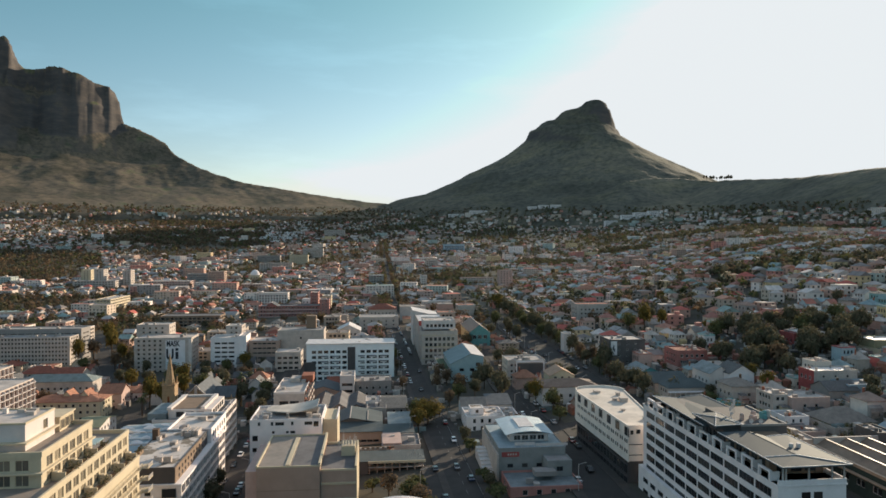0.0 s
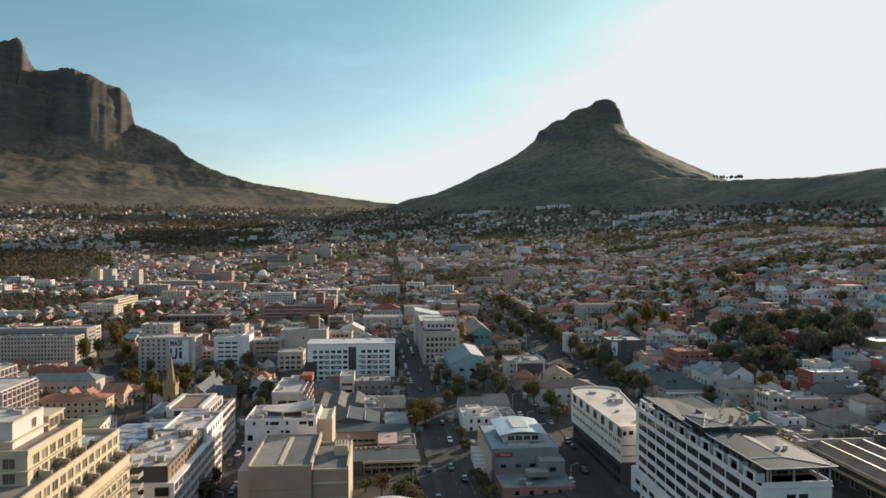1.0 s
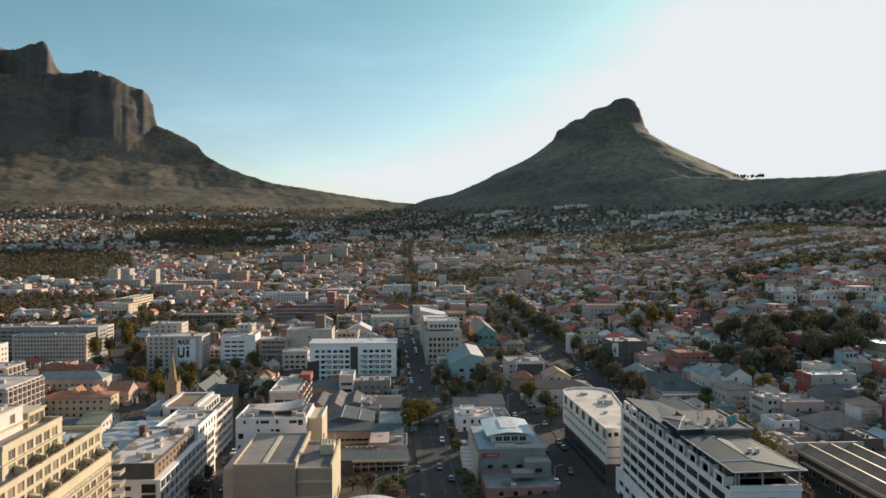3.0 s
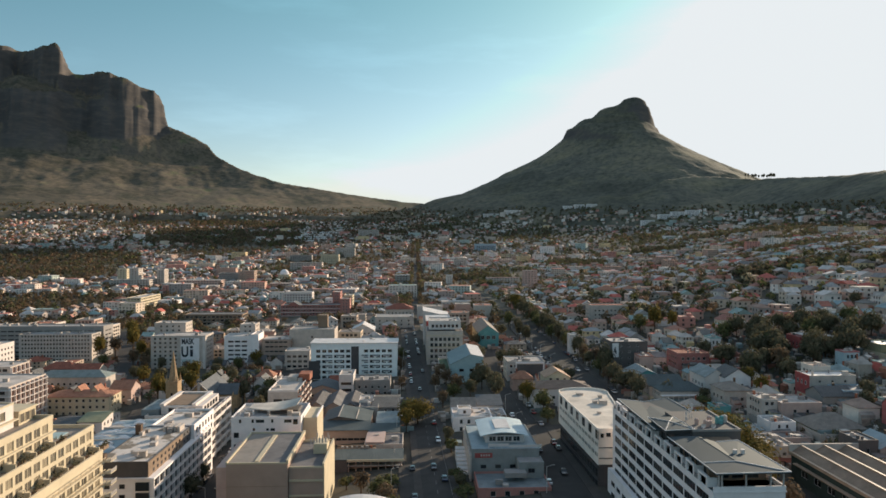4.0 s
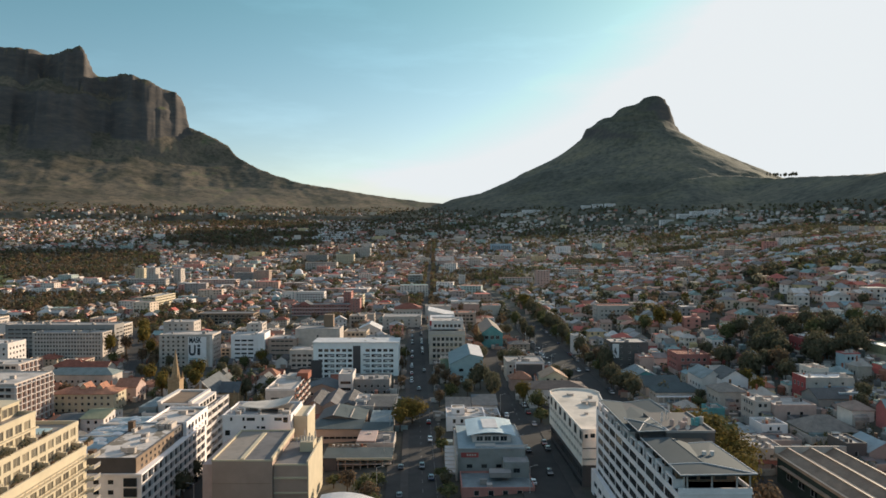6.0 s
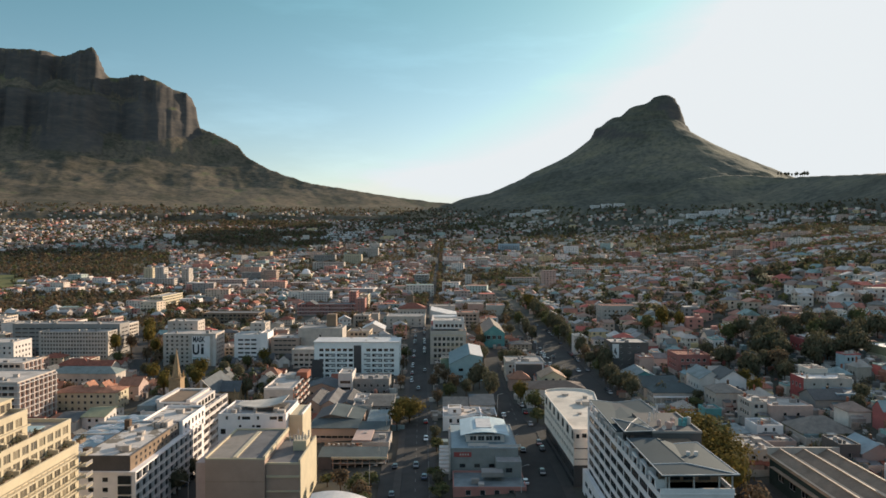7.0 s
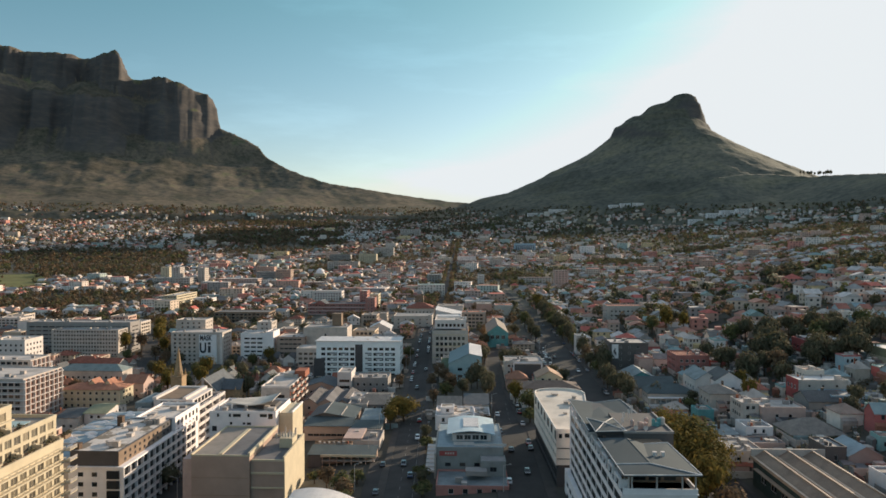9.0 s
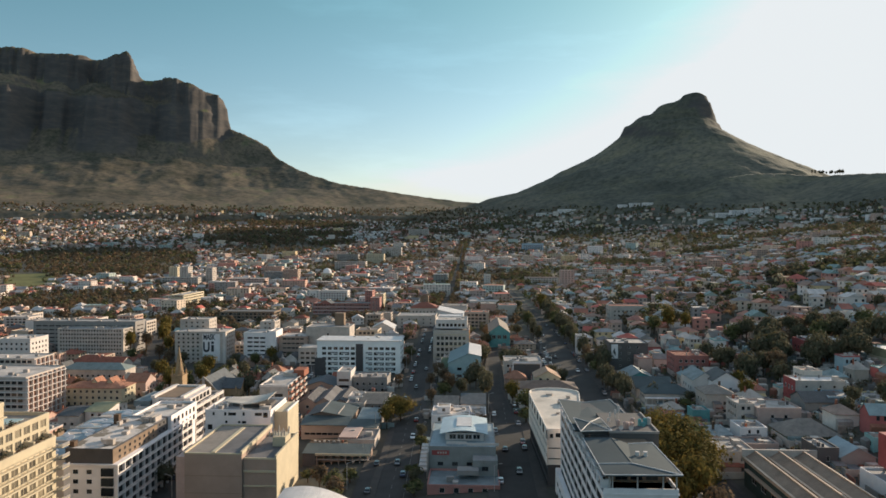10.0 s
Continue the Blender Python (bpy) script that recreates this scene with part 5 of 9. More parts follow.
        g.tube((p[0], p[1], p[2] + 0.03), (q[0], q[1], q[2] + 0.03), 0.09, 0.09, 6)
        part("ridge_cap", g, M_METALW, th)
    # lantern with white edged hips
    zl = Z(33.9)
    block(th, X(77.0), X(82.6), Y(147), Y(156.6), Z(32.7), zl - 0.2, M_DARK, "", name="lantern")
    q = [(X(76.3), Y(145.6), zl), (X(83.4), Y(146.4), zl), (X(82.6), Y(157.4), zl), (X(76.3), Y(157.2), zl)]
    tip = (X(79.3), Y(151.2), zl + 0.55)
    g = Geo()
    for i in range(4):
        g.face([q[i], q[(i + 1) % 4], tip])
        g.face([(q[i][0], q[i][1], zl - 0.22), (q[(i + 1) % 4][0], q[(i + 1) % 4][1], zl - 0.22), q[(i + 1) % 4], q[i]])
    g.face([(x, y, zl - 0.22) for x, y, z in q][::-1])
    part("lantern_roof", g, M_HOTELROOF, th)
    for i in range(4):
        for p1 in (q[(i + 1) % 4], tip):
            if i in (2,) and p1 is not tip:
                continue
            g = Geo()
            g.tube((q[i][0], q[i][1], q[i][2] + 0.02), (p1[0], p1[1], p1[2] + 0.02), 0.09, 0.09, 6)
            part("ridge_cap", g, M_METALW, th)
    # lift tower and the plant on it
    block(th, X(82.7), X(93.6), Y(146.0), Y(163), Z(20), Z(33.7), M_GREYD, "", name="lift_tower", label="dark grey lift tower")
    g = Geo()
    g.box(X(82.6), X(93.7), Y(145.8), Y(146.1), Z(33.5), Z(34.0))
    g.box(X(93.3), X(93.7), Y(146.1), Y(163), Z(33.5), Z(34.0))
    part("coping", g, M_GREY, th)
    rnd = random.Random(3)
    for i in range(9):
        m = M_PINKP if i < 5 else M_AQUA if i < 8 else M_WHITE2
        x, y = (85.8 + 0.85 * i + rnd.uniform(-0.3, 0.3) if i < 5 else 90.7 + 0.75 * (i - 5), 148.6 + rnd.uniform(0, 4.5))
        g = Geo()
        w = rnd.uniform(0.4, 0.7)
        h = rnd.uniform(0.8, 1.7)
        g.tube((X(x), Y(y), Z(33.7)), (X(x), Y(y), Z(33.7) + h), w, w, 9)
        g.tube((X(x), Y(y), Z(33.7) + h), (X(x), Y(y), Z(33.9) + h), w * 0.9, w * 0.3, 9)
        part("water_tank", g, m, th, "round plastic water tank" if i == 0 else "")
    for x, y in ((85.4, 146.6), (87.6, 146.4)):
        g = Geo()
        for k in range(8):
            a0, a1 = k * math.pi / 4, (k + 1) * math.pi / 4
            g.face([(X(x), Y(y) + 0.15, Z(34.6)), (X(x) + 0.55 * math.cos(a0), Y(y), Z(34.6) + 0.55 * math.sin(a0)), (X(x) + 0.55 * math.cos(a1), Y(y), Z(34.6) + 0.55 * math.sin(a1))])
        g.tube((X(x), Y(y), Z(33.7)), (X(x), Y(y) + 0.1, Z(34.6)), 0.06, 0.06)
        part("satellite_dish", g, M_WHITE, th)
    for x, y, h in ((84.4, 154, 2.6), (86.0, 156, 2.8), (87.0, 157, 3.6), (83.6, 152, 1.8)):
        g = Geo()
        g.tube((X(x), Y(y), Z(33.6)), (X(x), Y(y), Z(33.6) + h), 0.08, 0.05)
        g.box(X(x) - 0.22, X(x) + 0.22, Y(y) - 0.1, Y(y) + 0.1, Z(33.6) + h * 0.55, Z(33.6) + h * 0.95)
        part("aerial", g, M_WHITE, th)
    # podium towards the street
    block(th, X(75.8), X(77.1), Y(124), Y(189), 0, Z(11.0), M_BRIGHT, "l", floor_h=3.2, pitch=5, w=3.6, h=1.4, sill=1.0, style="dark", name="podium")
    return th


def deck_house():
    zg = 0.5
    th = thing("office_building", 48.5, 219, zg, "blue-grey office building with a curved pale blue roof pavilion", "building")
    X = lambda v: v - 48.5
    Y = lambda v: v - 219
    Z = lambda v: v - zg
    block(th, X(38.0), X(59.2), Y(207), Y(235), Z(zg), Z(10.8), M_STEELP, "fl", floor_h=3.4, pitch=4.6, w=1.8, h=1.2, sill=1.1, style="dark", skip=lambda k, q: k == "f" and q[2] > 7)
    flat_roof(th, X(38.0), X(59.2), Y(207), Y(235), Z(10.8), M_BLUEROOF, M_STEELP, rise=0.35, units=0)
    g = Geo()
    g.box(X(39.0), X(44.5), Y(206.85), Y(206.98), Z(8.4), Z(9.9))
    part("sign_board", g, M_RED, th, "faded red sign board")
    g = Geo()
    for i in range(4):
        g.box(X(40.8 + i * 0.8), X(41.3 + i * 0.8), Y(206.8), Y(206.84), Z(8.9), Z(9.5))
    part("sign_bar", g, M_WHITE2, th)
    # glazed pavilion with a shallow curved roof
    block(th, X(43), X(55.5), Y(214), Y(230), Z(11.0), Z(13.4), M_WHITE, "fl", floor_h=4, pitch=2.6, w=2.2, h=1.6, sill=0.4, style="plain", name="pavilion")
    g = sheet([(X(41.2 + 15.6 * q), Y(212.2), Y(231.5), Z(13.5 + 1.1 * math.sin(math.pi * q)), Z(13.5 + 1.1 * math.sin(math.pi * q))) for q in np.linspace(0, 1, 10)], 0.22)
    part("curved_roof", g, M_CYAN, th)
    g = Geo()
    g.box(X(46.5), X(51.5), Y(217), Y(228), Z(14.75), Z(14.95))
    part("roof_light", g, M_METALW, th)
    g = Geo()
    g.box(X(50), X(60.2), Y(208), Y(208.12), Z(11.2), Z(12.0))
    g.box(X(43.5), X(50), Y(209), Y(209.12), Z(11.2), Z(12.2))
    for i in range(9):
        g.box(X(43.5 + 2 * i), X(43.6 + 2 * i), Y(208), Y(208.1), Z(10.8), Z(12.2))
    part("railing", g, M_WHITE, th)
    block(th, X(52), X(59.6), Y(201), Y(207), Z(zg), Z(8.4), M_STEELP, "f", floor_h=4, pitch=5, w=2.0, h=1.4, sill=1.0, style="dark", name="side_block")
    flat_roof(th, X(52), X(59.6), Y(201), Y(207), Z(8.4), M_FLAT, M_STEELP, rise=0.4)
    # white outside stair towards the street
    for i in range(7):
        g = Geo()
        g.box(X(34.2), X(37.9), Y(212 + i * 2.6), Y(214.6 + i * 2.6), 0, Z(2.0 + i * 0.5))
        part("stepped_annex", g, M_WHITE, th)
    g = Geo()
    g.box(X(37.4), X(37.95), Y(206), Y(236), 0, Z(9.5))
    part("party_wall", g, M_WHITE2, th)
    return th


def pink_shop():
    th = simple("shop_building", "low pink plastered shop building with a flat roof", "building", 38.6, 60, 191.5, 205.5, 3.9, M_PINK, M_METALB, wins="fl", pitch=4.2, w=1.6, h=1.6, style="plain", units=3, rail_rise=0.7)
    g = Geo()
    g.box(-2, 4.5, -1, 3, 4.2, 5.6)
    part("roof_house", g, M_GREY, th)
    return th


cream_tower()
apartment_block()
balcony_block()
beige_hall()
white_villa()
brick_grid_block()
boat_building()
hotel()
deck_house()
pink_shop()

# ---- buildings farther up the streets ----
B = "building"


def flat(kind, label, x0, x1, y0, y1, zr, wall, deck=None, **kw):
    kw.setdefault("wins", "fr" if x1 < 40 else "fl")
    kw.setdefault("joined", y0 > 260)
    return simple(kind, label, B, x0, x1, y0, y1, zr, wall, deck or M_FLAT, **kw)


def dark_strip_block():
    th = flat("apartment_block", "long white apartment block with a dark vertical strip", -37.5, 10.2, 375, 392, 18.2, M_LIFTED, M_FLATW, floor_h=2.9, pitch=3.3, w=2.3, h=1.6, sill=0.6, style="dark", zg=-1.5, joined=False, units=4,
              skip=lambda k, q: k == "f" and 20.5 < q[0] < 27.5)
    h = 19.7
    g = Geo()
    g.box(-1.6, 2.6, -8.75, -8.5, 3, h - 1.2)
    part("dark_strip", g, M_DARK, th, "dark vertical strip")
    g = Geo()
    g.box(-25.0, -19.0, -9.4, -8.5, 0.5, 10.5)
    part("corner_bay", g, M_DARK, th, "dark glazed corner bay")
    for x in (-14, -8, 6, 12, 18):
        for z in np.arange(4.3, h - 4, 2.9):
            balcony(th, x, -8.5, z, 0, 3.6, 1.1, M_LIFTED, M_STEEL)
    g = Geo()
    g.box(-24.4, 24.4, -9.1, 9.0, h + 0.55, h + 0.85)
    part("eaves_slab", g, M_METALW, th)
    return th


def banner_block():
    th = flat("apartment_block", "pale apartment block with a large wall banner", -151.4, -116.4, 444, 462, 13.2, M_WHITE2, M_FLATW, floor_h=2.75, pitch=3.3, w=1.4, h=1.3, style="dark", zg=-14.5, units=3,
              skip=lambda k, q: k == "f" and q[0] > 17.5)
    X = lambda v: v + 133.9
    Z = lambda v: v + 14.5
    g = Geo()
    g.box(X(-132.2), X(-120.3), -9.16, -9.02, Z(-6.2), Z(12.2))
    banner = part("banner", g, M_BANNER, th, "pale blue wall banner with dark lettering")
    for body, size, x, z, wide, tall in (("MASK", 4.0, X(-131.7), Z(8.4), 0.78, 1.25), ("U", 8.4, X(-132.0), Z(0.2), 0.82, 1.1)):
        cu = bpy.data.curves.new("lettering", "FONT")
        cu.body, cu.size, cu.extrude = body, size, 0.02
        cu.offset = 0.035 * size
        tmp = bpy.data.objects.new("lettering_shape", cu)
        me = bpy.data.meshes.new_from_object(tmp)
        bpy.data.objects.remove(tmp)
        me.materials.clear()
        me.materials.append(M_INK)
        part("lettering", me, None, banner, "dark capital letters", at=pose(x, -9.2, z, 90, 0, 0) @ Matrix.Diagonal((wide, tall, 1, 1)))
    g = Geo()
    for a, b, c, d in ((-126.2, -124.4, 0.2, 4.8), (-126.2, -124.4, 5.5, 7.1)):
        g.box(X(a), X(b), -9.22, -9.18, Z(c), Z(d))
    part("letter_bar", g, M_INK, banner)
    g = Geo()
    for i in range(4):
        g.box(X(-131.6), X(-122.5 - i), -9.22, -9.18, Z(-5.0) + i * 0.9, Z(-4.6) + i * 0.9)
    part("text_bar", g, M_AQUA, banner)
    g = Geo()
    g.box(X(-118.2), X(-116.4), -9.1, -9.02, 0.5, 27.4)
    part("corner_strip", g, M_WHITE, th)
    block(th, X(-157), X(-136), 12, 26, 0, 33.5, M_WHITE2, "fr", floor_h=2.75, pitch=4, w=1.3, h=1.2, style="dark", name="rear_wing", joined=True)
    flat_roof(th, X(-157), X(-136), 12, 26, 33.5, M_FLATW, M_WHITE2, units=2, seed=21)
    return th


def church():
    zg = -9.5
    th = thing("church", -90, 330, zg, "sandstone church with a slender stone spire and slate roof", "church")
    X = lambda v: v + 90
    Z = lambda v: v - zg
    # tower
    x0, x1, y0, y1 = X(-97.0), X(-91.5), -10.0, -4.5
    block(th, x0, x1, y0, y1, 0, Z(9.0), M_STONE, "frl", floor_h=7.5, pitch=2.2, w=0.9, h=3.2, sill=3.0, style="dark", name="tower")
    g = Geo()
    g.box(x0 - 0.3, x1 + 0.3, y0 - 0.3, y1 + 0.3, Z(9.0), Z(9.5))
    part("cornice", g, M_STONE, th)
    cx, cy = (x0 + x1) / 2, (y0 + y1) / 2
    for sx_, sy_ in ((-1, -1), (1, -1), (1, 1), (-1, 1)):
        g = Geo()
        g.tube((cx + sx_ * 2.4, cy + sy_ * 2.4, Z(9.5)), (cx + sx_ * 2.4, cy + sy_ * 2.4, Z(12.8)), 0.55, 0.04, 6)
        part("pinnacle", g, M_STONE, th)
    g = Geo()
    g.tube((cx, cy, Z(9.5)), (cx, cy, Z(23.6)), 2.35, 0.08, 8)
    part("spire", g, M_STONE, th)
    # nave
    block(th, X(-90.5), X(-77.5), -2, 26, 0, Z(0.5), M_STONE, "fr", floor_h=12, pitch=4, w=1.1, h=3.6, sill=2.5, style="dark", name="nave")
    gable_roof(th, X(-90.5), X(-77.5), -2, 26, Z(0.5), 6.0, M_SLATE, M_STONE, "y")
    g = Geo()
    g.box(X(-84.6), X(-83.4), -2.75, -2.35, Z(0.5), Z(7.2))
    for sg in (-1, 1):
        g.solid([(X(-84), -2.6, Z(7.1)), (X(-84) + sg * 6.9, -2.6, Z(0.1)), (X(-84) + sg * 6.9, -2.2, Z(0.1)), (X(-84), -2.2, Z(7.1)), (X(-84), -2.6, Z(7.6)), (X(-84) + sg * 7.2, -2.6, Z(0.5)), (X(-84) + sg * 7.2, -2.2, Z(0.5)), (X(-84), -2.2, Z(7.6))],
                [(0, 1, 2, 3), (4, 5, 6, 7), (0, 1, 5, 4), (2, 3, 7, 6), (1, 2, 6, 5)])
    part("gable_coping", g, M_WHITE2, th)
    block(th, X(-77.4), X(-68), 6, 15, 0, Z(0.0), M_STONE, "fr", floor_h=12, pitch=4, w=1.1, h=3, sill=2.5, style="dark", name="transept")
    gable_roof(th, X(-77.4), X(-68), 6, 15, Z(0.0), 4.2, M_SLATE, M_STONE, "x")
    for x, y in ((-68, -1), (-66.5, 15)):
        g = Geo()
        g.tube((X(x), y, 0), (X(x), y, Z(1.0)), 0.55, 0.42, 8)
        g.tube((X(x), y, Z(1.0)), (X(x), y, Z(2.8)), 0.5, 0.05, 8)
        part("buttress_turret", g, M_STONE, th)
    return th


M_GREENR = mat("green_roof_turf", (0.10, 0.15, 0.09), var=0.35, scale=0.4)
M_BANNER = mat("banner_cloth", (0.70, 0.73, 0.74), rough=0.7, var=0.1)
M_INK = mat("dark_lettering_and_shade", (0.03, 0.035, 0.045), rough=0.7, var=0.1)


def white_arch_hall():
    """Low hall with a broad vaulted white roof."""
    th = thing("market_hall", 11.2, 157, -2.3, "low hall with a broad vaulted white sheet roof", B)
    g = Geo()
    g.box(-10.6, 11, -20, 19, 0, 5.5)
    part("wall", g, M_GREY, th)
    g = sheet([(-10.8 + 22.0 * q, -20.5, 19.6, 4.8 + 6.2 * math.sin(math.pi * (0.34 + 0.62 * q)), 4.8 + 6.2 * math.sin(math.pi * (0.34 + 0.62 * q))) for q in np.linspace(0, 1, 15)], 0.35)
    part("vaulted_roof", g, M_METALW, th)
    return th


def saw_shed():
    zg = 4.0
    th = thing("workshop", 138, 153, zg, "long dark green workshop with parallel pitched roofs", B)
    X = lambda v: v - 138
    Y = lambda v: v - 153
    Z = lambda v: v - zg
    block(th, X(127.5), X(147), Y(118), Y(185), 0, Z(15.6), M_GREENW, "fl", floor_h=5.2, pitch=6, w=3.2, h=1.8, sill=1.6, style="plain", name="wall")
    for i in range(3):
        x0 = 127.2 + i * 6.6
        gable_roof(th, X(x0), X(x0 + 6.6), Y(117.5), Y(185.5), Z(15.6), 2.0, M_SHEDROOF, M_WHITE2, "y", over=0.05)
        g = Geo()
        g.box(X(x0) - 0.22, X(x0) + 0.5, Y(117), Y(186), Z(15.5), Z(16.3))
        part("gutter_coping", g, M_COPPER, th, "tan coping along the gutter")
        g = Geo()
        g.box(X(x0 + 3.3) - 0.25, X(x0 + 3.3) + 0.25, Y(117), Y(186), Z(17.7), Z(18.0))
        part("ridge_cap", g, M_COPPER, th)
    g = Geo()
    g.box(X(127), X(147.3), Y(185.2), Y(185.8), Z(15), Z(18.2))
    part("end_parapet", g, M_WHITE2, th)
    g = Geo()
    g.box(X(126.2), X(127.4), Y(121), Y(182), Z(13.6), Z(13.9))
    part("awning", g, M_COPPER, th)
    for y in (122, 131, 140):
        g = Geo()
        g.box(X(126.9), X(128.2), Y(y), Y(y) + 3.4, Z(11), Z(16.4))
        part("pier", g, M_RED, th, "red painted pier")
    return th


M_SHEDROOF = mat("weathered_brown_sheet", (0.27, 0.205, 0.15), rough=0.7, var=0.35, scale=0.2, wave=1.5, wdir="Y")
M_GREENW = mat("dark_green_boards", (0.05, 0.075, 0.065), var=0.25)
M_COPPER = mat("tan_coping", (0.46, 0.35, 0.25), rough=0.45, var=0.2)

dark_strip_block()
banner_block()
church()
white_arch_hall()
saw_shed()

# the block between the two left streets
simple("barn", "cream gabled hall with a dark roof", B, -33, -17, 329, 346, 2.8, M_BEIGE, M_SLATE, roof="gable", rise=2.6, along="y", wins="f", joined=True)
simple("house", "tan gabled house with a sheet roof", B, -27, -19.5, 296, 322, 2.6, M_BEIGE, M_TILEG, roof="gable", rise=2.4, along="y", wins="f", joined=True)
simple("house", "tan gabled house with a sheet roof", B, -19.3, -12, 296, 322, 2.6, M_BEIGE, M_FLATD, roof="gable", rise=2.2, along="y", wins="f", joined=True)
simple("house", "tan gabled house with a sheet roof", B, -11.8, -4.5, 296, 322, 2.4, M_BEIGE, M_TILEG, roof="gable", rise=2.0, along="y", wins="f", joined=True)
simple("house", "grey gabled house with a brown sheet roof", B, 2.0, 13.4, 287, 310, 4.6, M_STEEL, M_METALY, roof="gable", rise=1.8, along="x", wins="f", joined=True)
simple("house", "white flat roofed house", B, -4.2, 2.2, 294, 304, 5.6, M_WHITE, M_FLATW, wins="fr", joined=True)
simple("shop_building", "white shop building with dark window bands", B, -17.2, -10.2, 332, 346, 9.2, M_WHITE, M_FLATW, wins="f", pitch=6, w=5.2, h=1.4, style="dark", floor_h=3.2)
simple("shop_building", "grey shop building with a low roof", B, -10.0, 7.8, 336, 350, 5.6, M_GREY, M_FLAT, wins="f", joined=True, units=4)


def slope(th, pts, material, name="roof", t=0.16):
    """A roof slab over four corners of its own heights."""
    g = Geo()
    g.solid(list(pts) + [(x, y, z + t) for x, y, z in pts], [(3, 2, 1, 0), (4, 5, 6, 7), (0, 1, 5, 4), (1, 2, 6, 5), (2, 3, 7, 6), (3, 0, 4, 7)])
    part(name, g, material, th)


def warehouse():
    zg = -2.5
    th = thing("warehouse", -6.8, 270, zg, "beige warehouse with teal-grey sheet roofs and a dark window band", B)
    X = lambda v: v + 6.8
    Y = lambda v: v - 270
    Z = lambda v: v - zg
    TAKEN.append((-17, 3, 238, 286))
    block(th, X(-16), X(2.5), Y(257.2), Y(284), 0, Z(3.3), M_BEIGE, "f", floor_h=3.0, pitch=2.3, w=2.1, h=0.95, sill=1.65, base=0.2, style="dark", depth=0.5)
    slope(th, [(X(-16.4), Y(256.4), Z(3.4)), (X(2.8), Y(256.4), Z(3.4)), (X(2.8), Y(266), Z(4.6)), (X(-16.4), Y(266), Z(4.9))], M_TEALROOF, "front_roof")
    slope(th, [(X(-16.4), Y(265.6), Z(4.3)), (X(-9.9), Y(265.2), Z(6.5)), (X(-9.9), Y(284.4), Z(6.5)), (X(-16.4), Y(284.4), Z(4.3))], M_METAL, "rear_roof")
    slope(th, [(X(-9.85), Y(265.2), Z(6.5)), (X(2.8), Y(265.6), Z(4.2)), (X(2.8), Y(284.4), Z(4.2)), (X(-9.85), Y(284.4), Z(6.5))], M_TEALROOF, "rear_roof")
    for pts in ([(-16.2, 3.2), (2.6, 3.2), (2.6, 4.2), (-9.9, 6.4), (-16.2, 4.3)],):
        for y in (266.0, 284.0):
            g = Geo()
            g.face([(X(a), Y(y), Z(b)) for a, b in pts])
            part("gable", g, M_GREYD, th)
    g = Geo()
    g.box(X(-10.05), X(-9.7), Y(265.1), Y(284.4), Z(6.5), Z(6.75))
    part("ridge_cap", g, M_WHITE2, th)
    g = Geo()
    g.box(X(-3.2), X(-2.9), Y(266), Y(280), Z(5.4), Z(5.75))
    part("roof_upstand", g, M_WHITE2, th)
    return th


def arcade_shop():
    zg = -2.2
    th = thing("shop_building", 5, 229, zg, "low arcaded shop with a long teal-grey sheet roof", B)
    X = lambda v: v - 5
    Y = lambda v: v - 229
    Z = lambda v: v - zg
    TAKEN.append((-8, 17, 222, 240))
    block(th, X(-2.4), X(16.0), Y(227.4), Y(233.4), 0, Z(2.4), M_BEIGE, "f", floor_h=4.6, pitch=2.6, w=2.1, h=1.6, sill=1.9, style="dark")
    block(th, X(-7.0), X(-2.5), Y(224.6), Y(233.4), 0, Z(2.4), M_GREYD, "", name="dark_bay", label="dark rendered end bay")
    slope(th, [(X(-7.2), Y(224.4), Z(2.5)), (X(16.4), Y(224.2), Z(2.5)), (X(16.4), Y(233.6), Z(3.3)), (X(-7.2), Y(233.6), Z(3.3))], M_TEALROOF)
    g = Geo()
    g.box(X(-2.5), X(16.5), Y(224.0), Y(224.25), Z(2.0), Z(2.75))
    part("fascia", g, M_CREAM, th)
    for k in range(8):
        g = Geo()
        g.box(X(-2.0 + 2.5 * k) - 0.16, X(-2.0 + 2.5 * k) + 0.16, Y(224.4), Y(224.75), 0, Z(2.4))
        part("post", g, M_BEIGE, th)
    g = Geo()
    g.box(X(-2.4), X(16.0), Y(224.5), Y(227.4), Z(0.35), Z(0.55))
    part("arcade_ledge", g, M_WHITE2, th)
    g = Geo()
    g.box(X(-7), X(6.5), Y(234.4), Y(236.4), 0, Z(3.3))
    g.box(X(-7), X(6.5), Y(236.2), Y(236.6), Z(3.3), Z(3.9))
    part("rear_range", g, M_BROWN, th, "tan roofed rear range")
    rnd = random.Random(44)
    for k in range(7):
        g = Geo()
        x = -5.5 + 1.7 * k
        g.box(X(x), X(x) + rnd.uniform(0.5, 1.1), Y(234.8), Y(235.6), Z(3.3), Z(3.6 + rnd.uniform(0, 0.7)))
        part("roof_unit", g, rnd.choice([M_WHITE2, M_GREY, M_BRICK]), th)
    return th


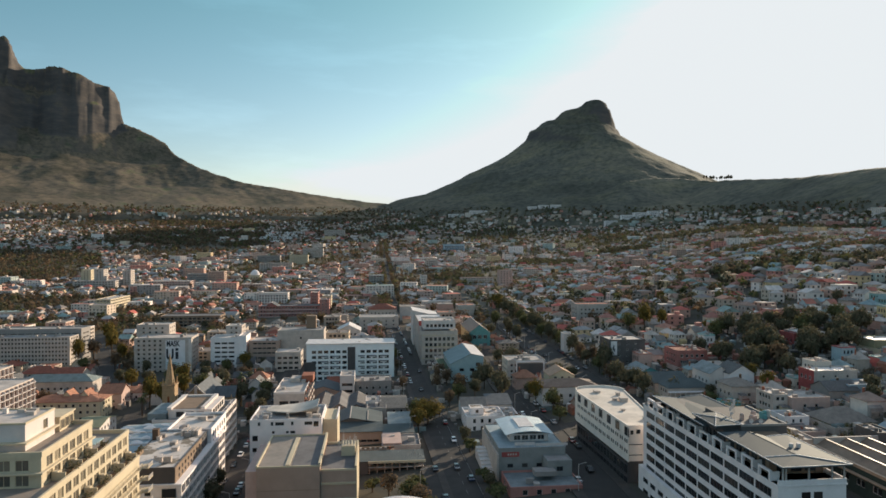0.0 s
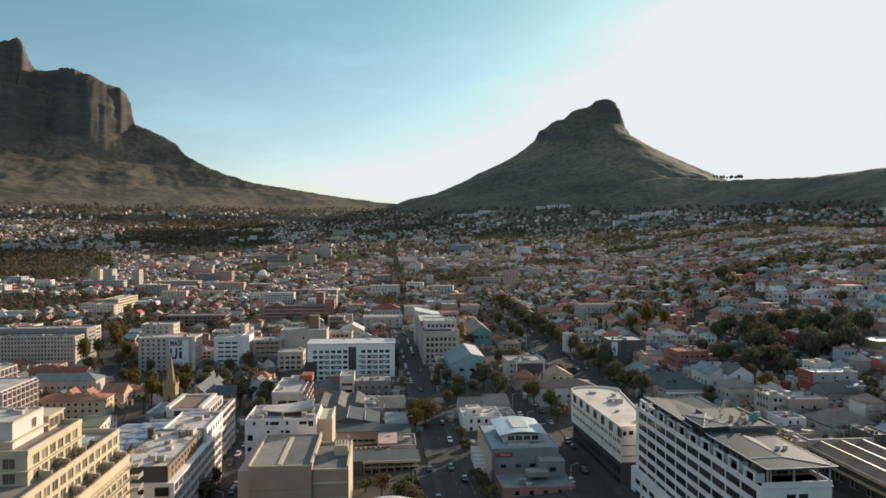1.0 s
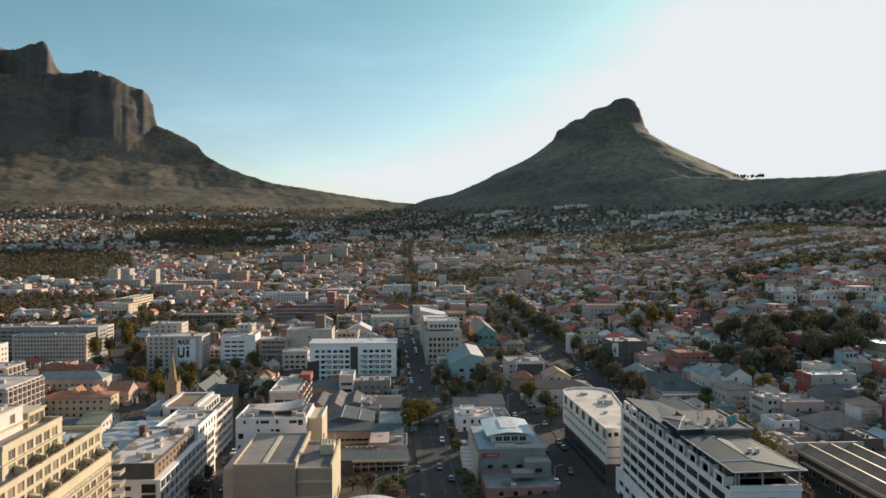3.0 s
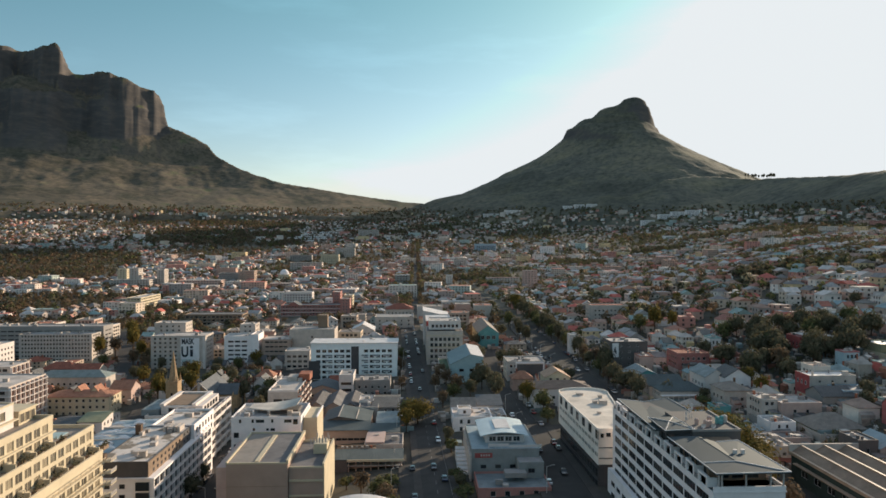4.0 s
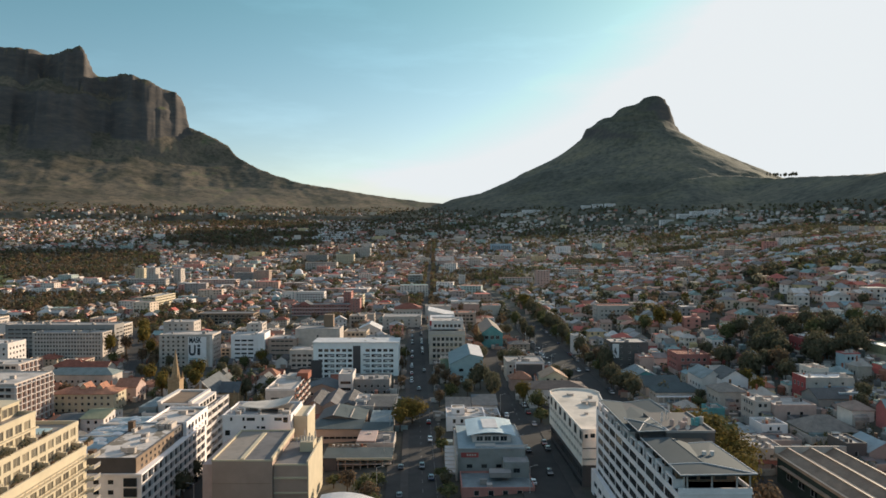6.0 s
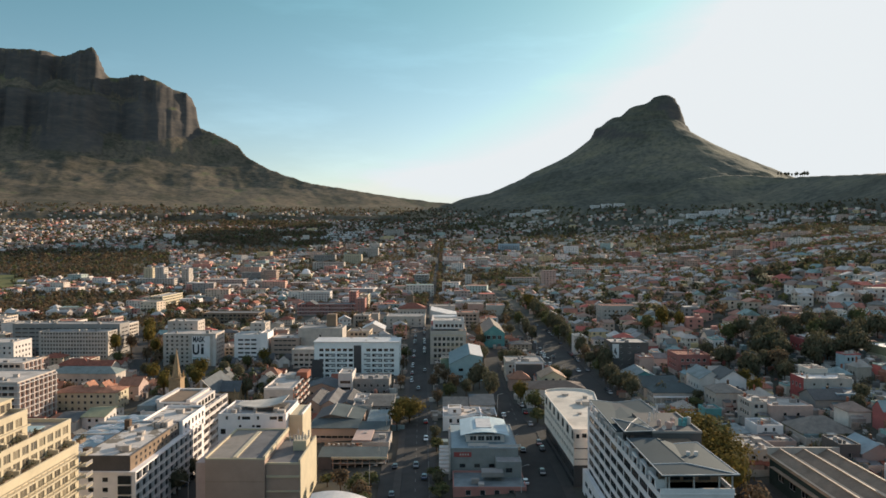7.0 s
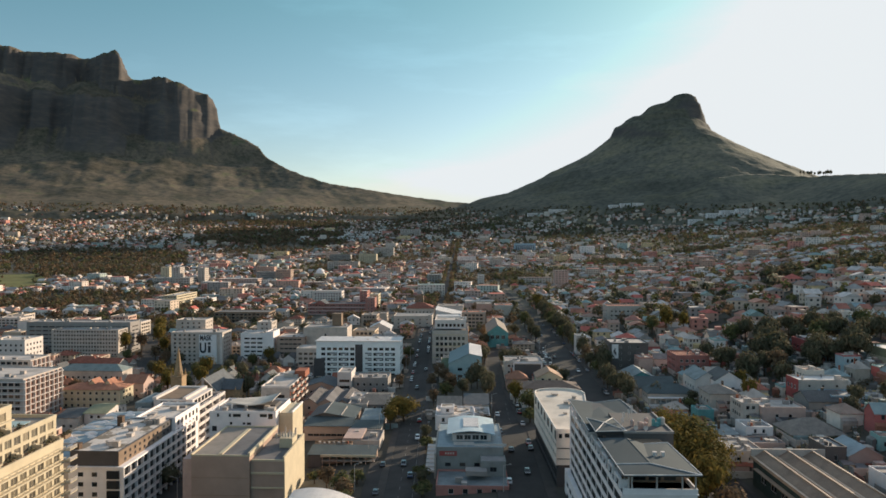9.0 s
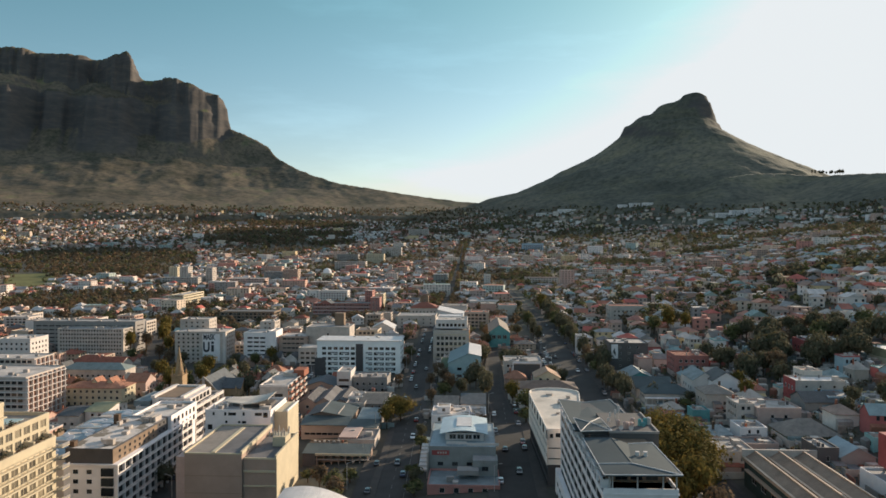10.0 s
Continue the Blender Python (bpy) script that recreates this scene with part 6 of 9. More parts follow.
warehouse()
arcade_shop()
th = simple("house", "white parapeted house with a dark felt roof", B, 2.2, 15.9, 239.4, 253.4, 2.8, M_WHITE2, M_FLATD, wins="fl", pitch=4.2, w=1.1, h=1.4, units=2, rail_rise=0.5)
g = Geo()
g.box(-6.6, 0.2, -6.7, 6.7, 5.0, 5.5)
part("pale_roof", g, M_PINKP, th, "pale pink coated roof half")
simple("house", "low house with a teal sheet lean-to roof", B, 2.9, 14.3, 254.6, 264.8, 3.2, M_WHITE2, M_TEALROOF, roof="shed", rise=0.6, high="b", wins="f", pitch=4, w=1.2)
simple("house", "low house with a teal sheet lean-to roof", B, 5.0, 14.0, 265.6, 279, 3.7, M_GREY, M_METALB, roof="shed", rise=1.2, high="b", wins="f")
simple("house", "white house with a small dark opening", B, -3.6, 4.6, 285.2, 294, 4.8, M_WHITE2, M_FLATD, wins="f", joined=True, units=1)

# between the middle streets
flat("apartment_house", "white corner house with a roof terrace", 35.3, 50.5, 261, 276.5, 6.4, M_BRIGHT, M_STAINED, pitch=3.0, w=1.1, h=1.6, sill=0.6, floor_h=2.9, joined=False, units=5, style="dark")
th = thing("roof_terrace_room", 40, 268, 6.6, "small white terrace room with a railing", "roof room")
block(th, -2.6, 2.6, -3, 3, 0, 2.4, M_BRIGHT, "fl", floor_h=3, pitch=2.2, w=1.2, h=1.3, sill=0.7, style="dark")
flat_roof(th, -2.6, 2.6, -3, 3, 2.4, M_STAINED, M_BRIGHT, rise=0.25)
g = Geo()
for k in range(9):
    g.box(-4.4 + 1.2 * k, -4.34 + 1.2 * k, -6.2, -6.14, -0.1, 1.0)
g.box(-4.4, 5.3, -6.2, -6.12, 0.95, 1.05)
part("railing", g, M_RAIL, th)
simple("house", "white house with a dark lean-to roof", B, 46.6, 57, 279.5, 290, 6.8, M_WHITE2, M_SLATE, roof="shed", rise=2.2, high="b", wins="f")
flat("house", "low white house behind a parapet", 50.8, 57, 264, 279, 5.4, M_BRIGHT, M_STAINGREY, wins="fl", units=3)
simple("house", "cream gabled roof house", B, 35.5, 45.5, 277, 288, 6.8, M_WHITE, M_TILEB, roof="gable", rise=2.8, along="x", wins="f", joined=True)
th = thing("office_building", 46.5, 364, 0, "pale teal office building with a lopsided pitched roof", B)
block(th, -8, 9, -18, 18, 0, 11.8, M_TEAL, "fl", floor_h=3.6, pitch=5.4, w=2.4, h=1.5, style="dark", joined=True)
g = Geo()
for y in (-18, 18):
    g.face([(-8, y, 11.8), (9, y, 11.8), (9, y, 15.6), (2.6, y, 16.9)])
g.face([(9, -18, 11.8), (9, 18, 11.8), (9, 18, 15.6), (9, -18, 15.6)])
part("gable", g, M_TEAL, th)
# white right slope beside a teal left one: sunlight put into the roof colour
for x0, z0, x1, z1, m in ((-8.4, 11.7, 2.6, 17.0, M_TEALSLOPE), (2.6, 17.0, 9.4, 15.6, M_METALW)):
    g = Geo()
    pts = [(x0, -18.4, z0), (x1, -18.4, z1), (x1, 18.4, z1), (x0, 18.4, z0)]
    g.solid(pts + [(p, q, r + 0.22) for p, q, r in pts], [(3, 2, 1, 0), (4, 5, 6, 7), (0, 1, 5, 4), (1, 2, 6, 5), (2, 3, 7, 6), (3, 0, 4, 7)])
    part("roof_slope", g, m, th)
for x, y, z, w, h in ((6.2, -18.1, 10.6, 2.2, 1.9), (4.4, -18.1, 6.2, 2.6, 2.2)):
    part("window", pane_mesh(w, h, "dark"), None, th, at=pose(x, y, z))
block(th, -13.2, -8.1, -17, 17, 0, 8.6, M_WHITE2, "fl", floor_h=3.4, pitch=3.4, w=1.6, h=1.6, style="dark", name="side_wing", joined=True)
flat_roof(th, -13.2, -8.1, -17, 17, 8.6, M_GREENR, M_WHITE2, rise=0.5)
th = flat("office_building", "grey office building with a dark front panel", 67.4, 86.8, 341, 357, 13.6, M_WHITE2, M_STAINGREY, pitch=2.2, w=1.3, h=1.4, units=7, joined=False, skip=lambda k, q: k == "f" and q[0] > 4)
g = Geo()
g.box(-5.0, 8.6, -8.3, -8.02, 1.5, 8.6)
part("front_panel", g, M_GREYD, th, "dark front panel")
g = Geo()
g.box(-5.5, -5.0, -8.7, -8.02, 0.5, 9.2)
g.box(8.6, 9.1, -8.7, -8.02, 0.5, 9.2)
g.box(-5.5, 9.1, -8.7, -8.02, 9.2, 9.9)
part("white_frame", g, M_BRIGHT, th, "white frame round the panel")
simple("house", "large hipped house with a brown tiled roof", B, 71.6, 96.5, 286, 300, 12.3, M_WHITE, M_BROWNROOF, roof="hip", rise=2.3, wins="f", joined=True, pitch=4)
simple("house", "cream gabled house with a tan roof", B, 80, 91.5, 305, 317, 13.2, M_CREAM, M_TAN, roof="gable", rise=3.0, along="y", wins="f", joined=True)
th = flat("office_building", "cream corner building with rows of large windows", 27.2, 48.8, 400, 424, 21.3, M_WHITE2, M_FLAT, floor_h=3.4, pitch=2.6, w=1.7, h=2.0, units=2, style="dark", wins="flr", joined=False)
block(th, -9.4, 9.6, -9.5, 10, 21.0, 25.6, M_WHITE, "f", floor_h=4.4, pitch=2.4, w=1.6, h=1.8, sill=1.2, style="dark", name="setback_floor")
flat_roof(th, -9.4, 9.6, -9.5, 10, 25.6, M_STAINED, M_WHITE, units=3, seed=9)
# wall painting whose orange also carries the glow of the low sun
g = Geo()
g.box(10.82, 10.98, -11.6, -1.5, 3.0, 19.5)
mural = part("painted_panel", g, M_ORANGE, th, "orange and yellow painted side wall with sun glow in its colour")
for y, z, w, h in ((-8.6, 12.0, 3.4, 5.6), (-4.4, 7.5, 3.0, 4.6)):
    g = Geo()
    g.box(10.99, 11.06, y - w / 2, y + w / 2, z, z + h)
    part("painted_patch", g, M_YELLOW, mural)
for z in (4.0, 10.8, 17.6):
    g = Geo()
    g.box(-10.9, 11.0, -12.3, -12.02, z, z + 0.35)
    part("string_course", g, M_CREAM, th)
th = flat("office_building", "red fronted white building with stepped roofs", 27.2, 44, 428, 470, 23.6, M_WHITE2, M_METALW, floor_h=3.6, pitch=5, w=1.2, h=1.4, units=2, wins="l")
g = Geo()
g.box(-8.3, 8.3, -21.3, -21.04, 14.5, 22.8)
part("front_panel", g, M_RED, th, "red painted front wall")
flat("apartment_house", "white stepped roof building", 34.5, 49, 425, 427.5, 22.4, M_WHITE2, M_FLATW, wins="f", units=0)
simple("office_building", "white building with an upswept roof", B, 26, 44, 472, 500, 22.5, M_WHITE, M_METALW, roof="shed", rise=4, high="l", wins="f", joined=True)
th = simple("shop_building", "long yellow walled building with a turquoise gable front", B, 61.6, 75.0, 441, 486, 15.0, M_ORANGEP, M_TILEB, roof="gable", rise=4.8, along="y", wins="l", joined=True, pitch=4, w=1.8, zg=3)
g = Geo()
g.face([(-6.9, -22.85, 0.2), (6.9, -22.85, 0.2), (6.9, -22.85, 11.9), (0, -22.85, 16.7), (-6.9, -22.85, 11.9)])
g.face([(-6.9, -22.6, 0.2), (-6.9, -22.6, 11.9), (0, -22.6, 16.7), (6.9, -22.6, 11.9), (6.9, -22.6, 0.2)])
part("front_panel", g, M_AQUA, th, "turquoise front panel")
for x in (-3.6, 0, 3.6):
    part("window", pane_mesh(2.4, 2.4), None, th, at=pose(x, -22.95, 7.8))

# towards the left
flat("apartment_block", "narrow white apartment tower with window bands", -106, -88.5, 450, 466, 11.9, M_BRIGHT, M_FLATW, floor_h=2.9, pitch=4.4, w=3.6, h=1.2, style="dark", zg=-13, units=2)
flat("apartment_block", "white stair tower of flats", -88.4, -83.5, 450, 466, 13.0, M_BRIGHT, M_FLATW, wins="", zg=-13, units=0)
flat("apartment_block", "tall white block with plant rooms", -100, -89.5, 467, 480, 17.6, M_WHITE2, M_FLATW, zg=-13, units=1)
flat("office_building", "brown concrete office block", -82, -62.5, 452, 472, 9.2, M_BEIGE, M_FLATW, pitch=3, w=2.6, h=1.0, style="dark", zg=-12, units=4)
th = flat("office_building", "white blank walled building with four small windows", -64.5, -34.2, 457, 476, 15.2, M_WHITE2, M_FLAT, wins="f", pitch=8.5, w=1.5, h=1.8, floor_h=4.2, zg=-8, units=2, skip=lambda k, q: q[2] < 14 or not (6 < q[0] < 20))
g = Geo()
g.box(2.5, 9, 2, 8, 23, 32)
part("lift_house", g, M_BROWN, th, "tan lift house")
flat("apartment_house", "small grey balconied house", -61.5, -46, 425, 440, 6.0, M_WHITE2, M_FLATW, pitch=3.4, w=2.4, style="dark", zg=-8)
th = flat("hotel", "pink hotel with white window bands", -116, -56, 690, 712, 9.0, M_ROSE, M_METAL, floor_h=3.6, pitch=3.0, w=1.9, h=1.7, zg=-12, units=0)
gable_roof(th, -24, -10, -12, 4, 20.9, 4.0, M_METAL, M_ROSE, "y")
for z in (3.2, 6.8, 10.4, 14.0, 17.6):
    g = Geo()
    g.box(-30.1, 30.1, -11.3, -11.02, z, z + 0.5)
    part("window_band", g, M_WHITE, th)
flat("hotel", "pink corner pavilion of a hotel", -55.6, -46, 686, 700, 15.5, M_PINK, M_FLAT, zg=-12, units=1)
flat("apartment_block", "white apartment block with blue-framed windows", -135, -101.2, 800, 816, 13.6, M_WHITE, M_FLATW, floor_h=3, pitch=3.2, w=1.6, h=1.7, style="dark", zg=-6)
simple("house", "white gabled house with small windows", B, -29, -11.4, 520, 540, 6.6, M_WHITE, M_METALW, roof="gable", rise=4.4, along="y", wins="f", joined=True, zg=-4)
flat("shop_building", "wide low pale building", -13.3, 19.0, 560, 584, 11.6, M_WHITE2, M_FLAT, zg=-2, pitch=6)
simple("house", "wide house with a red hipped roof", B, -6, 18.6, 600, 620, 14.5, M_WHITE2, M_TILE, roof="hip", rise=4.5, wins="f", joined=True, zg=0)
flat("office_building", "long grey office building with rows of small windows", -250, -201.2, 470, 484, 11.0, M_WHITE2, M_FLAT, floor_h=2.7, pitch=2.1, w=1.2, h=1.3, style="dark", zg=-13, units=8)
flat("office_building", "long grey office building with stepped upper floors", -278, -200, 485, 500, 14.6, M_GREY, M_FLAT, floor_h=2.9, pitch=5, w=4.2, h=0.9, style="dark", zg=-13, units=10)
for x0, x1, y0, dy, zr in ((-190, -157.4, 300, 30, 11.4), (-214, -178.8, 338, 17, 13.2)):
    th = flat("apartment_block", "white apartment block gridded with brown balconies", x0, x1, y0, y0 + dy, zr, M_WHITE2, M_FLATW, floor_h=2.8, pitch=3.0, w=2.3, h=1.5, style="dark", zg=-12, units=5, joined=False)
    hw, h, q = (x1 - x0) / 2, zr + 12, dy / 2
    for z in np.arange(2.6, h - 1, 2.8):
        g = Geo()
        g.box(-hw, hw + 1.2, -q - 0.8, -q, z, z + 0.25)
        g.box(hw, hw + 1.2, -q, q, z, z + 0.25)
        part("balcony_band", g, M_WHITE, th)
    for y in np.arange(-q, q + 0.1, 3.6):
        g = Geo()
        g.box(hw, hw + 1.2, y - 0.15, y + 0.15, 0, h)
        part("fin", g, M_WHITE, th)
    g = Geo()
    g.box(hw + 0.02, hw + 0.12, -q + 0.1, q - 0.1, 0, h - 0.2)
    part("side_wall", g, M_SIDEBROWN, th, "red-brown side wall")
flat("apartment_block", "white tower top of flats", -244, -223, 400, 418, 14.2, M_WHITE, M_FLATW, zg=-12, units=4)
simple("school_hall", "long hall with a pale green sheet roof", B, -186, -148, 372, 384, 1.6, M_WHITE2, M_HALLROOF, roof="hip", rise=3.0, wins="f", joined=True, zg=-10)
simple("house", "cream house with a dark red tiled roof", B, -202, -182, 408, 420, -0.6, M_WHITE2, M_TILE, roof="hip", rise=3.4, wins="f", joined=True, zg=-11, pitch=2.4, h=2.6)
simple("house", "cream house with a dark red tiled roof", B, -181, -166, 402, 414, -0.6, M_WHITE2, M_TILE, roof="gable", rise=3.2, along="x", wins="f", joined=True, zg=-11, pitch=2.4, h=2.4)
th = simple("house", "long cream house with an orange tiled roof", B, -160, -129, 333, 347, -0.2, M_CREAM, M_TILEO, roof="hip", rise=2.2, wins="fr", joined=True, zg=-10)
for x in (-4.5, 3.5):
    gable_roof(th, x, x + 5.5, -2, 5, 10.4, 3.4, M_TILEO, M_CREAM, "y")
simple("house", "pink and white gabled house", B, -138, -127, 354, 366, -1.4, M_PINKP, M_TILEO, roof="gable", rise=3.6, along="x", wins="fr", joined=True, zg=-10)
simple("shop_building", "white parapeted shop with a green panel roof", B, -122, -112, 288, 306, -0.6, M_WHITE, M_LIME, roof="gable", rise=1.8, along="x", wins="fr", joined=True, zg=-10)
simple("shop_building", "white parapeted shop with a grey roof", B, -132, -122.4, 284, 302, -1.6, M_WHITE2, M_METAL, roof="gable", rise=1.8, along="x", wins="f", joined=True, zg=-10)
simple("shop_building", "small orange plastered corner shop", B, -110, -103, 262, 272, -4.0, M_ORANGE, M_FLAT, wins="fr", joined=True, zg=-10)
for i in range(5):
    simple("shop_building", "low shop house with a red-brown roof", B, -101, -90, 252 - i * 12.6, 263.5 - i * 12.6, -3.4, M_WHITE2 if i % 2 else M_BRICK, M_TILE if i % 2 == 0 else M_TILEG, roof="gable", rise=2.0, along="x", wins="fr", joined=True, zg=-9.5)
for x0, x1, y0, zr, w in ((-412, -399, 1000, 33, M_CREAM), (-389, -376, 985, 34, M_WHITE2), (-356, -345, 1000, 32, M_WHITE2), (164, 182, 890, 34.4, M_PINKP)):
    flat("apartment_tower", "pale apartment tower among houses", x0, x1, y0, y0 + 16, zr, w, M_FLAT, floor_h=3, pitch=4, w=1.8, units=2)

# larger buildings that stand out among the far houses
for kind, label, x0, x1, y0, y1, zr, w, deck, kw in (
    ("apartment_block", "long cream apartment block with a sunlit side", -293, -277.5, 745, 802, 12.4, M_CREAM, M_FLATW, dict(pitch=3.4, w=2.6, h=1.4, floor_h=3.0, units=6)),
    ("market_hall", "long low hall with a dark flat roof", -196, -142, 640, 662, 5.5, M_BROWN, M_FLATD, dict(pitch=4, w=3.2, h=2.2, units=0)),
    ("school_building", "broad pale building with a wide low roof", -413, -357, 975, 1010, 18.6, M_WHITE2, M_FLATW, dict(pitch=4, w=2.6, units=3)),
    ("school_building", "broad pale building with a wide low roof", -314, -256, 973, 1000, 17.6, M_PINKP, M_FLATW, dict(pitch=4, w=2.6, units=3)),
    ("apartment_block", "grey apartment block with rows of windows", -276, -246, 1030, 1046, 25.0, M_GREY, M_FLAT, dict(pitch=3, w=1.9, h=1.5, units=2)),
    ("apartment_block", "pale brown apartment block with rows of windows", -245, -221.5, 1026, 1044, 28.6, M_BEIGE, M_FLAT, dict(pitch=3, w=1.9, h=1.5, units=2)),
    ("school_building", "long pale grey school building", -197.5, -142.5, 1186, 1204, 35.2, M_WHITE2, M_FLAT, dict(pitch=4.2, w=2.6, units=2)),
    ("school_building", "long pale grey school building", -234, -190, 1383, 1400, 43.4, M_GREY, M_FLATW, dict(pitch=4.2, w=2.6, units=2)),
    ("apartment_block", "pale yellowish apartment block", -165, -130, 1333, 1350, 45.6, M_CREAM, M_FLATW, dict(pitch=4.2, w=2.2, units=2)),
    ("apartment_block", "pale apartment block among trees", -157, -113, 1495, 1512, 56.0, M_WHITE2, M_FLATW, dict(pitch=4.2, w=2.2, units=2)),
    ("office_building", "pale blue office building with a white roof edge", 162, 212, 1605, 1626, 63.0, M_BLUE, M_BRIGHT, dict(pitch=5, w=4, h=1.8, units=1, rail_rise=2.2)),
    ("apartment_tower", "white apartment tower among houses", 303, 334, 1516, 1532, 59.6, M_BRIGHT, M_FLATW, dict(pitch=4, w=2, units=2)),
    ("school_building", "long white low building with a red-brown roof", 123, 171, 971, 986, 20.5, M_WHITE2, M_TILE, dict(pitch=4, w=2.2, units=0)),
    ("apartment_house", "narrow pink apartment house in the sun", -69, -60.8, 733, 752, 19.0, M_PINK, M_FLATW, dict(pitch=2.6, w=1.4, units=1)),
    ("apartment_house", "narrow cream apartment house in the sun", -55, -46, 714, 734, 17.0, M_CREAM, M_FLATW, dict(pitch=2.6, w=1.4, units=1)),
    ("hospital_wing", "long low hospital wing with a pale roof", -318, -228, 1900, 1916, 79.0, M_BRIGHT, M_FLATW, dict(pitch=6, w=4, units=0)),
    ("hospital_wing", "long low hospital wing with a pale roof", -323, -238, 1960, 1976, 84.0, M_BRIGHT, M_FLATW, dict(pitch=6, w=4, units=0)),
    ("hospital_wing", "long low hospital wing with a pale roof", -320, -230, 2030, 2046, 90.0, M_BRIGHT, M_FLATW, dict(pitch=6, w=4, units=0)),
    ("hospital_wing", "long low hospital wing with a pale roof", -325, -225, 2120, 2136, 98.0, M_BRIGHT, M_FLATW, dict(pitch=6, w=4, units=0)),
    ("apartment_block", "pale block of flats high on the slope", -150, -90, 2032, 2050, 104.0, M_WHITE2, M_FLATW, dict(pitch=5, w=3, units=2)),
    ("office_building", "low grey-green building with a flat roof", -9.5, 12.0, 983, 1002, 24.0, M_STEELP, M_METALW, dict(pitch=4, w=3, h=1.6, units=0)),
    ("apartment_house", "small white tower house among trees", 64.5, 74, 972, 984, 24.2, M_WHITE, M_FLATW, dict(pitch=3, w=1.6, units=1)),
    ("apartment_block", "pale pink block with a red roof", 33, 80, 1236, 1252, 35.8, M_PINKP, M_TILE, dict(pitch=4, w=2.2, units=0)),
    ("apartment_house", "square white apartment house", 90, 112, 1213, 1230, 38.6, M_WHITE2, M_FLATW, dict(pitch=4, w=2.2, units=1)),
    ("school_building", "long low building with an orange tiled roof", 195, 248, 1447, 1462, 43.0, M_CREAM, M_TILEO, dict(pitch=5, w=3, units=0)),
):
    flat(kind, label, x0, x1, y0, y1, zr, w, deck, **kw)
th = flat("chapel", "pale domed building among houses", -191, -174, 1049, 1066, 21.5, M_CREAM, M_FLATW, pitch=4, w=1.6, h=2.4, units=0)
g = Geo()
for i in range(5):
    a0, a1 = i * math.pi / 10, (i + 1) * math.pi / 10
    for k in range(14):
        b0, b1 = k * math.pi / 7, (k + 1) * math.pi / 7
        g.face([(7 * math.cos(a) * math.cos(b), 7 * math.cos(a) * math.sin(b), 9.5 + 8 * math.sin(a)) for a, b in ((a0, b0), (a0, b1), (a1, b1), (a1, b0))])
part("dome", g, M_BRIGHT, th, "white rounded dome", smooth=True)
th = flat("bell_tower", "brown stone bell tower with a rounded top", -4.6, 2.8, 704, 711.5, 16.4, M_BROWN, M_FLAT, pitch=3, w=1.2, h=2.2, floor_h=6, units=0)
g = Geo()
g.tube((0, 0, 14.6), (0, 0, 16.6), 3.3, 2.9, 12)
g.tube((0, 0, 16.6), (0, 0, 18.4), 2.9, 1.2, 12)
part("cupola", g, M_FLAT, th, "grey rounded cupola")

# the hillside quarter
th = flat("house", "white parapeted house with a deep red side wall", 170.4, 188.5, 248.4, 258, 24.1, M_WHITE2, M_METALW, wins="f", units=1, pitch=5, w=1.0, h=1.0)
g = Geo()
g.box(-9.2, -9.06, -4.8, 4.8, 0, 10)
side = part("side_wall", g, M_RED, th, "deep red painted side wall")
for y in (-2.6, 0, 2.6):
    part("window", pane_mesh(1.0, 1.6), None, th, at=pose(-9.25, y, 6.0, 0, 0, 270))
simple("house", "low house with a blue-grey sheet roof", B, 174, 186, 234, 244, 17.6, M_GREY, M_METALB, roof="gable", rise=2.4, along="x", wins="f", joined=True)
simple("house", "grey gabled house with a sheet roof", B, 168, 180, 236, 247, 19.6, M_GREY, M_METAL, roof="gable", rise=2.6, along="x", wins="f", joined=True)
simple("house", "lime house with a beige-grey hipped roof", B, 151, 168, 212, 225, 14.6, M_LIME, M_TILEB, roof="hip", rise=4.0, wins="fl", joined=True)
flat("house", "pale pink flat roofed house", 149.3, 164, 230, 243, 18.4, M_PINKP, M_FLATW, units=3, pitch=4.5, w=1.2, h=1.2)
flat("house", "white terraced house with an upper room", 143.4, 149.1, 232, 243, 19.2, M_WHITE2, M_FLATW, units=1, pitch=1.9, w=1.3, h=1.4)
flat("house", "white house with two dark windows", 138.6, 147.2, 217, 226, 15.2, M_BRIGHT, M_FLAT, wins="f", pitch=2.7, w=0.9, h=1.3, units=2, joined=False)
th = flat("garage", "white garage building over a dark sheet standing for the shaded vehicle opening", 123.4, 134.4, 194, 207, 14.4, M_WHITE2, M_FLAT, wins="f", pitch=3.4, w=1.3, h=1.1, units=5, base=3.4, sill=0.9, joined=False)
# near-black sheet on the closed wall, painting the shade inside the opening
g = Geo()
g.box(-4.6, 3.4, -6.75, -6.52, 0.6, 3.4)
part("vehicle_opening", g, M_INK, th, "dark sheet standing for the shaded vehicle opening")
g = Geo()
g.box(3.6, 4.2, -6.9, -6.55, 0.3, 4.4)
g.box(4.7, 5.3, -6.9, -6.55, 0.3, 4.4)
part("gate_pier", g, M_WHITE, th)
flat("house", "low flat roofed house with roof clutter", 128, 147, 208, 215.5, 12.6, M_PINKP, M_GREYROOF, wins="f", units=7, pitch=3)
simple("house", "low house with a blue-grey sheet roof", B, 124, 136, 216, 228, 12.4, M_GREY, M_METALB, roof="shed", rise=1.0, high="r", wins="f", joined=True)
flat("house", "dark rendered house with a flat grey roof", 147.6, 153.4, 185.6, 195, 18.4, M_GREYD, M_FLAT, wins="fl", units=1, pitch=2.2, w=1.0)
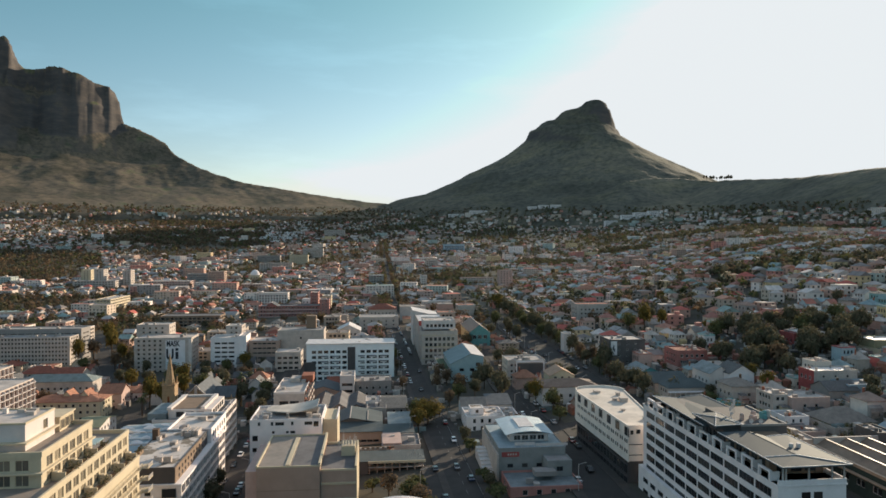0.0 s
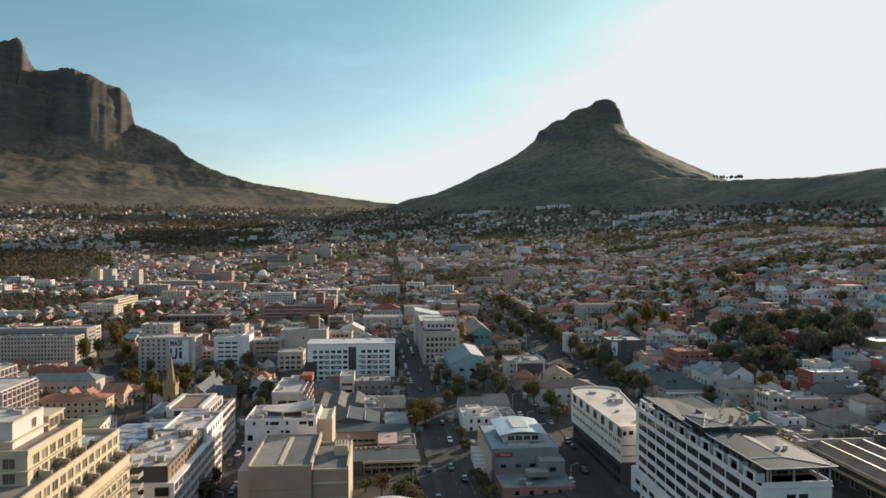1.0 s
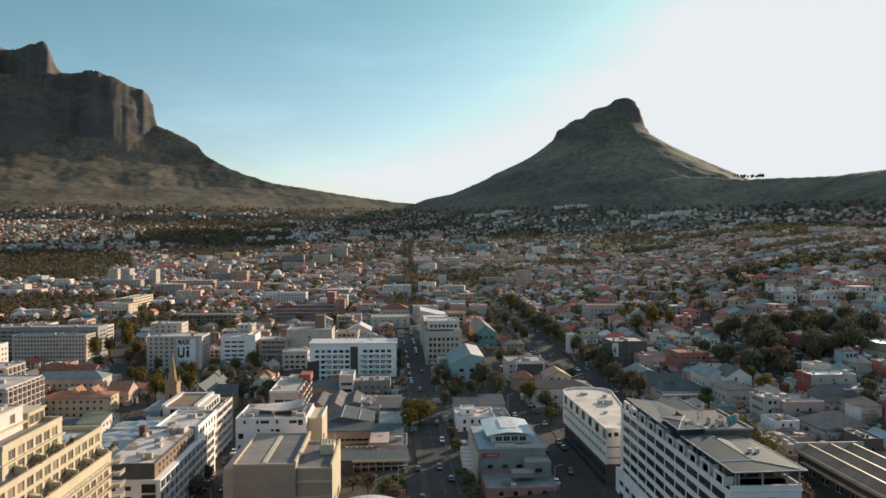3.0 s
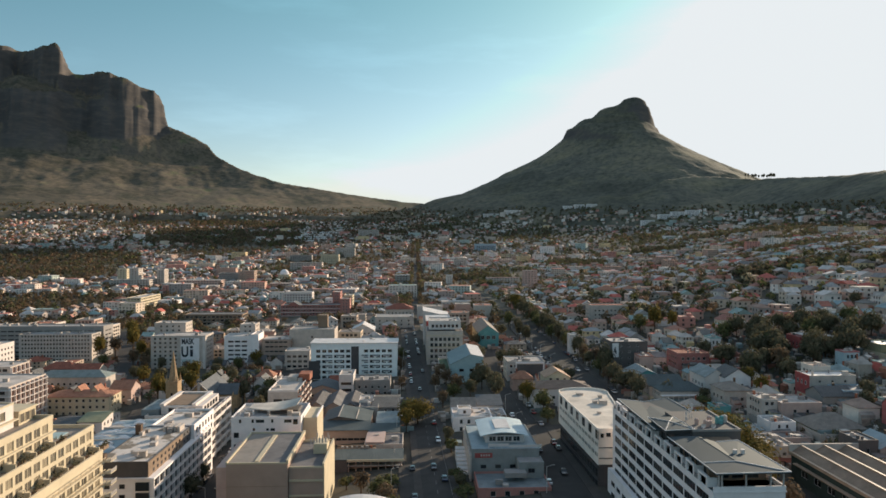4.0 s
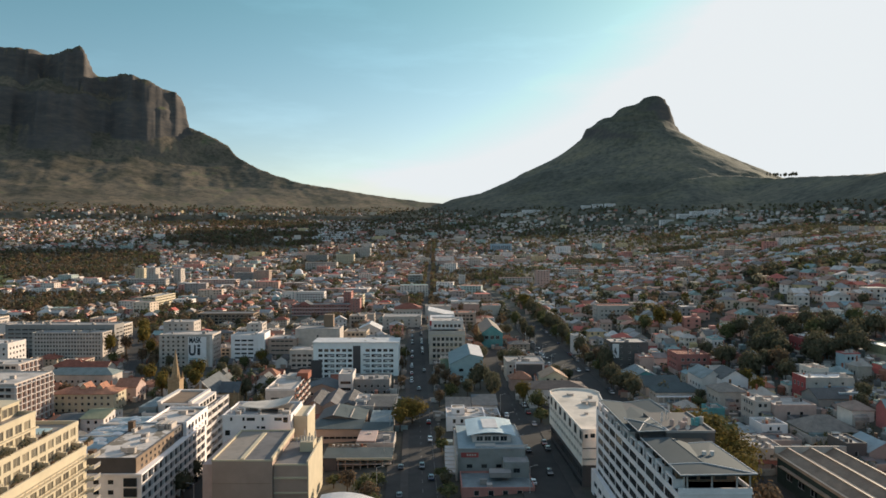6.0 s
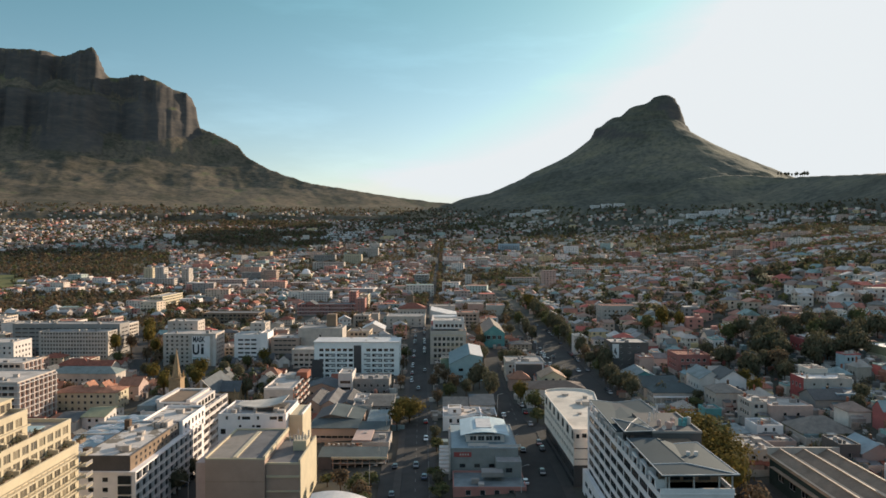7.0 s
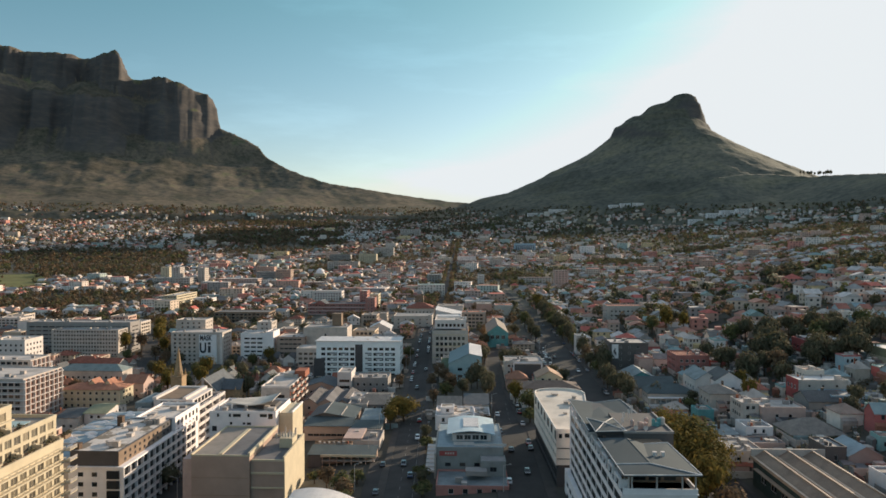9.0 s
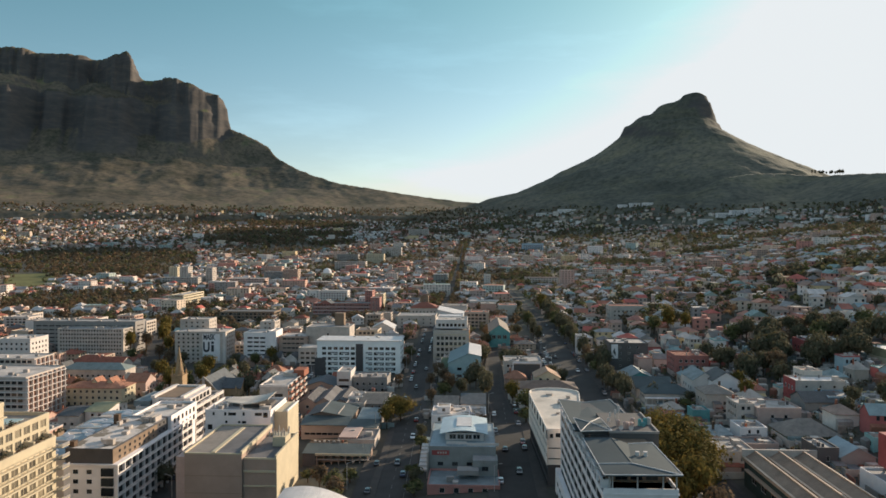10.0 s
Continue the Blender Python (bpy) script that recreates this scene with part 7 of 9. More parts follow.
simple("house", "low house with a pale blue gabled roof", B, 153.6, 163, 185, 196, 16.6, M_GREY, M_BLUEROOF, roof="gable", rise=2.6, along="y", wins="f", joined=True)
th = flat("workshop", "white walled workshop with a red upper storey", 152.6, 172, 160, 174, 17.0, M_BRIGHT, M_FLAT, wins="", units=0)
g = Geo()
g.box(-5.2, 9.5, -3.5, 6.8, 6.5, 15.0)
part("upper_storey", g, M_RED, th, "dull red upper storey")
flat("house", "small turquoise house with a flat roof", 132, 138, 244, 251, 13.8, M_AQUA, M_FLAT, wins="f", units=1, pitch=2.4)
flat("house", "pale turquoise house with a flat roof", 177, 190, 238, 248, 20.8, M_BLUE, M_FLAT, units=1)
flat("house", "yellow house beside a blue one", 190.5, 200, 236, 248, 20.5, M_ORANGEP, M_FLAT, units=1)
simple("house", "blue-grey gabled house with white end walls", B, 142, 151.5, 276, 292, 18.8, M_WHITE, M_METALB, roof="gable", rise=3.0, along="y", wins="fl", joined=True)
simple("house", "white gabled house with a grey roof", B, 148.2, 159, 271, 283, 19.6, M_BRIGHT, M_METAL, roof="gable", rise=3.4, along="y", wins="f", joined=True, pitch=3.6, w=1.2, h=1.7)
simple("house", "beige two-storey house with a hipped roof", B, 140, 151, 254, 266, 18.0, M_WHITE2, M_TILEB, roof="hip", rise=2.6, wins="fl", joined=True)
flat("apartment_house", "dull red apartment house with rows of windows", 147.4, 163, 319.5, 334, 20.9, M_ROSE, M_TILE, floor_h=2.9, pitch=2.6, w=1.5, units=3)
th = simple("house", "white veranda house with a teal-grey roof", B, 121.4, 140, 271, 281, 14.2, M_WHITE2, M_TEALROOF, roof="hip", rise=3.0, wins="l", joined=True, pitch=2.2, w=1.4)
for i in range(9):
    g = Geo()
    g.box(-9.2 + 2.2 * i, -8.9 + 2.2 * i, -6.6, -6.3, 2.0, 5.0)
    part("veranda_post", g, M_WHITE, th)
g = Geo()
g.box(-9.6, 9.4, -6.8, -5.0, 4.9, 5.2)
g.box(-9.4, 9.2, -6.7, -6.5, 1.6, 2.6)
part("veranda", g, M_BRIGHT, th)
simple("house", "long house with a teal-grey sheet roof", B, 121, 137, 284, 302, 13.4, M_WHITE2, M_TEALROOF, roof="gable", rise=3.2, along="x", wins="fl", joined=True)
simple("house", "long house with a pale blue sheet roof", B, 120.8, 134.5, 305, 322, 13.0, M_AQUA, M_METALB, roof="gable", rise=3.2, along="y", wins="fl", joined=True)
th = flat("office_building", "dark grey office building with a white sign panel", 121, 140, 341, 357, 23.4, M_GREYD, M_FLATW, pitch=4.4, w=1.2, h=1.0, units=3)
g = Geo()
g.box(-8.9, -5.6, -8.2, -8.02, 8.0, 15.2)
sign = part("sign_panel", g, M_BRIGHT, th, "white sign panel with a dark mark")
g = Geo()
for a, b, c, d in ((-7.6, -7.1, 10.2, 13.2), (-8.0, -7.6, 10.8, 12.4), (-7.1, -6.7, 9.6, 11.4)):
    g.box(a, b, -8.26, -8.21, c, d)
part("sign_mark", g, M_DARK, sign)
flat("house", "small white tower house", 112.5, 118.2, 396, 404, 19.2, M_WHITE, M_FLAT, wins="f", units=0, pitch=2.4)
flat("apartment_house", "white terraced apartment house with red-brown roofs", 152, 180, 500, 516, 26.5, M_WHITE2, M_TILE, units=0, pitch=3, zg=12)
simple("house", "tan house with a wide hipped tile roof", B, 188, 206, 610, 626, 30, M_CREAM, M_TILEO, roof="hip", rise=4, wins="f", joined=True, zg=18)
simple("house", "tan house with a wide hipped tile roof", B, 209, 224, 606, 622, 30, M_CREAM, M_TILEO, roof="hip", rise=4, wins="f", joined=True, zg=18)
flat("apartment_block", "long pale block of flats", 224, 262, 600, 614, 32.7, M_WHITE2, M_TILE, zg=20, units=0)
flat("house", "olive green rendered house", 222, 238, 282, 296, 30.5, M_LIME, M_METALW, units=0)
flat("house", "white house with tall windows", 207, 220, 312, 324, 30.0, M_WHITE, M_METALW, units=0, h=2.0)
flat("house", "red house beside a white one", 203.5, 206.8, 312, 324, 29.6, M_RED, M_FLAT, units=0)

# long pale blocks high on the slope under the peak
for x0, y0, w, zr in ((291, 2690, 62, 10), (372, 2665, 70, 11), (583, 2560, 36, 11), (622, 2545, 38, 12), (664, 2520, 38, 11), (777, 2240, 44, 13), (838, 2250, 40, 15), (882, 2250, 46, 17), (932, 2248, 46, 16), (760, 1990, 50, 8), (1003, 1962, 40, 8), (1003, 1818, 34, 9), (1008, 1697, 30, 8), (650, 1690, 46, 8)):
    z = ground_at(x0 + w / 2, y0)
    flat("apartment_block", "long pale block high on the hillside", x0, x0 + w, y0, y0 + 14, z + zr, M_BRIGHT, M_FLATW, wins="f", floor_h=3.2, pitch=5, w=3.4, h=1.7, units=2, zg=z - 10)

# ---- streets ----
STREETS = [  # name, centre line, width of the carriageway, width of each pavement
    ("street", [(31.8, 60), (27.0, 205), (20.0, 410), (12.4, 640)], 9.0, 2.4),
    ("street", [(20, 640.5), (20, 1900)], 7.5, 2.5),
    ("street", [(65, 100), (65, 262)], 11.0, 3.0),
    ("street", [(65, 262.5), (61.5, 326), (62.5, 370), (66, 430)], 7.0, 1.5),
    ("street", [(103, 200), (103, 300), (103, 520)], 15.0, 3.2),
    ("street", [(103, 520.5), (101, 640), (96, 900)], 8.0, 2.4),
    ("street", [(-47.5, 100), (-47.5, 300), (-50, 560)], 8.5, 2.6),
    ("street", [(-158, 424), (-200, 520), (-232, 600)], 8.5, 2.0),
    ("street", [(-105.5, 180), (-106, 250), (-112, 320), (-117, 345)], 6.0, 1.5),
    ("street", [(-150, 318.5), (-60, 322.5), (20, 324)], 7.0, 2.0),
    ("street", [(20, 249), (33, 250), (66, 252), (110, 262)], 8.0, 2.0),
    ("street", [(120, 130), (121, 205), (106, 262)], 7.0, 1.2),
    ("street", [(-140, 415), (-50, 413), (20, 408), (66, 404), (103, 402)], 9.0, 2.5),
]


def way(line, step=4.0):
    out = []
    for (ax, ay), (bx, by) in zip(line, line[1:]):
        n = max(1, int(math.hypot(bx - ax, by - ay) / step))
        out += [(ax + (bx - ax) * i / n, ay + (by - ay) * i / n) for i in range(n)]
    return out + [line[-1]]


def strip(line, off0, off1, lift, name, material, label, side_drop=0.0):
    """A band along a line, between two offsets, laid on the ground."""
    pts = way(line)
    g = Geo()
    rows = []
    for i, (x, y) in enumerate(pts):
        a, b = pts[max(0, i - 1)], pts[min(len(pts) - 1, i + 1)]
        d = math.hypot(b[0] - a[0], b[1] - a[1])
        nx, ny = (b[1] - a[1]) / d, -(b[0] - a[0]) / d
        mid = ground_at(x, y)
        row = []
        for o in (off0, off1):
            px, py = x + nx * o, y + ny * o
            row.append((px, py, max(ground_at(px, py), mid * 0.5 + ground_at(px, py) * 0.5) + lift))
        if side_drop:
            row = [(row[0][0], row[0][1], row[0][2] - side_drop), *row, (row[1][0], row[1][1], row[1][2] - side_drop)]
        rows.append(row)
    k = len(rows[0])
    for r in rows:
        g.v += r
    for i in range(len(rows) - 1):
        for j in range(k - 1):
            a = i * k + j
            g.f.append((a, a + 1, a + k + 1, a + k))
    g.m = [0] * len(g.f)
    return tagged(new(name, g.mesh(name, [material])), label, name, kind="structure")


for i, (nm, line, w, p) in enumerate(STREETS):
    strip(line, -w / 2, w / 2, 0.10 + 0.006 * i, "road", M_ASPHALT, "dark worn asphalt street")
    if i not in (1, 9, 10, 12):
        line = [q if q[1] < 700 else (q[0], 620) for q in line]
        strip(line, -w / 2 - p, -w / 2, 0.24, "pavement", M_PAVE, "grey paved footway with a kerb", 0.3)
        strip(line, w / 2, w / 2 + p, 0.24, "pavement", M_PAVE, "grey paved footway with a kerb", 0.3)


def dashes(x, y0, y1, w=0.16, dash=3.0, gap=5.0, name="road_marking"):
    y = y0
    while y < y1:
        g = Geo()
        z = ground_at(x, y) + 0.19
        g.box(x - w / 2, x + w / 2, y, y + dash, z - 0.03, z)
        tagged(new(name, g.mesh(name, [M_LINE])), "worn white painted road line", "road marking", kind="structure")
        y += dash + gap


MAIN = ([60, 205, 410, 640], [31.8, 27.0, 20.0, 12.4])          # y and x of the main street's centre


def main_x(y):
    return float(lerp(y, *MAIN))


def main_line(off, y0, y1, w=0.16, dash=3.0, gap=5.0):
    """Painted line beside the centre of the main street, which runs slightly askew."""
    y = y0
    while y < y1:
        g = Geo()
        ya, yb = y, min(y + dash, y1)
        xa, xb = main_x(ya) + off, main_x(yb) + off
        za, zb = ground_at(xa, ya) + 0.19, ground_at(xb, yb) + 0.19
        g.solid([(xa - w / 2, ya, za), (xa + w / 2, ya, za), (xb + w / 2, yb, zb), (xb - w / 2, yb, zb), (xa - w / 2, ya, za - 0.04), (xa + w / 2, ya, za - 0.04), (xb + w / 2, yb, zb - 0.04), (xb - w / 2, yb, zb - 0.04)],
                [(0, 1, 2, 3), (4, 5, 1, 0), (5, 6, 2, 1), (6, 7, 3, 2), (7, 4, 0, 3)])
        tagged(new("road_marking", g.mesh("road_marking", [M_LINE])), "worn white painted road line", "road marking", kind="structure")
        y += dash + gap


strip([(25.9, 150), (24.7, 193), (23.4, 226)], -8.7, -3.3, 0.26, "parking_bay", M_ASPHALT, "dark asphalt parking bay beside the street")
main_line(0, 150, 420)
main_line(-4.3, 165, 236, 0.2, 14, 0.8)
main_line(-9.6, 165, 232, 0.2, 14, 0.8)
main_line(4.2, 165, 300, 0.14, 14, 1.5)
dashes(65, 180, 300)
dashes(103, 310, 500)

def on_street(x, y, r):
    for nm, line, w, p in STREETS:
        for (ax, ay), (bx, by) in zip(line, line[1:]):
            vx, vy = bx - ax, by - ay
            s = max(0, min(1, ((x - ax) * vx + (y - ay) * vy) / (vx * vx + vy * vy)))
            if math.hypot(x - ax - s * vx, y - ay - s * vy) < w / 2 + p + r:
                return True
    return False


def taken(x0, x1, y0, y1, m=1.0):
    return any(x0 < b + m and x1 > a - m and y0 < d + m and y1 > c - m for a, b, c, d in TAKEN)


M_LAWN = mat("dry_lawn", (0.14, 0.145, 0.05), rough=0.95, var=0.35, scale=0.03)
strip([(-676, 1078), (-620, 990), (-552, 890)], -34, 34, 0.9, "lawn", M_LAWN, "sunlit yellow-green lawn among trees")
TAKEN += [(-700, -640, 1030, 1080), (-665, -600, 960, 1030), (-620, -555, 890, 960)]
WOODS = [(186, 301, 25, 26), (213, 337, 35, 35), (222, 307, 24, 22), (-345, 640, 60, 30), (-255, 740, 35, 40), (-430, 790, 95, 85), (-140, 590, 30, 22), (-60, 640, 26, 18), (-330, 860, 60, 40), (335, 560, 45, 34), (400, 515, 42, 30), (-700, 1280, 190, 260), (-560, 1130, 120, 110), (-210, 640, 50, 60), (560, 900, 80, 60), (640, 1180, 120, 60), (-560, 1840, 150, 110), (-430, 2050, 110, 120), (-640, 2120, 120, 130), (-680, 2450, 150, 120), (-480, 2420, 110, 130), (-330, 1780, 70, 60), (-90, 2200, 90, 60), (860, 1250, 120, 50), (520, 1420, 70, 60), (760, 1560, 110, 60), (480, 640, 60, 34), (330, 1300, 60, 60), (120, 1050, 50, 40), (-220, 1180, 70, 50)]
TAKEN += [(-122, -42, 662, 690), (-138, -98, 775, 800), (33, 60, 289, 345), (-166, -100, 330, 350), (-152, -112, 402, 444), (-100, -62, 300, 330)]


def in_wood(x, y, k=1.0):
    return any(((x - a) / (r * k)) ** 2 + ((y - b) / (s * k)) ** 2 < 1 for a, b, r, s in WOODS)


def in_view(x, y, m=0.0):
    """Within the fan of ground that the flight overlooks."""
    az = math.degrees(math.atan2(x - 23, y + 10))
    return -40 - m < az < 42 + m


# ---- repeated houses ----
def house_kind(wall, roof_m, w, d, h, form, rise=2.0, wins="frl", floor_h=2.9, pitch=2.8, ww=1.4, hh=1.5, units=0, label="", name="house", seed=1):
    th = thing(name, 0, -400, 0, label, "house" if name == "house" else "building")
    W, D = w / 2, d / 2
    ends = [[(-W, q, h), (W, q, h), (0, q, h + rise)] for q in (-D, D)] if form == "gable_y" else [[(q, -D, h), (q, D, h), (q, 0, h + rise)] for q in (-W, W)] if form == "gable_x" else []
    block(th, -W, W, -D, D, -2.5, h, wall, wins, floor_h=floor_h, pitch=pitch, w=ww, h=hh, joined=True, base=2.5, style="dark", extra=ends)
    if w < 12:
        g = Geo()
        g.prism([(-W * 0.2, -D - 2.4), (W * 0.9, -D - 2.4), (W * 0.9, -D - 0.02), (-W * 0.2, -D - 0.02)], -2.5, [2.3, 2.3, 3.0, 3.0])
        part("lean_to", g, wall, th)
        g = Geo()
        g.prism([(-W - 1.8, -D * 0.3), (-W - 0.02, -D * 0.3), (-W - 0.02, D), (-W - 1.8, D)], -2.5, [2.2, 2.9, 2.9, 2.2])
        part("side_room", g, M_ROOFSC, th)
    if form == "flat":
        flat_roof(th, -w / 2, w / 2, -d / 2, d / 2, h, roof_m, wall, rise=0.5, units=units, seed=seed)
    elif form == "gable_y":
        gable_roof(th, -w / 2, w / 2, -d / 2, d / 2, h, rise, roof_m, wall, "y", bare=True)
    elif form == "gable_x":
        gable_roof(th, -w / 2, w / 2, -d / 2, d / 2, h, rise, roof_m, wall, "x", bare=True)
    else:
        hip_roof(th, -w / 2, w / 2, -d / 2, d / 2, h, rise, roof_m)
    if form != "flat" and seed == 1 and w > 9:
        g = Geo()
        g.box(w * 0.22, w * 0.22 + 0.7, 0, 0.7, h, h + rise + 0.9)
        part("chimney", g, M_BRICK, th)
    return th


Q = "painted houses of the hillside quarter"
quarter = [
    house_kind(M_WALLSB, M_ROOFSB, 8, 9, 3.8, "flat", label="small painted plaster house with a flat roof", seed=2, units=1),
    house_kind(M_WALLSB, M_ROOFSB, 9, 11, 6.4, "flat", label="two-storey painted plaster house with a parapet", seed=3, units=2),
    house_kind(M_WALLSB, M_ROOFSB, 8, 10, 3.6, "gable_x", 2.2, label="painted cottage with a sheet gable roof"),
    house_kind(M_WALLSB, M_ROOFSB, 9, 12, 5.6, "gable_y", 2.6, label="painted two-storey house with a gable roof"),
    house_kind(M_WALLSB, M_ROOFSB, 9, 10, 4.0, "gable_x", 2.4, label="painted cottage with a steep gable roof"),
    house_kind(M_WALLSB, M_ROOFSB, 10, 9, 4.2, "hip", 2.4, label="painted house with a low hipped roof"),
    house_kind(M_WALLSB, M_ROOFSB, 11, 9, 5.6, "hip", 2.4, label="painted two-storey house with a hipped roof"),
]
T = "town buildings among the streets"
town = [
    house_kind(M_WALLSC, M_ROOFSC, 16, 17, 9.0, "flat", label="plastered town building with a flat roof and parapet", name="town_building", pitch=3.0, ww=2.0, hh=1.6, units=2, seed=11),
    house_kind(M_WALLSC, M_ROOFSC, 20, 15, 12.5, "flat", label="four-storey town building with a flat roof", name="town_building", pitch=3.2, ww=2.3, hh=1.6, units=3, seed=12),
    house_kind(M_WALLSC, M_ROOFSC, 13, 16, 6.2, "flat", label="low town building with a felt roof", name="town_building", pitch=3.0, ww=1.9, hh=1.6, units=2, seed=13),
    house_kind(M_WALLSC, M_TILE, 14, 12, 6.0, "hip", 3.2, label="plastered town house with a red hipped roof", name="town_building"),
    house_kind(M_WALLSC, M_METAL, 13, 16, 6.0, "gable_y", 3.0, label="town building with a grey sheet gable roof", name="town_building"),
    house_kind(M_WALLSC, M_TILEO, 13, 11, 5.4, "gable_x", 2.8, label="town house with an orange tiled gable roof", name="town_building"),
    house_kind(M_WALLSC, M_TILEG, 15, 12, 6.4, "hip", 3.0, label="town house with a dark grey hipped roof", name="town_building"),
]
for q in quarter:
    tagged(q, group=Q)
for q in town:
    tagged(q, group=T)
USED = set()


def place(kinds, k, m):
    """The first of a kind is the built one itself, later ones are copies."""
    if k not in USED:
        USED.add(k)
        kinds[k % 100].matrix_basis = m
        return kinds[k % 100]
    return copy_thing(kinds[k % 100], m)


rnd = random.Random(5)
SPOTS = []          # gaps that trees may fill
y = 128.0
while y < 385:
    x = 107.0
    row_turn = rnd.uniform(-6, 6)
    while x < 0.98 * y + 70:
        px, py = x + rnd.uniform(-1.2, 1.2), y + rnd.uniform(-1.5, 1.5)
        if in_view(px, py) and not in_wood(px, py) and not on_street(px, py, 5.5) and not taken(px - 4.3, px + 4.3, py - 4.8, py + 4.8, 0.2):
            if rnd.random() < 0.9:
                k = rnd.randrange(len(quarter))
                s = rnd.uniform(0.72, 0.98)
                place(quarter, k, pose(px, py, ground_at(px, py) + 0.2, 0, 0, row_turn + rnd.choice([0, 0, 90, 180]) + rnd.uniform(-3, 3)) @ Matrix.Diagonal((s, s, rnd.uniform(0.85, 1.15), 1)))
                TAKEN.append((px - 4, px + 4, py - 4.5, py + 4.5))
            else:
                SPOTS.append((px, py))
        x += rnd.uniform(9.2, 11.8)
    y += rnd.choice([10.5, 11.0, 15.0])
y = 300.0
while y < 640:
    x = -0.86 * y - 20
    while x < 98:
        px, py = x + rnd.uniform(-2, 2), y + rnd.uniform(-2, 2)
        if in_view(px, py) and not in_wood(px, py) and not on_street(px, py, 8.0) and not taken(px - 9.5, px + 9.5, py - 9, py + 9, 0.3):
            if rnd.random() < 0.86:
                k = rnd.choices(range(len(town)), [3, 2, 3, 3, 3, 2, 2] if py > 470 else [0.6, 0, 3, 3, 3, 2, 2])[0]
                s = rnd.uniform(0.85, 1.1)
                place(town, 100 + k, pose(px, py, ground_at(px, py) + 0.2, 0, 0, rnd.choice([0, 0, 180]) + rnd.uniform(-2, 2)) @ Matrix.Diagonal((s, s, rnd.uniform(0.8, 1.15) * (1 if py > 430 else 0.72), 1)))
                TAKEN.append((px - 9, px + 9, py - 8.5, py + 8.5))
            else:
                SPOTS.append((px, py))
        else:
            SPOTS.append((px, py)) if in_view(px, py) and not on_street(px, py, 2.5) and not taken(px - 2.5, px + 2.5, py - 2.5, py + 2.5, 0) and rnd.random() < 0.5 else None
        x += rnd.uniform(20, 25)
    y += rnd.choice([19.0, 21.0, 25.0])

L = "small houses in the gaps of the town"
small = [
    house_kind(M_WALLSC, M_ROOFSC, 8, 9, 5.6, "flat", label="small plastered town house with a flat roof", seed=41, units=1),
    house_kind(M_WALLSC, M_TILE, 8, 10, 3.6, "gable_x", 2.4, label="low plastered house with a red tiled roof"),
    house_kind(M_WALLSC, M_METAL, 8, 10, 3.8, "gable_y", 2.4, label="low plastered house with a grey sheet roof"),
    house_kind(M_WALLSC, M_TILEO, 10, 8, 4.0, "hip", 2.4, label="low plastered house with an orange hipped roof"),
]
for q in small:
    tagged(q, group=L)
y = 246.0
while y < 440:
    x = -0.86 * y - 20
    while x < 98:
        px, py = x + rnd.uniform(-1, 1), y + rnd.uniform(-1, 1)
        if in_view(px, py) and not in_wood(px, py) and not on_street(px, py, 5.0) and not taken(px - 5, px + 5, py - 5.5, py + 5.5, 0.3) and rnd.random() < 0.8:
            k = rnd.randrange(len(small))
            s = rnd.uniform(0.8, 1.05)
            place(small, 200 + k, pose(px, py, ground_at(px, py) + 0.2, 0, 0, rnd.choice([0, 90, 180]) + rnd.uniform(-3, 3)) @ Matrix.Diagonal((s, s, rnd.uniform(0.85, 1.2), 1)))
            TAKEN.append((px - 4.5, px + 4.5, py - 5, py + 5))
        x += rnd.uniform(11, 14)
    y += rnd.choice([12.0, 14.0])


# low sheds and houses squeezed into the remaining gaps of the blocks
extra = 0
for _ in range(2600):
    px, py = rnd.uniform(-190, 98), rnd.uniform(236, 460)
    if extra < 58 and in_view(px, py) and not in_wood(px, py) and not on_street(px, py, 3.4) and not taken(px - 3.6, px + 3.6, py - 4.2, py + 4.2, 0.2):
        k = rnd.randrange(len(small))
        s = rnd.uniform(0.66, 0.8)
        place(small, 200 + k, pose(px, py, ground_at(px, py) + 0.1, 0, 0, rnd.choice([0, 90, 180])) @ Matrix.Diagonal((s, s, rnd.uniform(0.6, 0.95), 1)))
        TAKEN.append((px - 3.6, px + 3.6, py - 4.2, py + 4.2))
        extra += 1


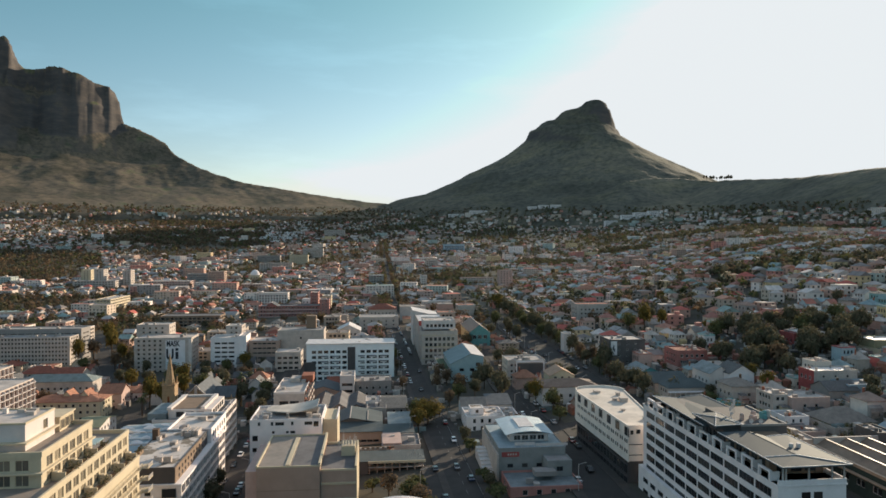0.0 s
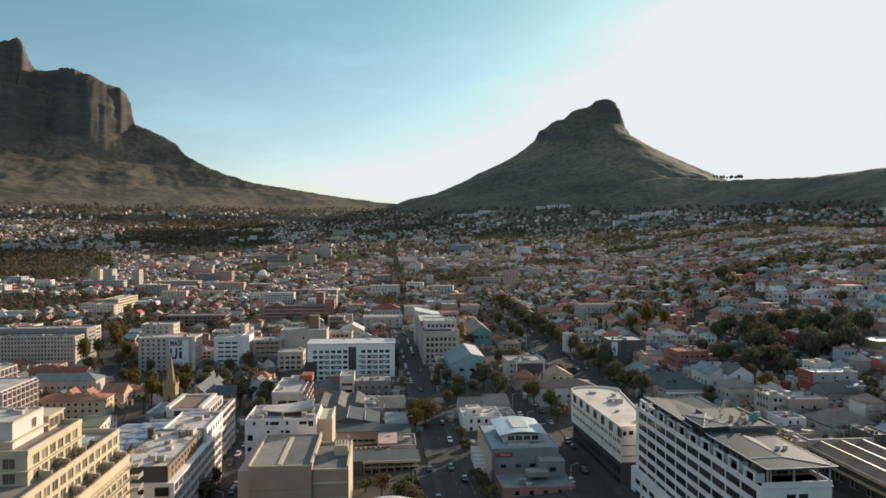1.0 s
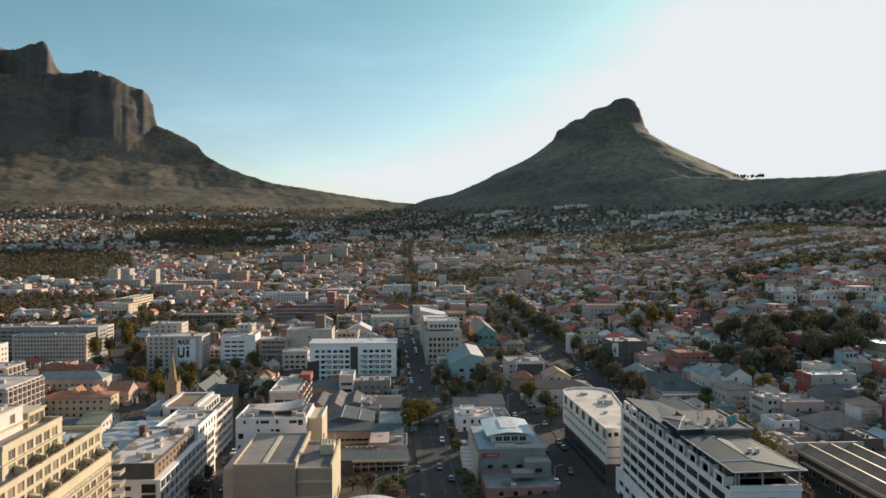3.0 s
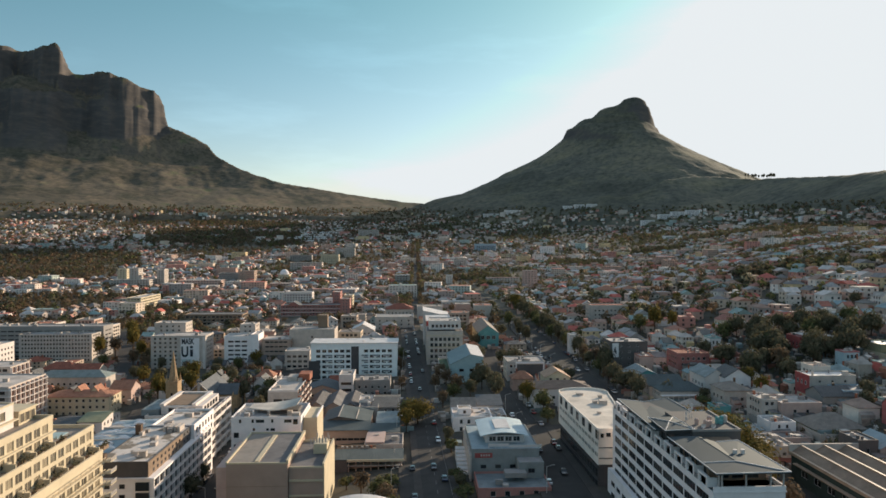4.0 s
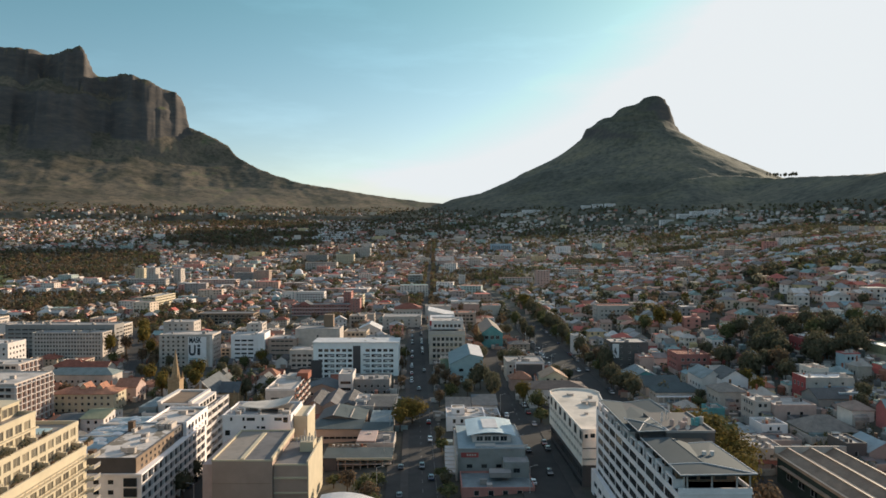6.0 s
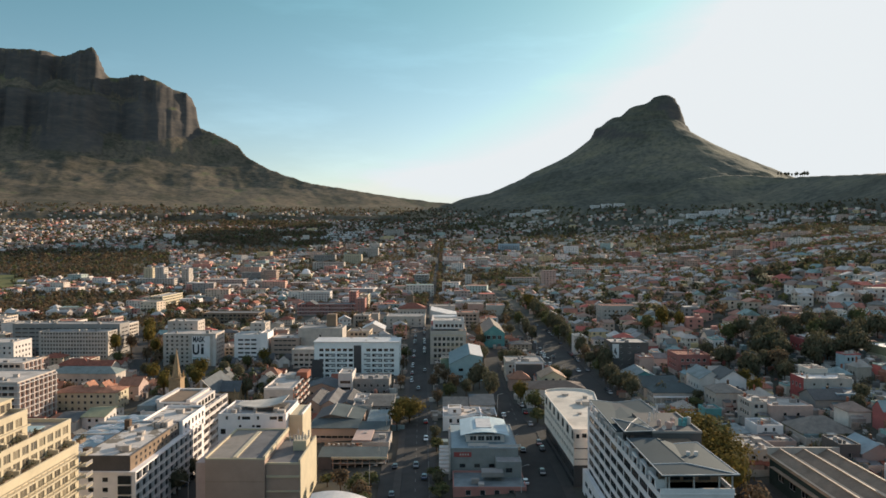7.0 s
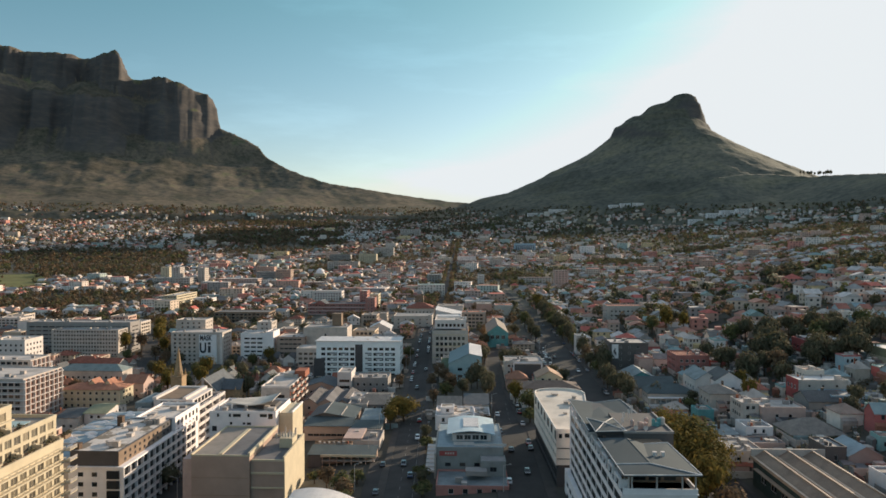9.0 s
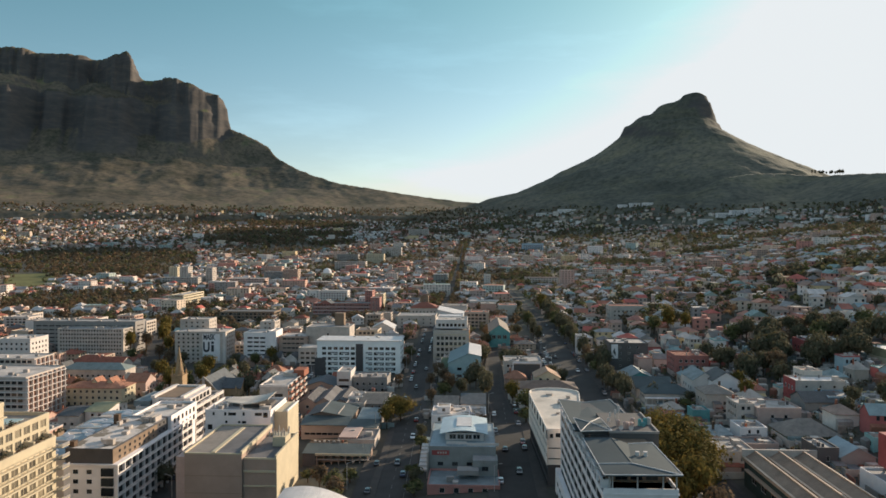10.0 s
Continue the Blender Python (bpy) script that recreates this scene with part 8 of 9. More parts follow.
# ---- far houses and woods ----
def far_houses():
    rnd = random.Random(9)
    walls, roofs, panes = Geo(), Geo(), Geo()
    y = 390.0
    row = 0
    while y < 3150:
        row += 1
        half = y * 0.92 + 60
        x = -half
        grow = 1 + max(0, y - 1500) / 2600
        while x < half * 0.98:
            px, py = x + rnd.uniform(-3, 3), y + rnd.uniform(-3, 3)
            x += rnd.uniform(10.5, 17.0) * grow
            if py < 446 and px < 110:
                continue
            if not in_view(px, py) or in_wood(px, py) or on_street(px, py, 6) or taken(px - 6, px + 6, py - 6, py + 6, 1):
                continue
            z = ground_at(px, py)
            lim = min(212 + 16 * math.sin(px * 0.011) + 10 * math.sin(px * 0.037), 78 + (0.036 + 0.004 * math.sin(px * 0.02)) * math.hypot(px, py))
            if z > lim or rnd.random() < 0.12 + (0.22 if y > 1400 else 0) + 0.45 * max(0, (z - 150) / 70):
                continue
            if px > 140 and y > 480 and rnd.random() < (0.08 if y < 800 else 0.22):
                continue
            if y > 900 and 0.5 + 0.5 * math.sin(px * 0.006 + py * 0.0042) + 0.4 * math.sin(px * 0.013 - py * 0.009) < 0.02:
                continue
            big = rnd.random() < (0 if y < 620 or px > 100 and y < 900 else 0.08 if y < 1500 else 0.05)
            w, d = (rnd.uniform(16, 34), rnd.uniform(11, 17)) if big else (rnd.uniform(7, 12.5), rnd.uniform(7, 11))
            h = rnd.choice([6, 7, 8, 9, 12, 15]) if big else rnd.choice([3.4, 3.8, 5.8, 6.4])
            form = "flat" if big or rnd.random() < 0.3 else rnd.choice(["hip", "gx", "gy", "hip"])
            a = radians(rnd.uniform(-14, 14) + (rnd.choice([0, 20, -25]) if y > 1300 else 0))
            c, s = math.cos(a), math.sin(a)
            P = lambda u, v, q: (px + u * c - v * s, py + u * s + v * c, z + q)
            W, D = w / 2, d / 2
            walls.solid([P(-W, -D, -4), P(W, -D, -4), P(W, D, -4), P(-W, D, -4), P(-W, -D, h), P(W, -D, h), P(W, D, h), P(-W, D, h)], [(0, 1, 5, 4), (1, 2, 6, 5), (2, 3, 7, 6), (3, 0, 4, 7), (4, 5, 6, 7)])
            r = rnd.uniform(1.8, 3.2)
            o = 0.4
            if form == "flat":
                roofs.solid([P(-W + o, -D + o, h + 0.05), P(W - o, -D + o, h + 0.05), P(W - o, D - o, h + 0.05), P(-W + o, D - o, h + 0.05)], [(0, 1, 2, 3)])
                if rnd.random() < 0.6:
                    u = rnd.uniform(-W * 0.5, W * 0.3)
                    walls.solid([P(u, -1, h), P(u + 3, -1, h), P(u + 3, 2, h), P(u, 2, h), P(u, -1, h + 2), P(u + 3, -1, h + 2), P(u + 3, 2, h + 2), P(u, 2, h + 2)], [(0, 1, 5, 4), (1, 2, 6, 5), (2, 3, 7, 6), (3, 0, 4, 7), (4, 5, 6, 7)])
            else:
                e = [P(-W - o, -D - o, h - 0.1), P(W + o, -D - o, h - 0.1), P(W + o, D + o, h - 0.1), P(-W - o, D + o, h - 0.1)]
                if form == "gx":
                    roofs.solid(e + [P(-W - o, 0, h + r), P(W + o, 0, h + r)], [(0, 1, 5, 4), (2, 3, 4, 5), (1, 2, 5), (3, 0, 4)])
                elif form == "gy":
                    roofs.solid(e + [P(0, -D - o, h + r), P(0, D + o, h + r)], [(1, 2, 5, 4), (3, 0, 4, 5), (0, 1, 4), (2, 3, 5)])
                else:
                    k = min(W, D)
                    i0, i1 = ((-W + k, 0), (W - k, 0)) if W >= D else ((0, -D + k), (0, D - k))
                    roofs.solid(e + [P(*i0, h + r), P(*i1, h + r)], [(0, 1, 5, 4), (1, 2, 5), (2, 3, 4, 5), (3, 0, 4)] if W >= D else [(0, 1, 4), (1, 2, 5, 4), (2, 3, 5), (3, 0, 4, 5)])
            if y < 1700:
                zz = 0.9
                while zz + 1.5 < h:
                    n = max(2, int(w / 3.4))
                    for i in range(n):
                        u = -W + w * (i + 0.5) / n
                        if rnd.random() < 0.85:
                            panes.face([P(u - 0.65, -D - 0.04, zz), P(u + 0.65, -D - 0.04, zz), P(u + 0.65, -D - 0.04, zz + 1.4), P(u - 0.65, -D - 0.04, zz + 1.4)])
                    sg = 1 if px < 60 else -1
                    for i in range(max(1, int(d / 4))):
                        v = -D + d * (i + 0.5) / max(1, int(d / 4))
                        q = sg * (W + 0.04)
                        f = [P(q, v - 0.6, zz), P(q, v + 0.6, zz), P(q, v + 0.6, zz + 1.4), P(q, v - 0.6, zz + 1.4)]
                        panes.face(f if sg > 0 else f[::-1])
                    zz += 2.9
        y += (13.5 if row % 2 else 21.0) * grow
    th = thing("distant_houses", 0, 900, 0, "thousands of pale houses with red and grey roofs", "houses")
    tagged(th, kind="stuff")
    for nm, g, m in (("house_walls", walls, M_WALLS), ("house_roofs", roofs, M_ROOFS), ("house_panes", panes, M_GLASSI)):
        ob = part(nm, g, m, th, at=pose(0, -900, 0))
        tagged(ob, kind="stuff")


far_houses()


def far_trees():
    rnd = random.Random(21)
    sets = [Geo(), Geo(), Geo()]
    spots = []
    n = 0
    while n < 28000:
        d = 450 + 2900 * rnd.random() ** 0.75
        a = radians(rnd.uniform(-41, 43))
        x, y = 20 + d * math.sin(a), d * math.cos(a)
        n += 1
        if y < 430 or on_street(x, y, 1.0) or taken(x - 3, x + 3, y - 3, y + 3, 0):
            continue
        spots.append((x, y, d))
    for cx, cy, rx, ry in WOODS:
        for _ in range(int(rx * ry * 3.1416 / (60 if cx > 0 else 120 if cy < 900 else 170))):
            r, a = math.sqrt(rnd.random()), rnd.uniform(0, 6.28)
            x, y = cx + rx * r * math.cos(a), cy + ry * r * math.sin(a)
            if not taken(x - 4, x + 4, y - 4, y + 4, 0) and not on_street(x, y, 2) and y > 395:
                spots.append((x, y, math.hypot(x - 20, y)))
    for y in np.arange(650, 1900, 8.0):          # trees along the straight far street
        for sx_ in (-6.2, 6.4):
            if rnd.random() < 0.75:
                spots.append((20 + sx_ + rnd.uniform(-1, 1), y, y))
    for x, y, d in spots:
        z = ground_at(x, y)
        if z > 90 + 0.04 * d or z > 250 + 30 * math.sin(x * 0.01) or (z > 200 and rnd.random() < 0.5):
            continue
        R = rnd.uniform(2.2, 4.8) * (1.3 if d > 1500 else 1.05)
        H = R * rnd.uniform(1.3, 2.3)
        g = sets[rnd.choices((0, 1, 2), (5, 2.4, 1.6) if x > 100 else (3, 1.6, 6))[0]]
        k = 30 if d < 900 else 13 if d < 1800 else 7
        s = R * (0.42 if d < 900 else 0.55 if d < 1800 else 0.8)
        for _ in range(k):
            u = Vector((rnd.gauss(0, 1), rnd.gauss(0, 1), rnd.gauss(0, 1))).normalized() * rnd.uniform(0.45, 1.0)
            leaf_quad(g, (x + u.x * R, y + u.y * R, z + 0.6 + H * 0.55 + u.z * H * 0.5), s * rnd.uniform(0.7, 1.3), rnd, u)
    th = thing("distant_trees", 0, 900, 0, "scattered dark green and russet trees between houses", "trees")
    tagged(th, kind="stuff")
    for g, m in zip(sets, (M_LEAFD, M_LEAF, M_LEAFR)):
        tagged(part("foliage", g, m, th, at=pose(0, -900, 0)), kind="stuff")


far_trees()


# ---- trees near by ----
def tree_kind(R, H, leaf, seed, label, lobes=7, leaves=900, size=0.62, trunk=0.32):
    rnd = random.Random(seed)
    th = thing("tree", 0, -400, 0, label, "tree")
    g = Geo()
    fork = H * 0.36
    g.tube((0, 0, -1.0), (0.1, 0, fork), trunk, trunk * 0.7, 8)
    crowns = []
    for i in range(lobes):
        a = 6.283 * i / lobes + rnd.uniform(-0.4, 0.4)
        r = R * rnd.uniform(0.25, 0.62)
        c = Vector((r * math.cos(a), r * math.sin(a), H * rnd.uniform(0.5, 0.82)))
        crowns.append((c, R * rnd.uniform(0.38, 0.6)))
        mid = Vector((c.x * 0.45, c.y * 0.45, fork + (c.z - fork) * 0.5))
        g.tube((0.1, 0, fork * 0.92), tuple(mid), trunk * 0.5, trunk * 0.3, 5)
        g.tube(tuple(mid), tuple(c), trunk * 0.3, trunk * 0.1, 5)
    crowns.append((Vector((0, 0, H * 0.8)), R * 0.55))
    part("trunk", g, M_BARK, th)
    g = Geo()
    for i in range(leaves):
        c, r = crowns[i % len(crowns)]
        u = Vector((rnd.gauss(0, 1), rnd.gauss(0, 1), rnd.gauss(0, 1) * 0.8)).normalized() * r * rnd.uniform(0.35, 1.08)
        leaf_quad(g, tuple(c + u), size * rnd.uniform(0.6, 1.3), rnd, u + c * 0.3 - Vector((0, 0, H * 0.2)))
    part("crown", g, leaf, th)
    return th


TREES = [
    tree_kind(4.2, 8.0, M_LEAFD, 1, "dark green broad street tree", size=0.6),
    tree_kind(5.4, 9.5, M_LEAFD, 2, "large dark green spreading tree", lobes=9, leaves=1100, size=0.75),
    tree_kind(4.6, 8.5, M_LEAF, 3, "green leafy street tree"),
    tree_kind(4.4, 9.0, M_LEAFY, 4, "tree turning yellow-green in autumn", size=0.6),
    tree_kind(3.4, 7.0, M_LEAFR, 5, "thin russet-leaved street tree", leaves=600, size=0.5),
    tree_kind(2.8, 5.4, M_LEAF, 6, "small rounded green tree", leaves=600, size=0.5),
    tree_kind(5.6, 9.6, M_LEAFY, 9, "large dense yellow-green tree", lobes=13, leaves=3200, size=0.36),
]


def palm_kind():
    rnd = random.Random(8)
    th = thing("palm_tree", 0, -400, 0, "tall palm with a drooping frond crown", "palm")
    g = Geo()
    for i in range(6):
        g.tube((0.03 * i * i * 0.3, 0, i * 1.4 - 0.6), (0.03 * (i + 1) ** 2 * 0.3, 0, (i + 1) * 1.4 - 0.6), 0.34 - 0.025 * i, 0.32 - 0.025 * i, 7)
    part("trunk", g, M_BARK, th)
    for k in range(22):
        g = Geo()
        a = k * 2.4
        el = rnd.uniform(-0.5, 1.1)
        c = Vector((0.3, 0, 7.9))
        prev = c
        for j in range(4):
            q = el - 0.42 * j
            nxt = prev + Vector((math.cos(a) * math.cos(q), math.sin(a) * math.cos(q), math.sin(q))) * 0.85
            side = Vector((-math.sin(a), math.cos(a), 0)) * (0.42 - 0.08 * j)
            low = Vector((0, 0, -0.16))
            g.face([tuple(prev), tuple(nxt), tuple(nxt + side + low), tuple(prev + side + low)])
            g.face([tuple(prev), tuple(prev - side + low), tuple(nxt - side + low), tuple(nxt)])
            prev = nxt
        part("frond", g, M_LEAFP, th)
    return th


M_LEAFP = mat("palm_leaves", (0.07, 0.075, 0.025), rough=0.6, var=0.3)
PALM = palm_kind()
TUSED = set()


def plant(k, x, y, s=1.0, sz=None, group=""):
    src = PALM if k == "palm" else TREES[k]
    m = pose(x, y, ground_at(x, y) - 0.05, 0, 0, (x * 37 + y * 11) % 360) @ Matrix.Diagonal((s, s, sz or s, 1))
    if k in TUSED:
        ob = copy_thing(src, m)
    else:
        TUSED.add(k)
        ob = src
        ob.matrix_basis = m
    if group:
        tagged(ob, group=group)
    return ob


rnd = random.Random(31)
AV = "trees lining the broad avenue"
for y in np.arange(300, 650, 9.5):
    for x, pr in ((92.8, 0.22), (113.6, 0.95), (117.5, 0.4)):
        if rnd.random() < pr and not taken(x - 2, x + 2, y - 2, y + 2, 0):
            plant(rnd.choices((0, 1, 2, 3, 4), (4, 4, 2, 0.8, 1.2))[0], x + rnd.uniform(-1, 1), y + rnd.uniform(-2, 2), rnd.uniform(0.75, 1.2), rnd.uniform(0.9, 1.6), group=AV)
for x, y, k, s, sz in [(21.4, 276, 6, 1.35, 1.12), (17.4, 284, 2, 1.1, 1.0), (16.8, 266, 3, 0.8, 0.8), (13.5, 338, 4, 0.8, 0.9), (12.0, 384, 4, 0.9, 0.9), (32.6, 245, 0, 0.7, 0.75), (33.2, 236, 5, 1.0, 0.9), (33.4, 206, 5, 1.1, 0.9), (34.2, 199, 0, 0.6, 0.6), (34.8, 192, 5, 1.2, 0.9), (32.8, 300, 4, 0.8, 0.9),
                       (36.0, 342, 4, 1.1, 1.0), (33.5, 352, 4, 1.2, 1.1), (30.5, 334, 4, 0.9, 0.9), (11.4, 419, 2, 0.9, 0.9), 
                       (46, 312, 0, 1.0, 1.0), (40, 322, 4, 1.2, 1.1), (50, 326, 1, 1.0, 1.0), (38, 310, 2, 0.9, 0.9), (57, 312, 0, 1.2, 1.3), (57, 302, 1, 0.9, 1.2), (53.0, 327, 1, 1.2, 1.3), (57, 385, 0, 1.2, 1.1), (90, 330, 0, 0.9, 1.0), (74, 366, 1, 1.2, 1.2), (79, 372, 4, 1.0, 1.0), (69, 376, 0, 1.1, 1.1), (58, 392, 0, 1.2, 1.1), (56, 402, 4, 1.2, 1.1), (60, 440, 1, 1.0, 1.0), (73.5, 275, 2, 0.9, 1.1), (72.8, 262, 5, 1.2, 1.2), (68.8, 286, 3, 0.8, 1.0), (69.0, 300, 0, 0.8, 0.9),
                       (110, 196, 6, 1.36, 1.67), (106, 187, 6, 1.20, 1.50), (112, 207, 6, 1.28, 1.50), (117, 199, 2, 1.6, 1.7), (115, 188, 6, 1.20, 1.41), (107, 203, 2, 1.4, 1.6), (119, 212, 2, 1.3, 1.4), (113, 178, 6, 1.04, 1.23), (100, 168, 3, 1.2, 1.2), (108, 166, 3, 1.2, 1.3), (112, 158, 4, 1.2, 1.2), (105, 176, 2, 1.1, 1.2), (104, 163, 3, 1.0, 1.1), (103, 152, 4, 1.1, 1.0), (120, 240, 5, 1.2, 1.2), (113, 225, 3, 0.9, 1.0),
                       (-50, 212, 1, 0.9, 0.9), (-51, 228, 0, 0.8, 0.8), (-44, 262, 0, 0.8, 0.9), (-53, 300, 1, 0.95, 1.1), (-52, 312, 0, 1.0, 1.2), (-54, 336, 1, 1.0, 1.0), (-41, 330, 0, 0.9, 1.0), (-57, 360, 2, 1.0, 1.0), (-67, 345, 1, 1.2, 1.3),
                       (4, 203, 4, 0.9, 0.8), (10, 196, 2, 0.8, 0.8), (13, 206, 5, 1.0, 0.9), (-1, 208, 5, 0.9, 0.9), (12, 186, 4, 1.0, 1.0), (13.5, 178, 2, 0.8, 0.9),
                       (-112, 350, 3, 1.2, 1.4), (-104, 346, 3, 1.0, 1.2), (-108, 362, 2, 1.2, 1.3), (-100, 366, 3, 1.0, 1.2), (-118, 372, 0, 1.0, 1.0), (-150, 348, 0, 1.0, 1.0), (-162, 350, 4, 1.2, 1.2), (-174, 345, 2, 1.3, 1.3), (-146, 404, 0, 1.0, 1.1),
                       (-128, 398, 0, 1.1, 1.1), (-118, 404, 2, 1.0, 1.0), (-108, 396, 3, 1.1, 1.2), (-98, 404, 0, 1.2, 1.2), (-88, 398, 1, 1.0, 1.0), (-76, 402, 4, 1.1, 1.1), (-66, 396, 0, 1.0, 1.0), (-122, 424, 4, 1.0, 1.0), (-104, 428, 0, 1.1, 1.1), (-92, 432, 2, 1.0, 1.0), (-80, 430, 3, 1.0, 1.1), (-70, 436, 0, 0.9, 0.9), (-134, 388, 3, 1.1, 1.1), (-84, 388, 0, 1.1, 1.1), (-94, 380, 2, 1.1, 1.2), (-140, 432, 0, 1.0, 1.1), (-152, 436, 4, 1.1, 1.1), (-186, 500, 3, 1.3, 1.6), (-190, 512, 3, 1.3, 1.5), (-196, 470, 3, 1.2, 1.5), (-194, 490, 4, 1.4, 1.5), (-206, 548, 3, 1.4, 1.5), (-168, 470, 3, 1.0, 1.2), (-172, 486, 4, 1.1, 1.2), (-166, 452, 4, 1.2, 1.3),
                       (160, 275, 3, 0.8, 0.8), (164, 283, 0, 0.9, 0.9), (135, 262, 5, 1.2, 1.1), (138, 268, 0, 0.7, 0.7), (156, 256, 3, 0.8, 0.9), (182, 232, 0, 0.9, 1.0), (176, 224, 0, 0.8, 0.9), (126, 276, 1, 0.8, 0.9), (116, 284, 1, 1.0, 1.1), (117, 296, 0, 1.1, 1.2), (190, 226, 0, 1.1, 1.2),
                       (172, 420, 3, 1.3, 1.5), (178, 428, 0, 1.3, 1.5), (166, 430, 2, 1.2, 1.3), (180, 412, 3, 1.0, 1.2)]:
    plant(k, x, y, s, sz)
for x, y in [(-82, 372), (-78, 380), (-73, 376), (-88, 384), (-70, 388), (-111, 338), (-98, 338), (-94, 344), (200, 222), (204, 226)]:
    plant("palm", x + rnd.uniform(-1, 1), y, rnd.uniform(0.9, 1.25))
W = "dense dark wood on the hillside"
for cx, cy, rx, ry in WOODS[:3]:
    for _ in range(int(rx * ry * 3.1416 / 92)):
        r, a = math.sqrt(rnd.random()), rnd.uniform(0, 6.28)
        x, y = cx + rx * r * math.cos(a), cy + ry * r * math.sin(a)
        if y < 396 and not taken(x - 3, x + 3, y - 3, y + 3, 0) and in_view(x, y, 3):
            plant(rnd.choices((0, 1, 2, 4), (5, 5, 1, 0.5))[0], x, y, rnd.uniform(0.9, 1.4), group=W)
for x, y in SPOTS:
    if y < 480 and rnd.random() < 0.75:
        plant(rnd.choices(range(6), (4, 2, 3, 1.5, 2.5, 3))[0], x, y, rnd.uniform(0.6, 1.0))
bushes = [Geo(), Geo(), Geo()]
for i in range(1100):
    x, y = rnd.uniform(112, 330), rnd.uniform(150, 430)
    if in_view(x, y) and not on_street(x, y, 0.6) and not taken(x - 1.3, x + 1.3, y - 1.3, y + 1.3, 0):
        R, H, z = rnd.uniform(0.9, 2.4), rnd.uniform(1.4, 4.2), ground_at(x, y)
        g = bushes[rnd.choices((0, 1, 2), (5, 3, 1.5))[0]]
        for _ in range(60):
            u = Vector((rnd.gauss(0, 1), rnd.gauss(0, 1), rnd.gauss(0, 1))).normalized() * rnd.uniform(0.4, 1.0)
            leaf_quad(g, (x + u.x * R, y + u.y * R, z + H * 0.5 + u.z * H * 0.5), rnd.uniform(0.22, 0.5), rnd)
# yard walls, sheds, awnings, tanks and steps too small to tell apart
clutter = Geo()
crnd = random.Random(52)
for i in range(5200):
    x, y = (crnd.uniform(112, 300), crnd.uniform(140, 400)) if i % 2 else (crnd.uniform(-190, 98), crnd.uniform(236, 470))
    if not in_view(x, y) or on_street(x, y, 0.4) or taken(x - 0.9, x + 0.9, y - 0.9, y + 0.9, 0):
        continue
    z = ground_at(x, y)
    kind = crnd.random()
    if kind < 0.35:
        w, d, h = crnd.uniform(2.5, 6), 0.2, crnd.uniform(1.4, 2.4)
        w, d = (w, d) if crnd.random() < 0.5 else (d, w)
    elif kind < 0.7:
        w, d, h = crnd.uniform(1.4, 3.2), crnd.uniform(1.4, 3.0), crnd.uniform(1.8, 2.8)
    else:
        w, d, h = crnd.uniform(0.6, 1.3), crnd.uniform(0.6, 1.3), crnd.uniform(0.6, 1.6)
    a = crnd.uniform(0, 0.5)
    clutter.prism([(x - w / 2, y - d / 2), (x + w / 2, y - d / 2), (x + w / 2, y + d / 2), (x - w / 2, y + d / 2)], z - 1.2, [z + h, z + h, z + h + a, z + h + a])
th = thing("yard_clutter", 60, 300, 0, "low yard walls, sheds and tanks between the houses", "clutter")
tagged(th, kind="stuff")
tagged(part("yard_walls_and_sheds", clutter, M_CLUTTER, th, at=pose(-60, -300, 0)), kind="stuff")
th = thing("garden_bushes", 180, 280, 0, "dark green bushes crowding the gardens between houses", "bushes")
tagged(th, kind="stuff")
for g, m in zip(bushes, (M_LEAFD, M_LEAF, M_LEAFR)):
    tagged(part("foliage", g, m, th, at=pose(-180, -280, 0)), kind="stuff")
for i in range(70):
    x, y = rnd.uniform(-330, 240), rnd.uniform(250, 520)
    if in_view(x, y) and not on_street(x, y, 0.8) and not taken(x - 2.2, x + 2.2, y - 2.2, y + 2.2, 0):
        plant(rnd.choices(range(6), (4, 1, 3, 1.5, 3, 4))[0], x, y, rnd.uniform(0.55, 0.95))


for i in range(12):
    a = 26.4 + i * 0.18 + rnd.uniform(-0.08, 0.08)
    x, y = azd(a, lerp(a, [24.2, 27, 33], [2950, 2900, 2500]))
    plant(rnd.choice((0, 1)), x, y, rnd.uniform(1.1, 1.7), rnd.uniform(1.5, 2.2), group="pines on the saddle skyline")
for i in range(26):
    x, y = azd(-6.5 + i * 0.16 + rnd.uniform(-0.1, 0.1), rnd.uniform(3780, 3900))
    plant(rnd.choice((0, 1)), x, y, rnd.uniform(1.4, 2.4), rnd.uniform(1.4, 2.6), group="pines on the mountain neck")


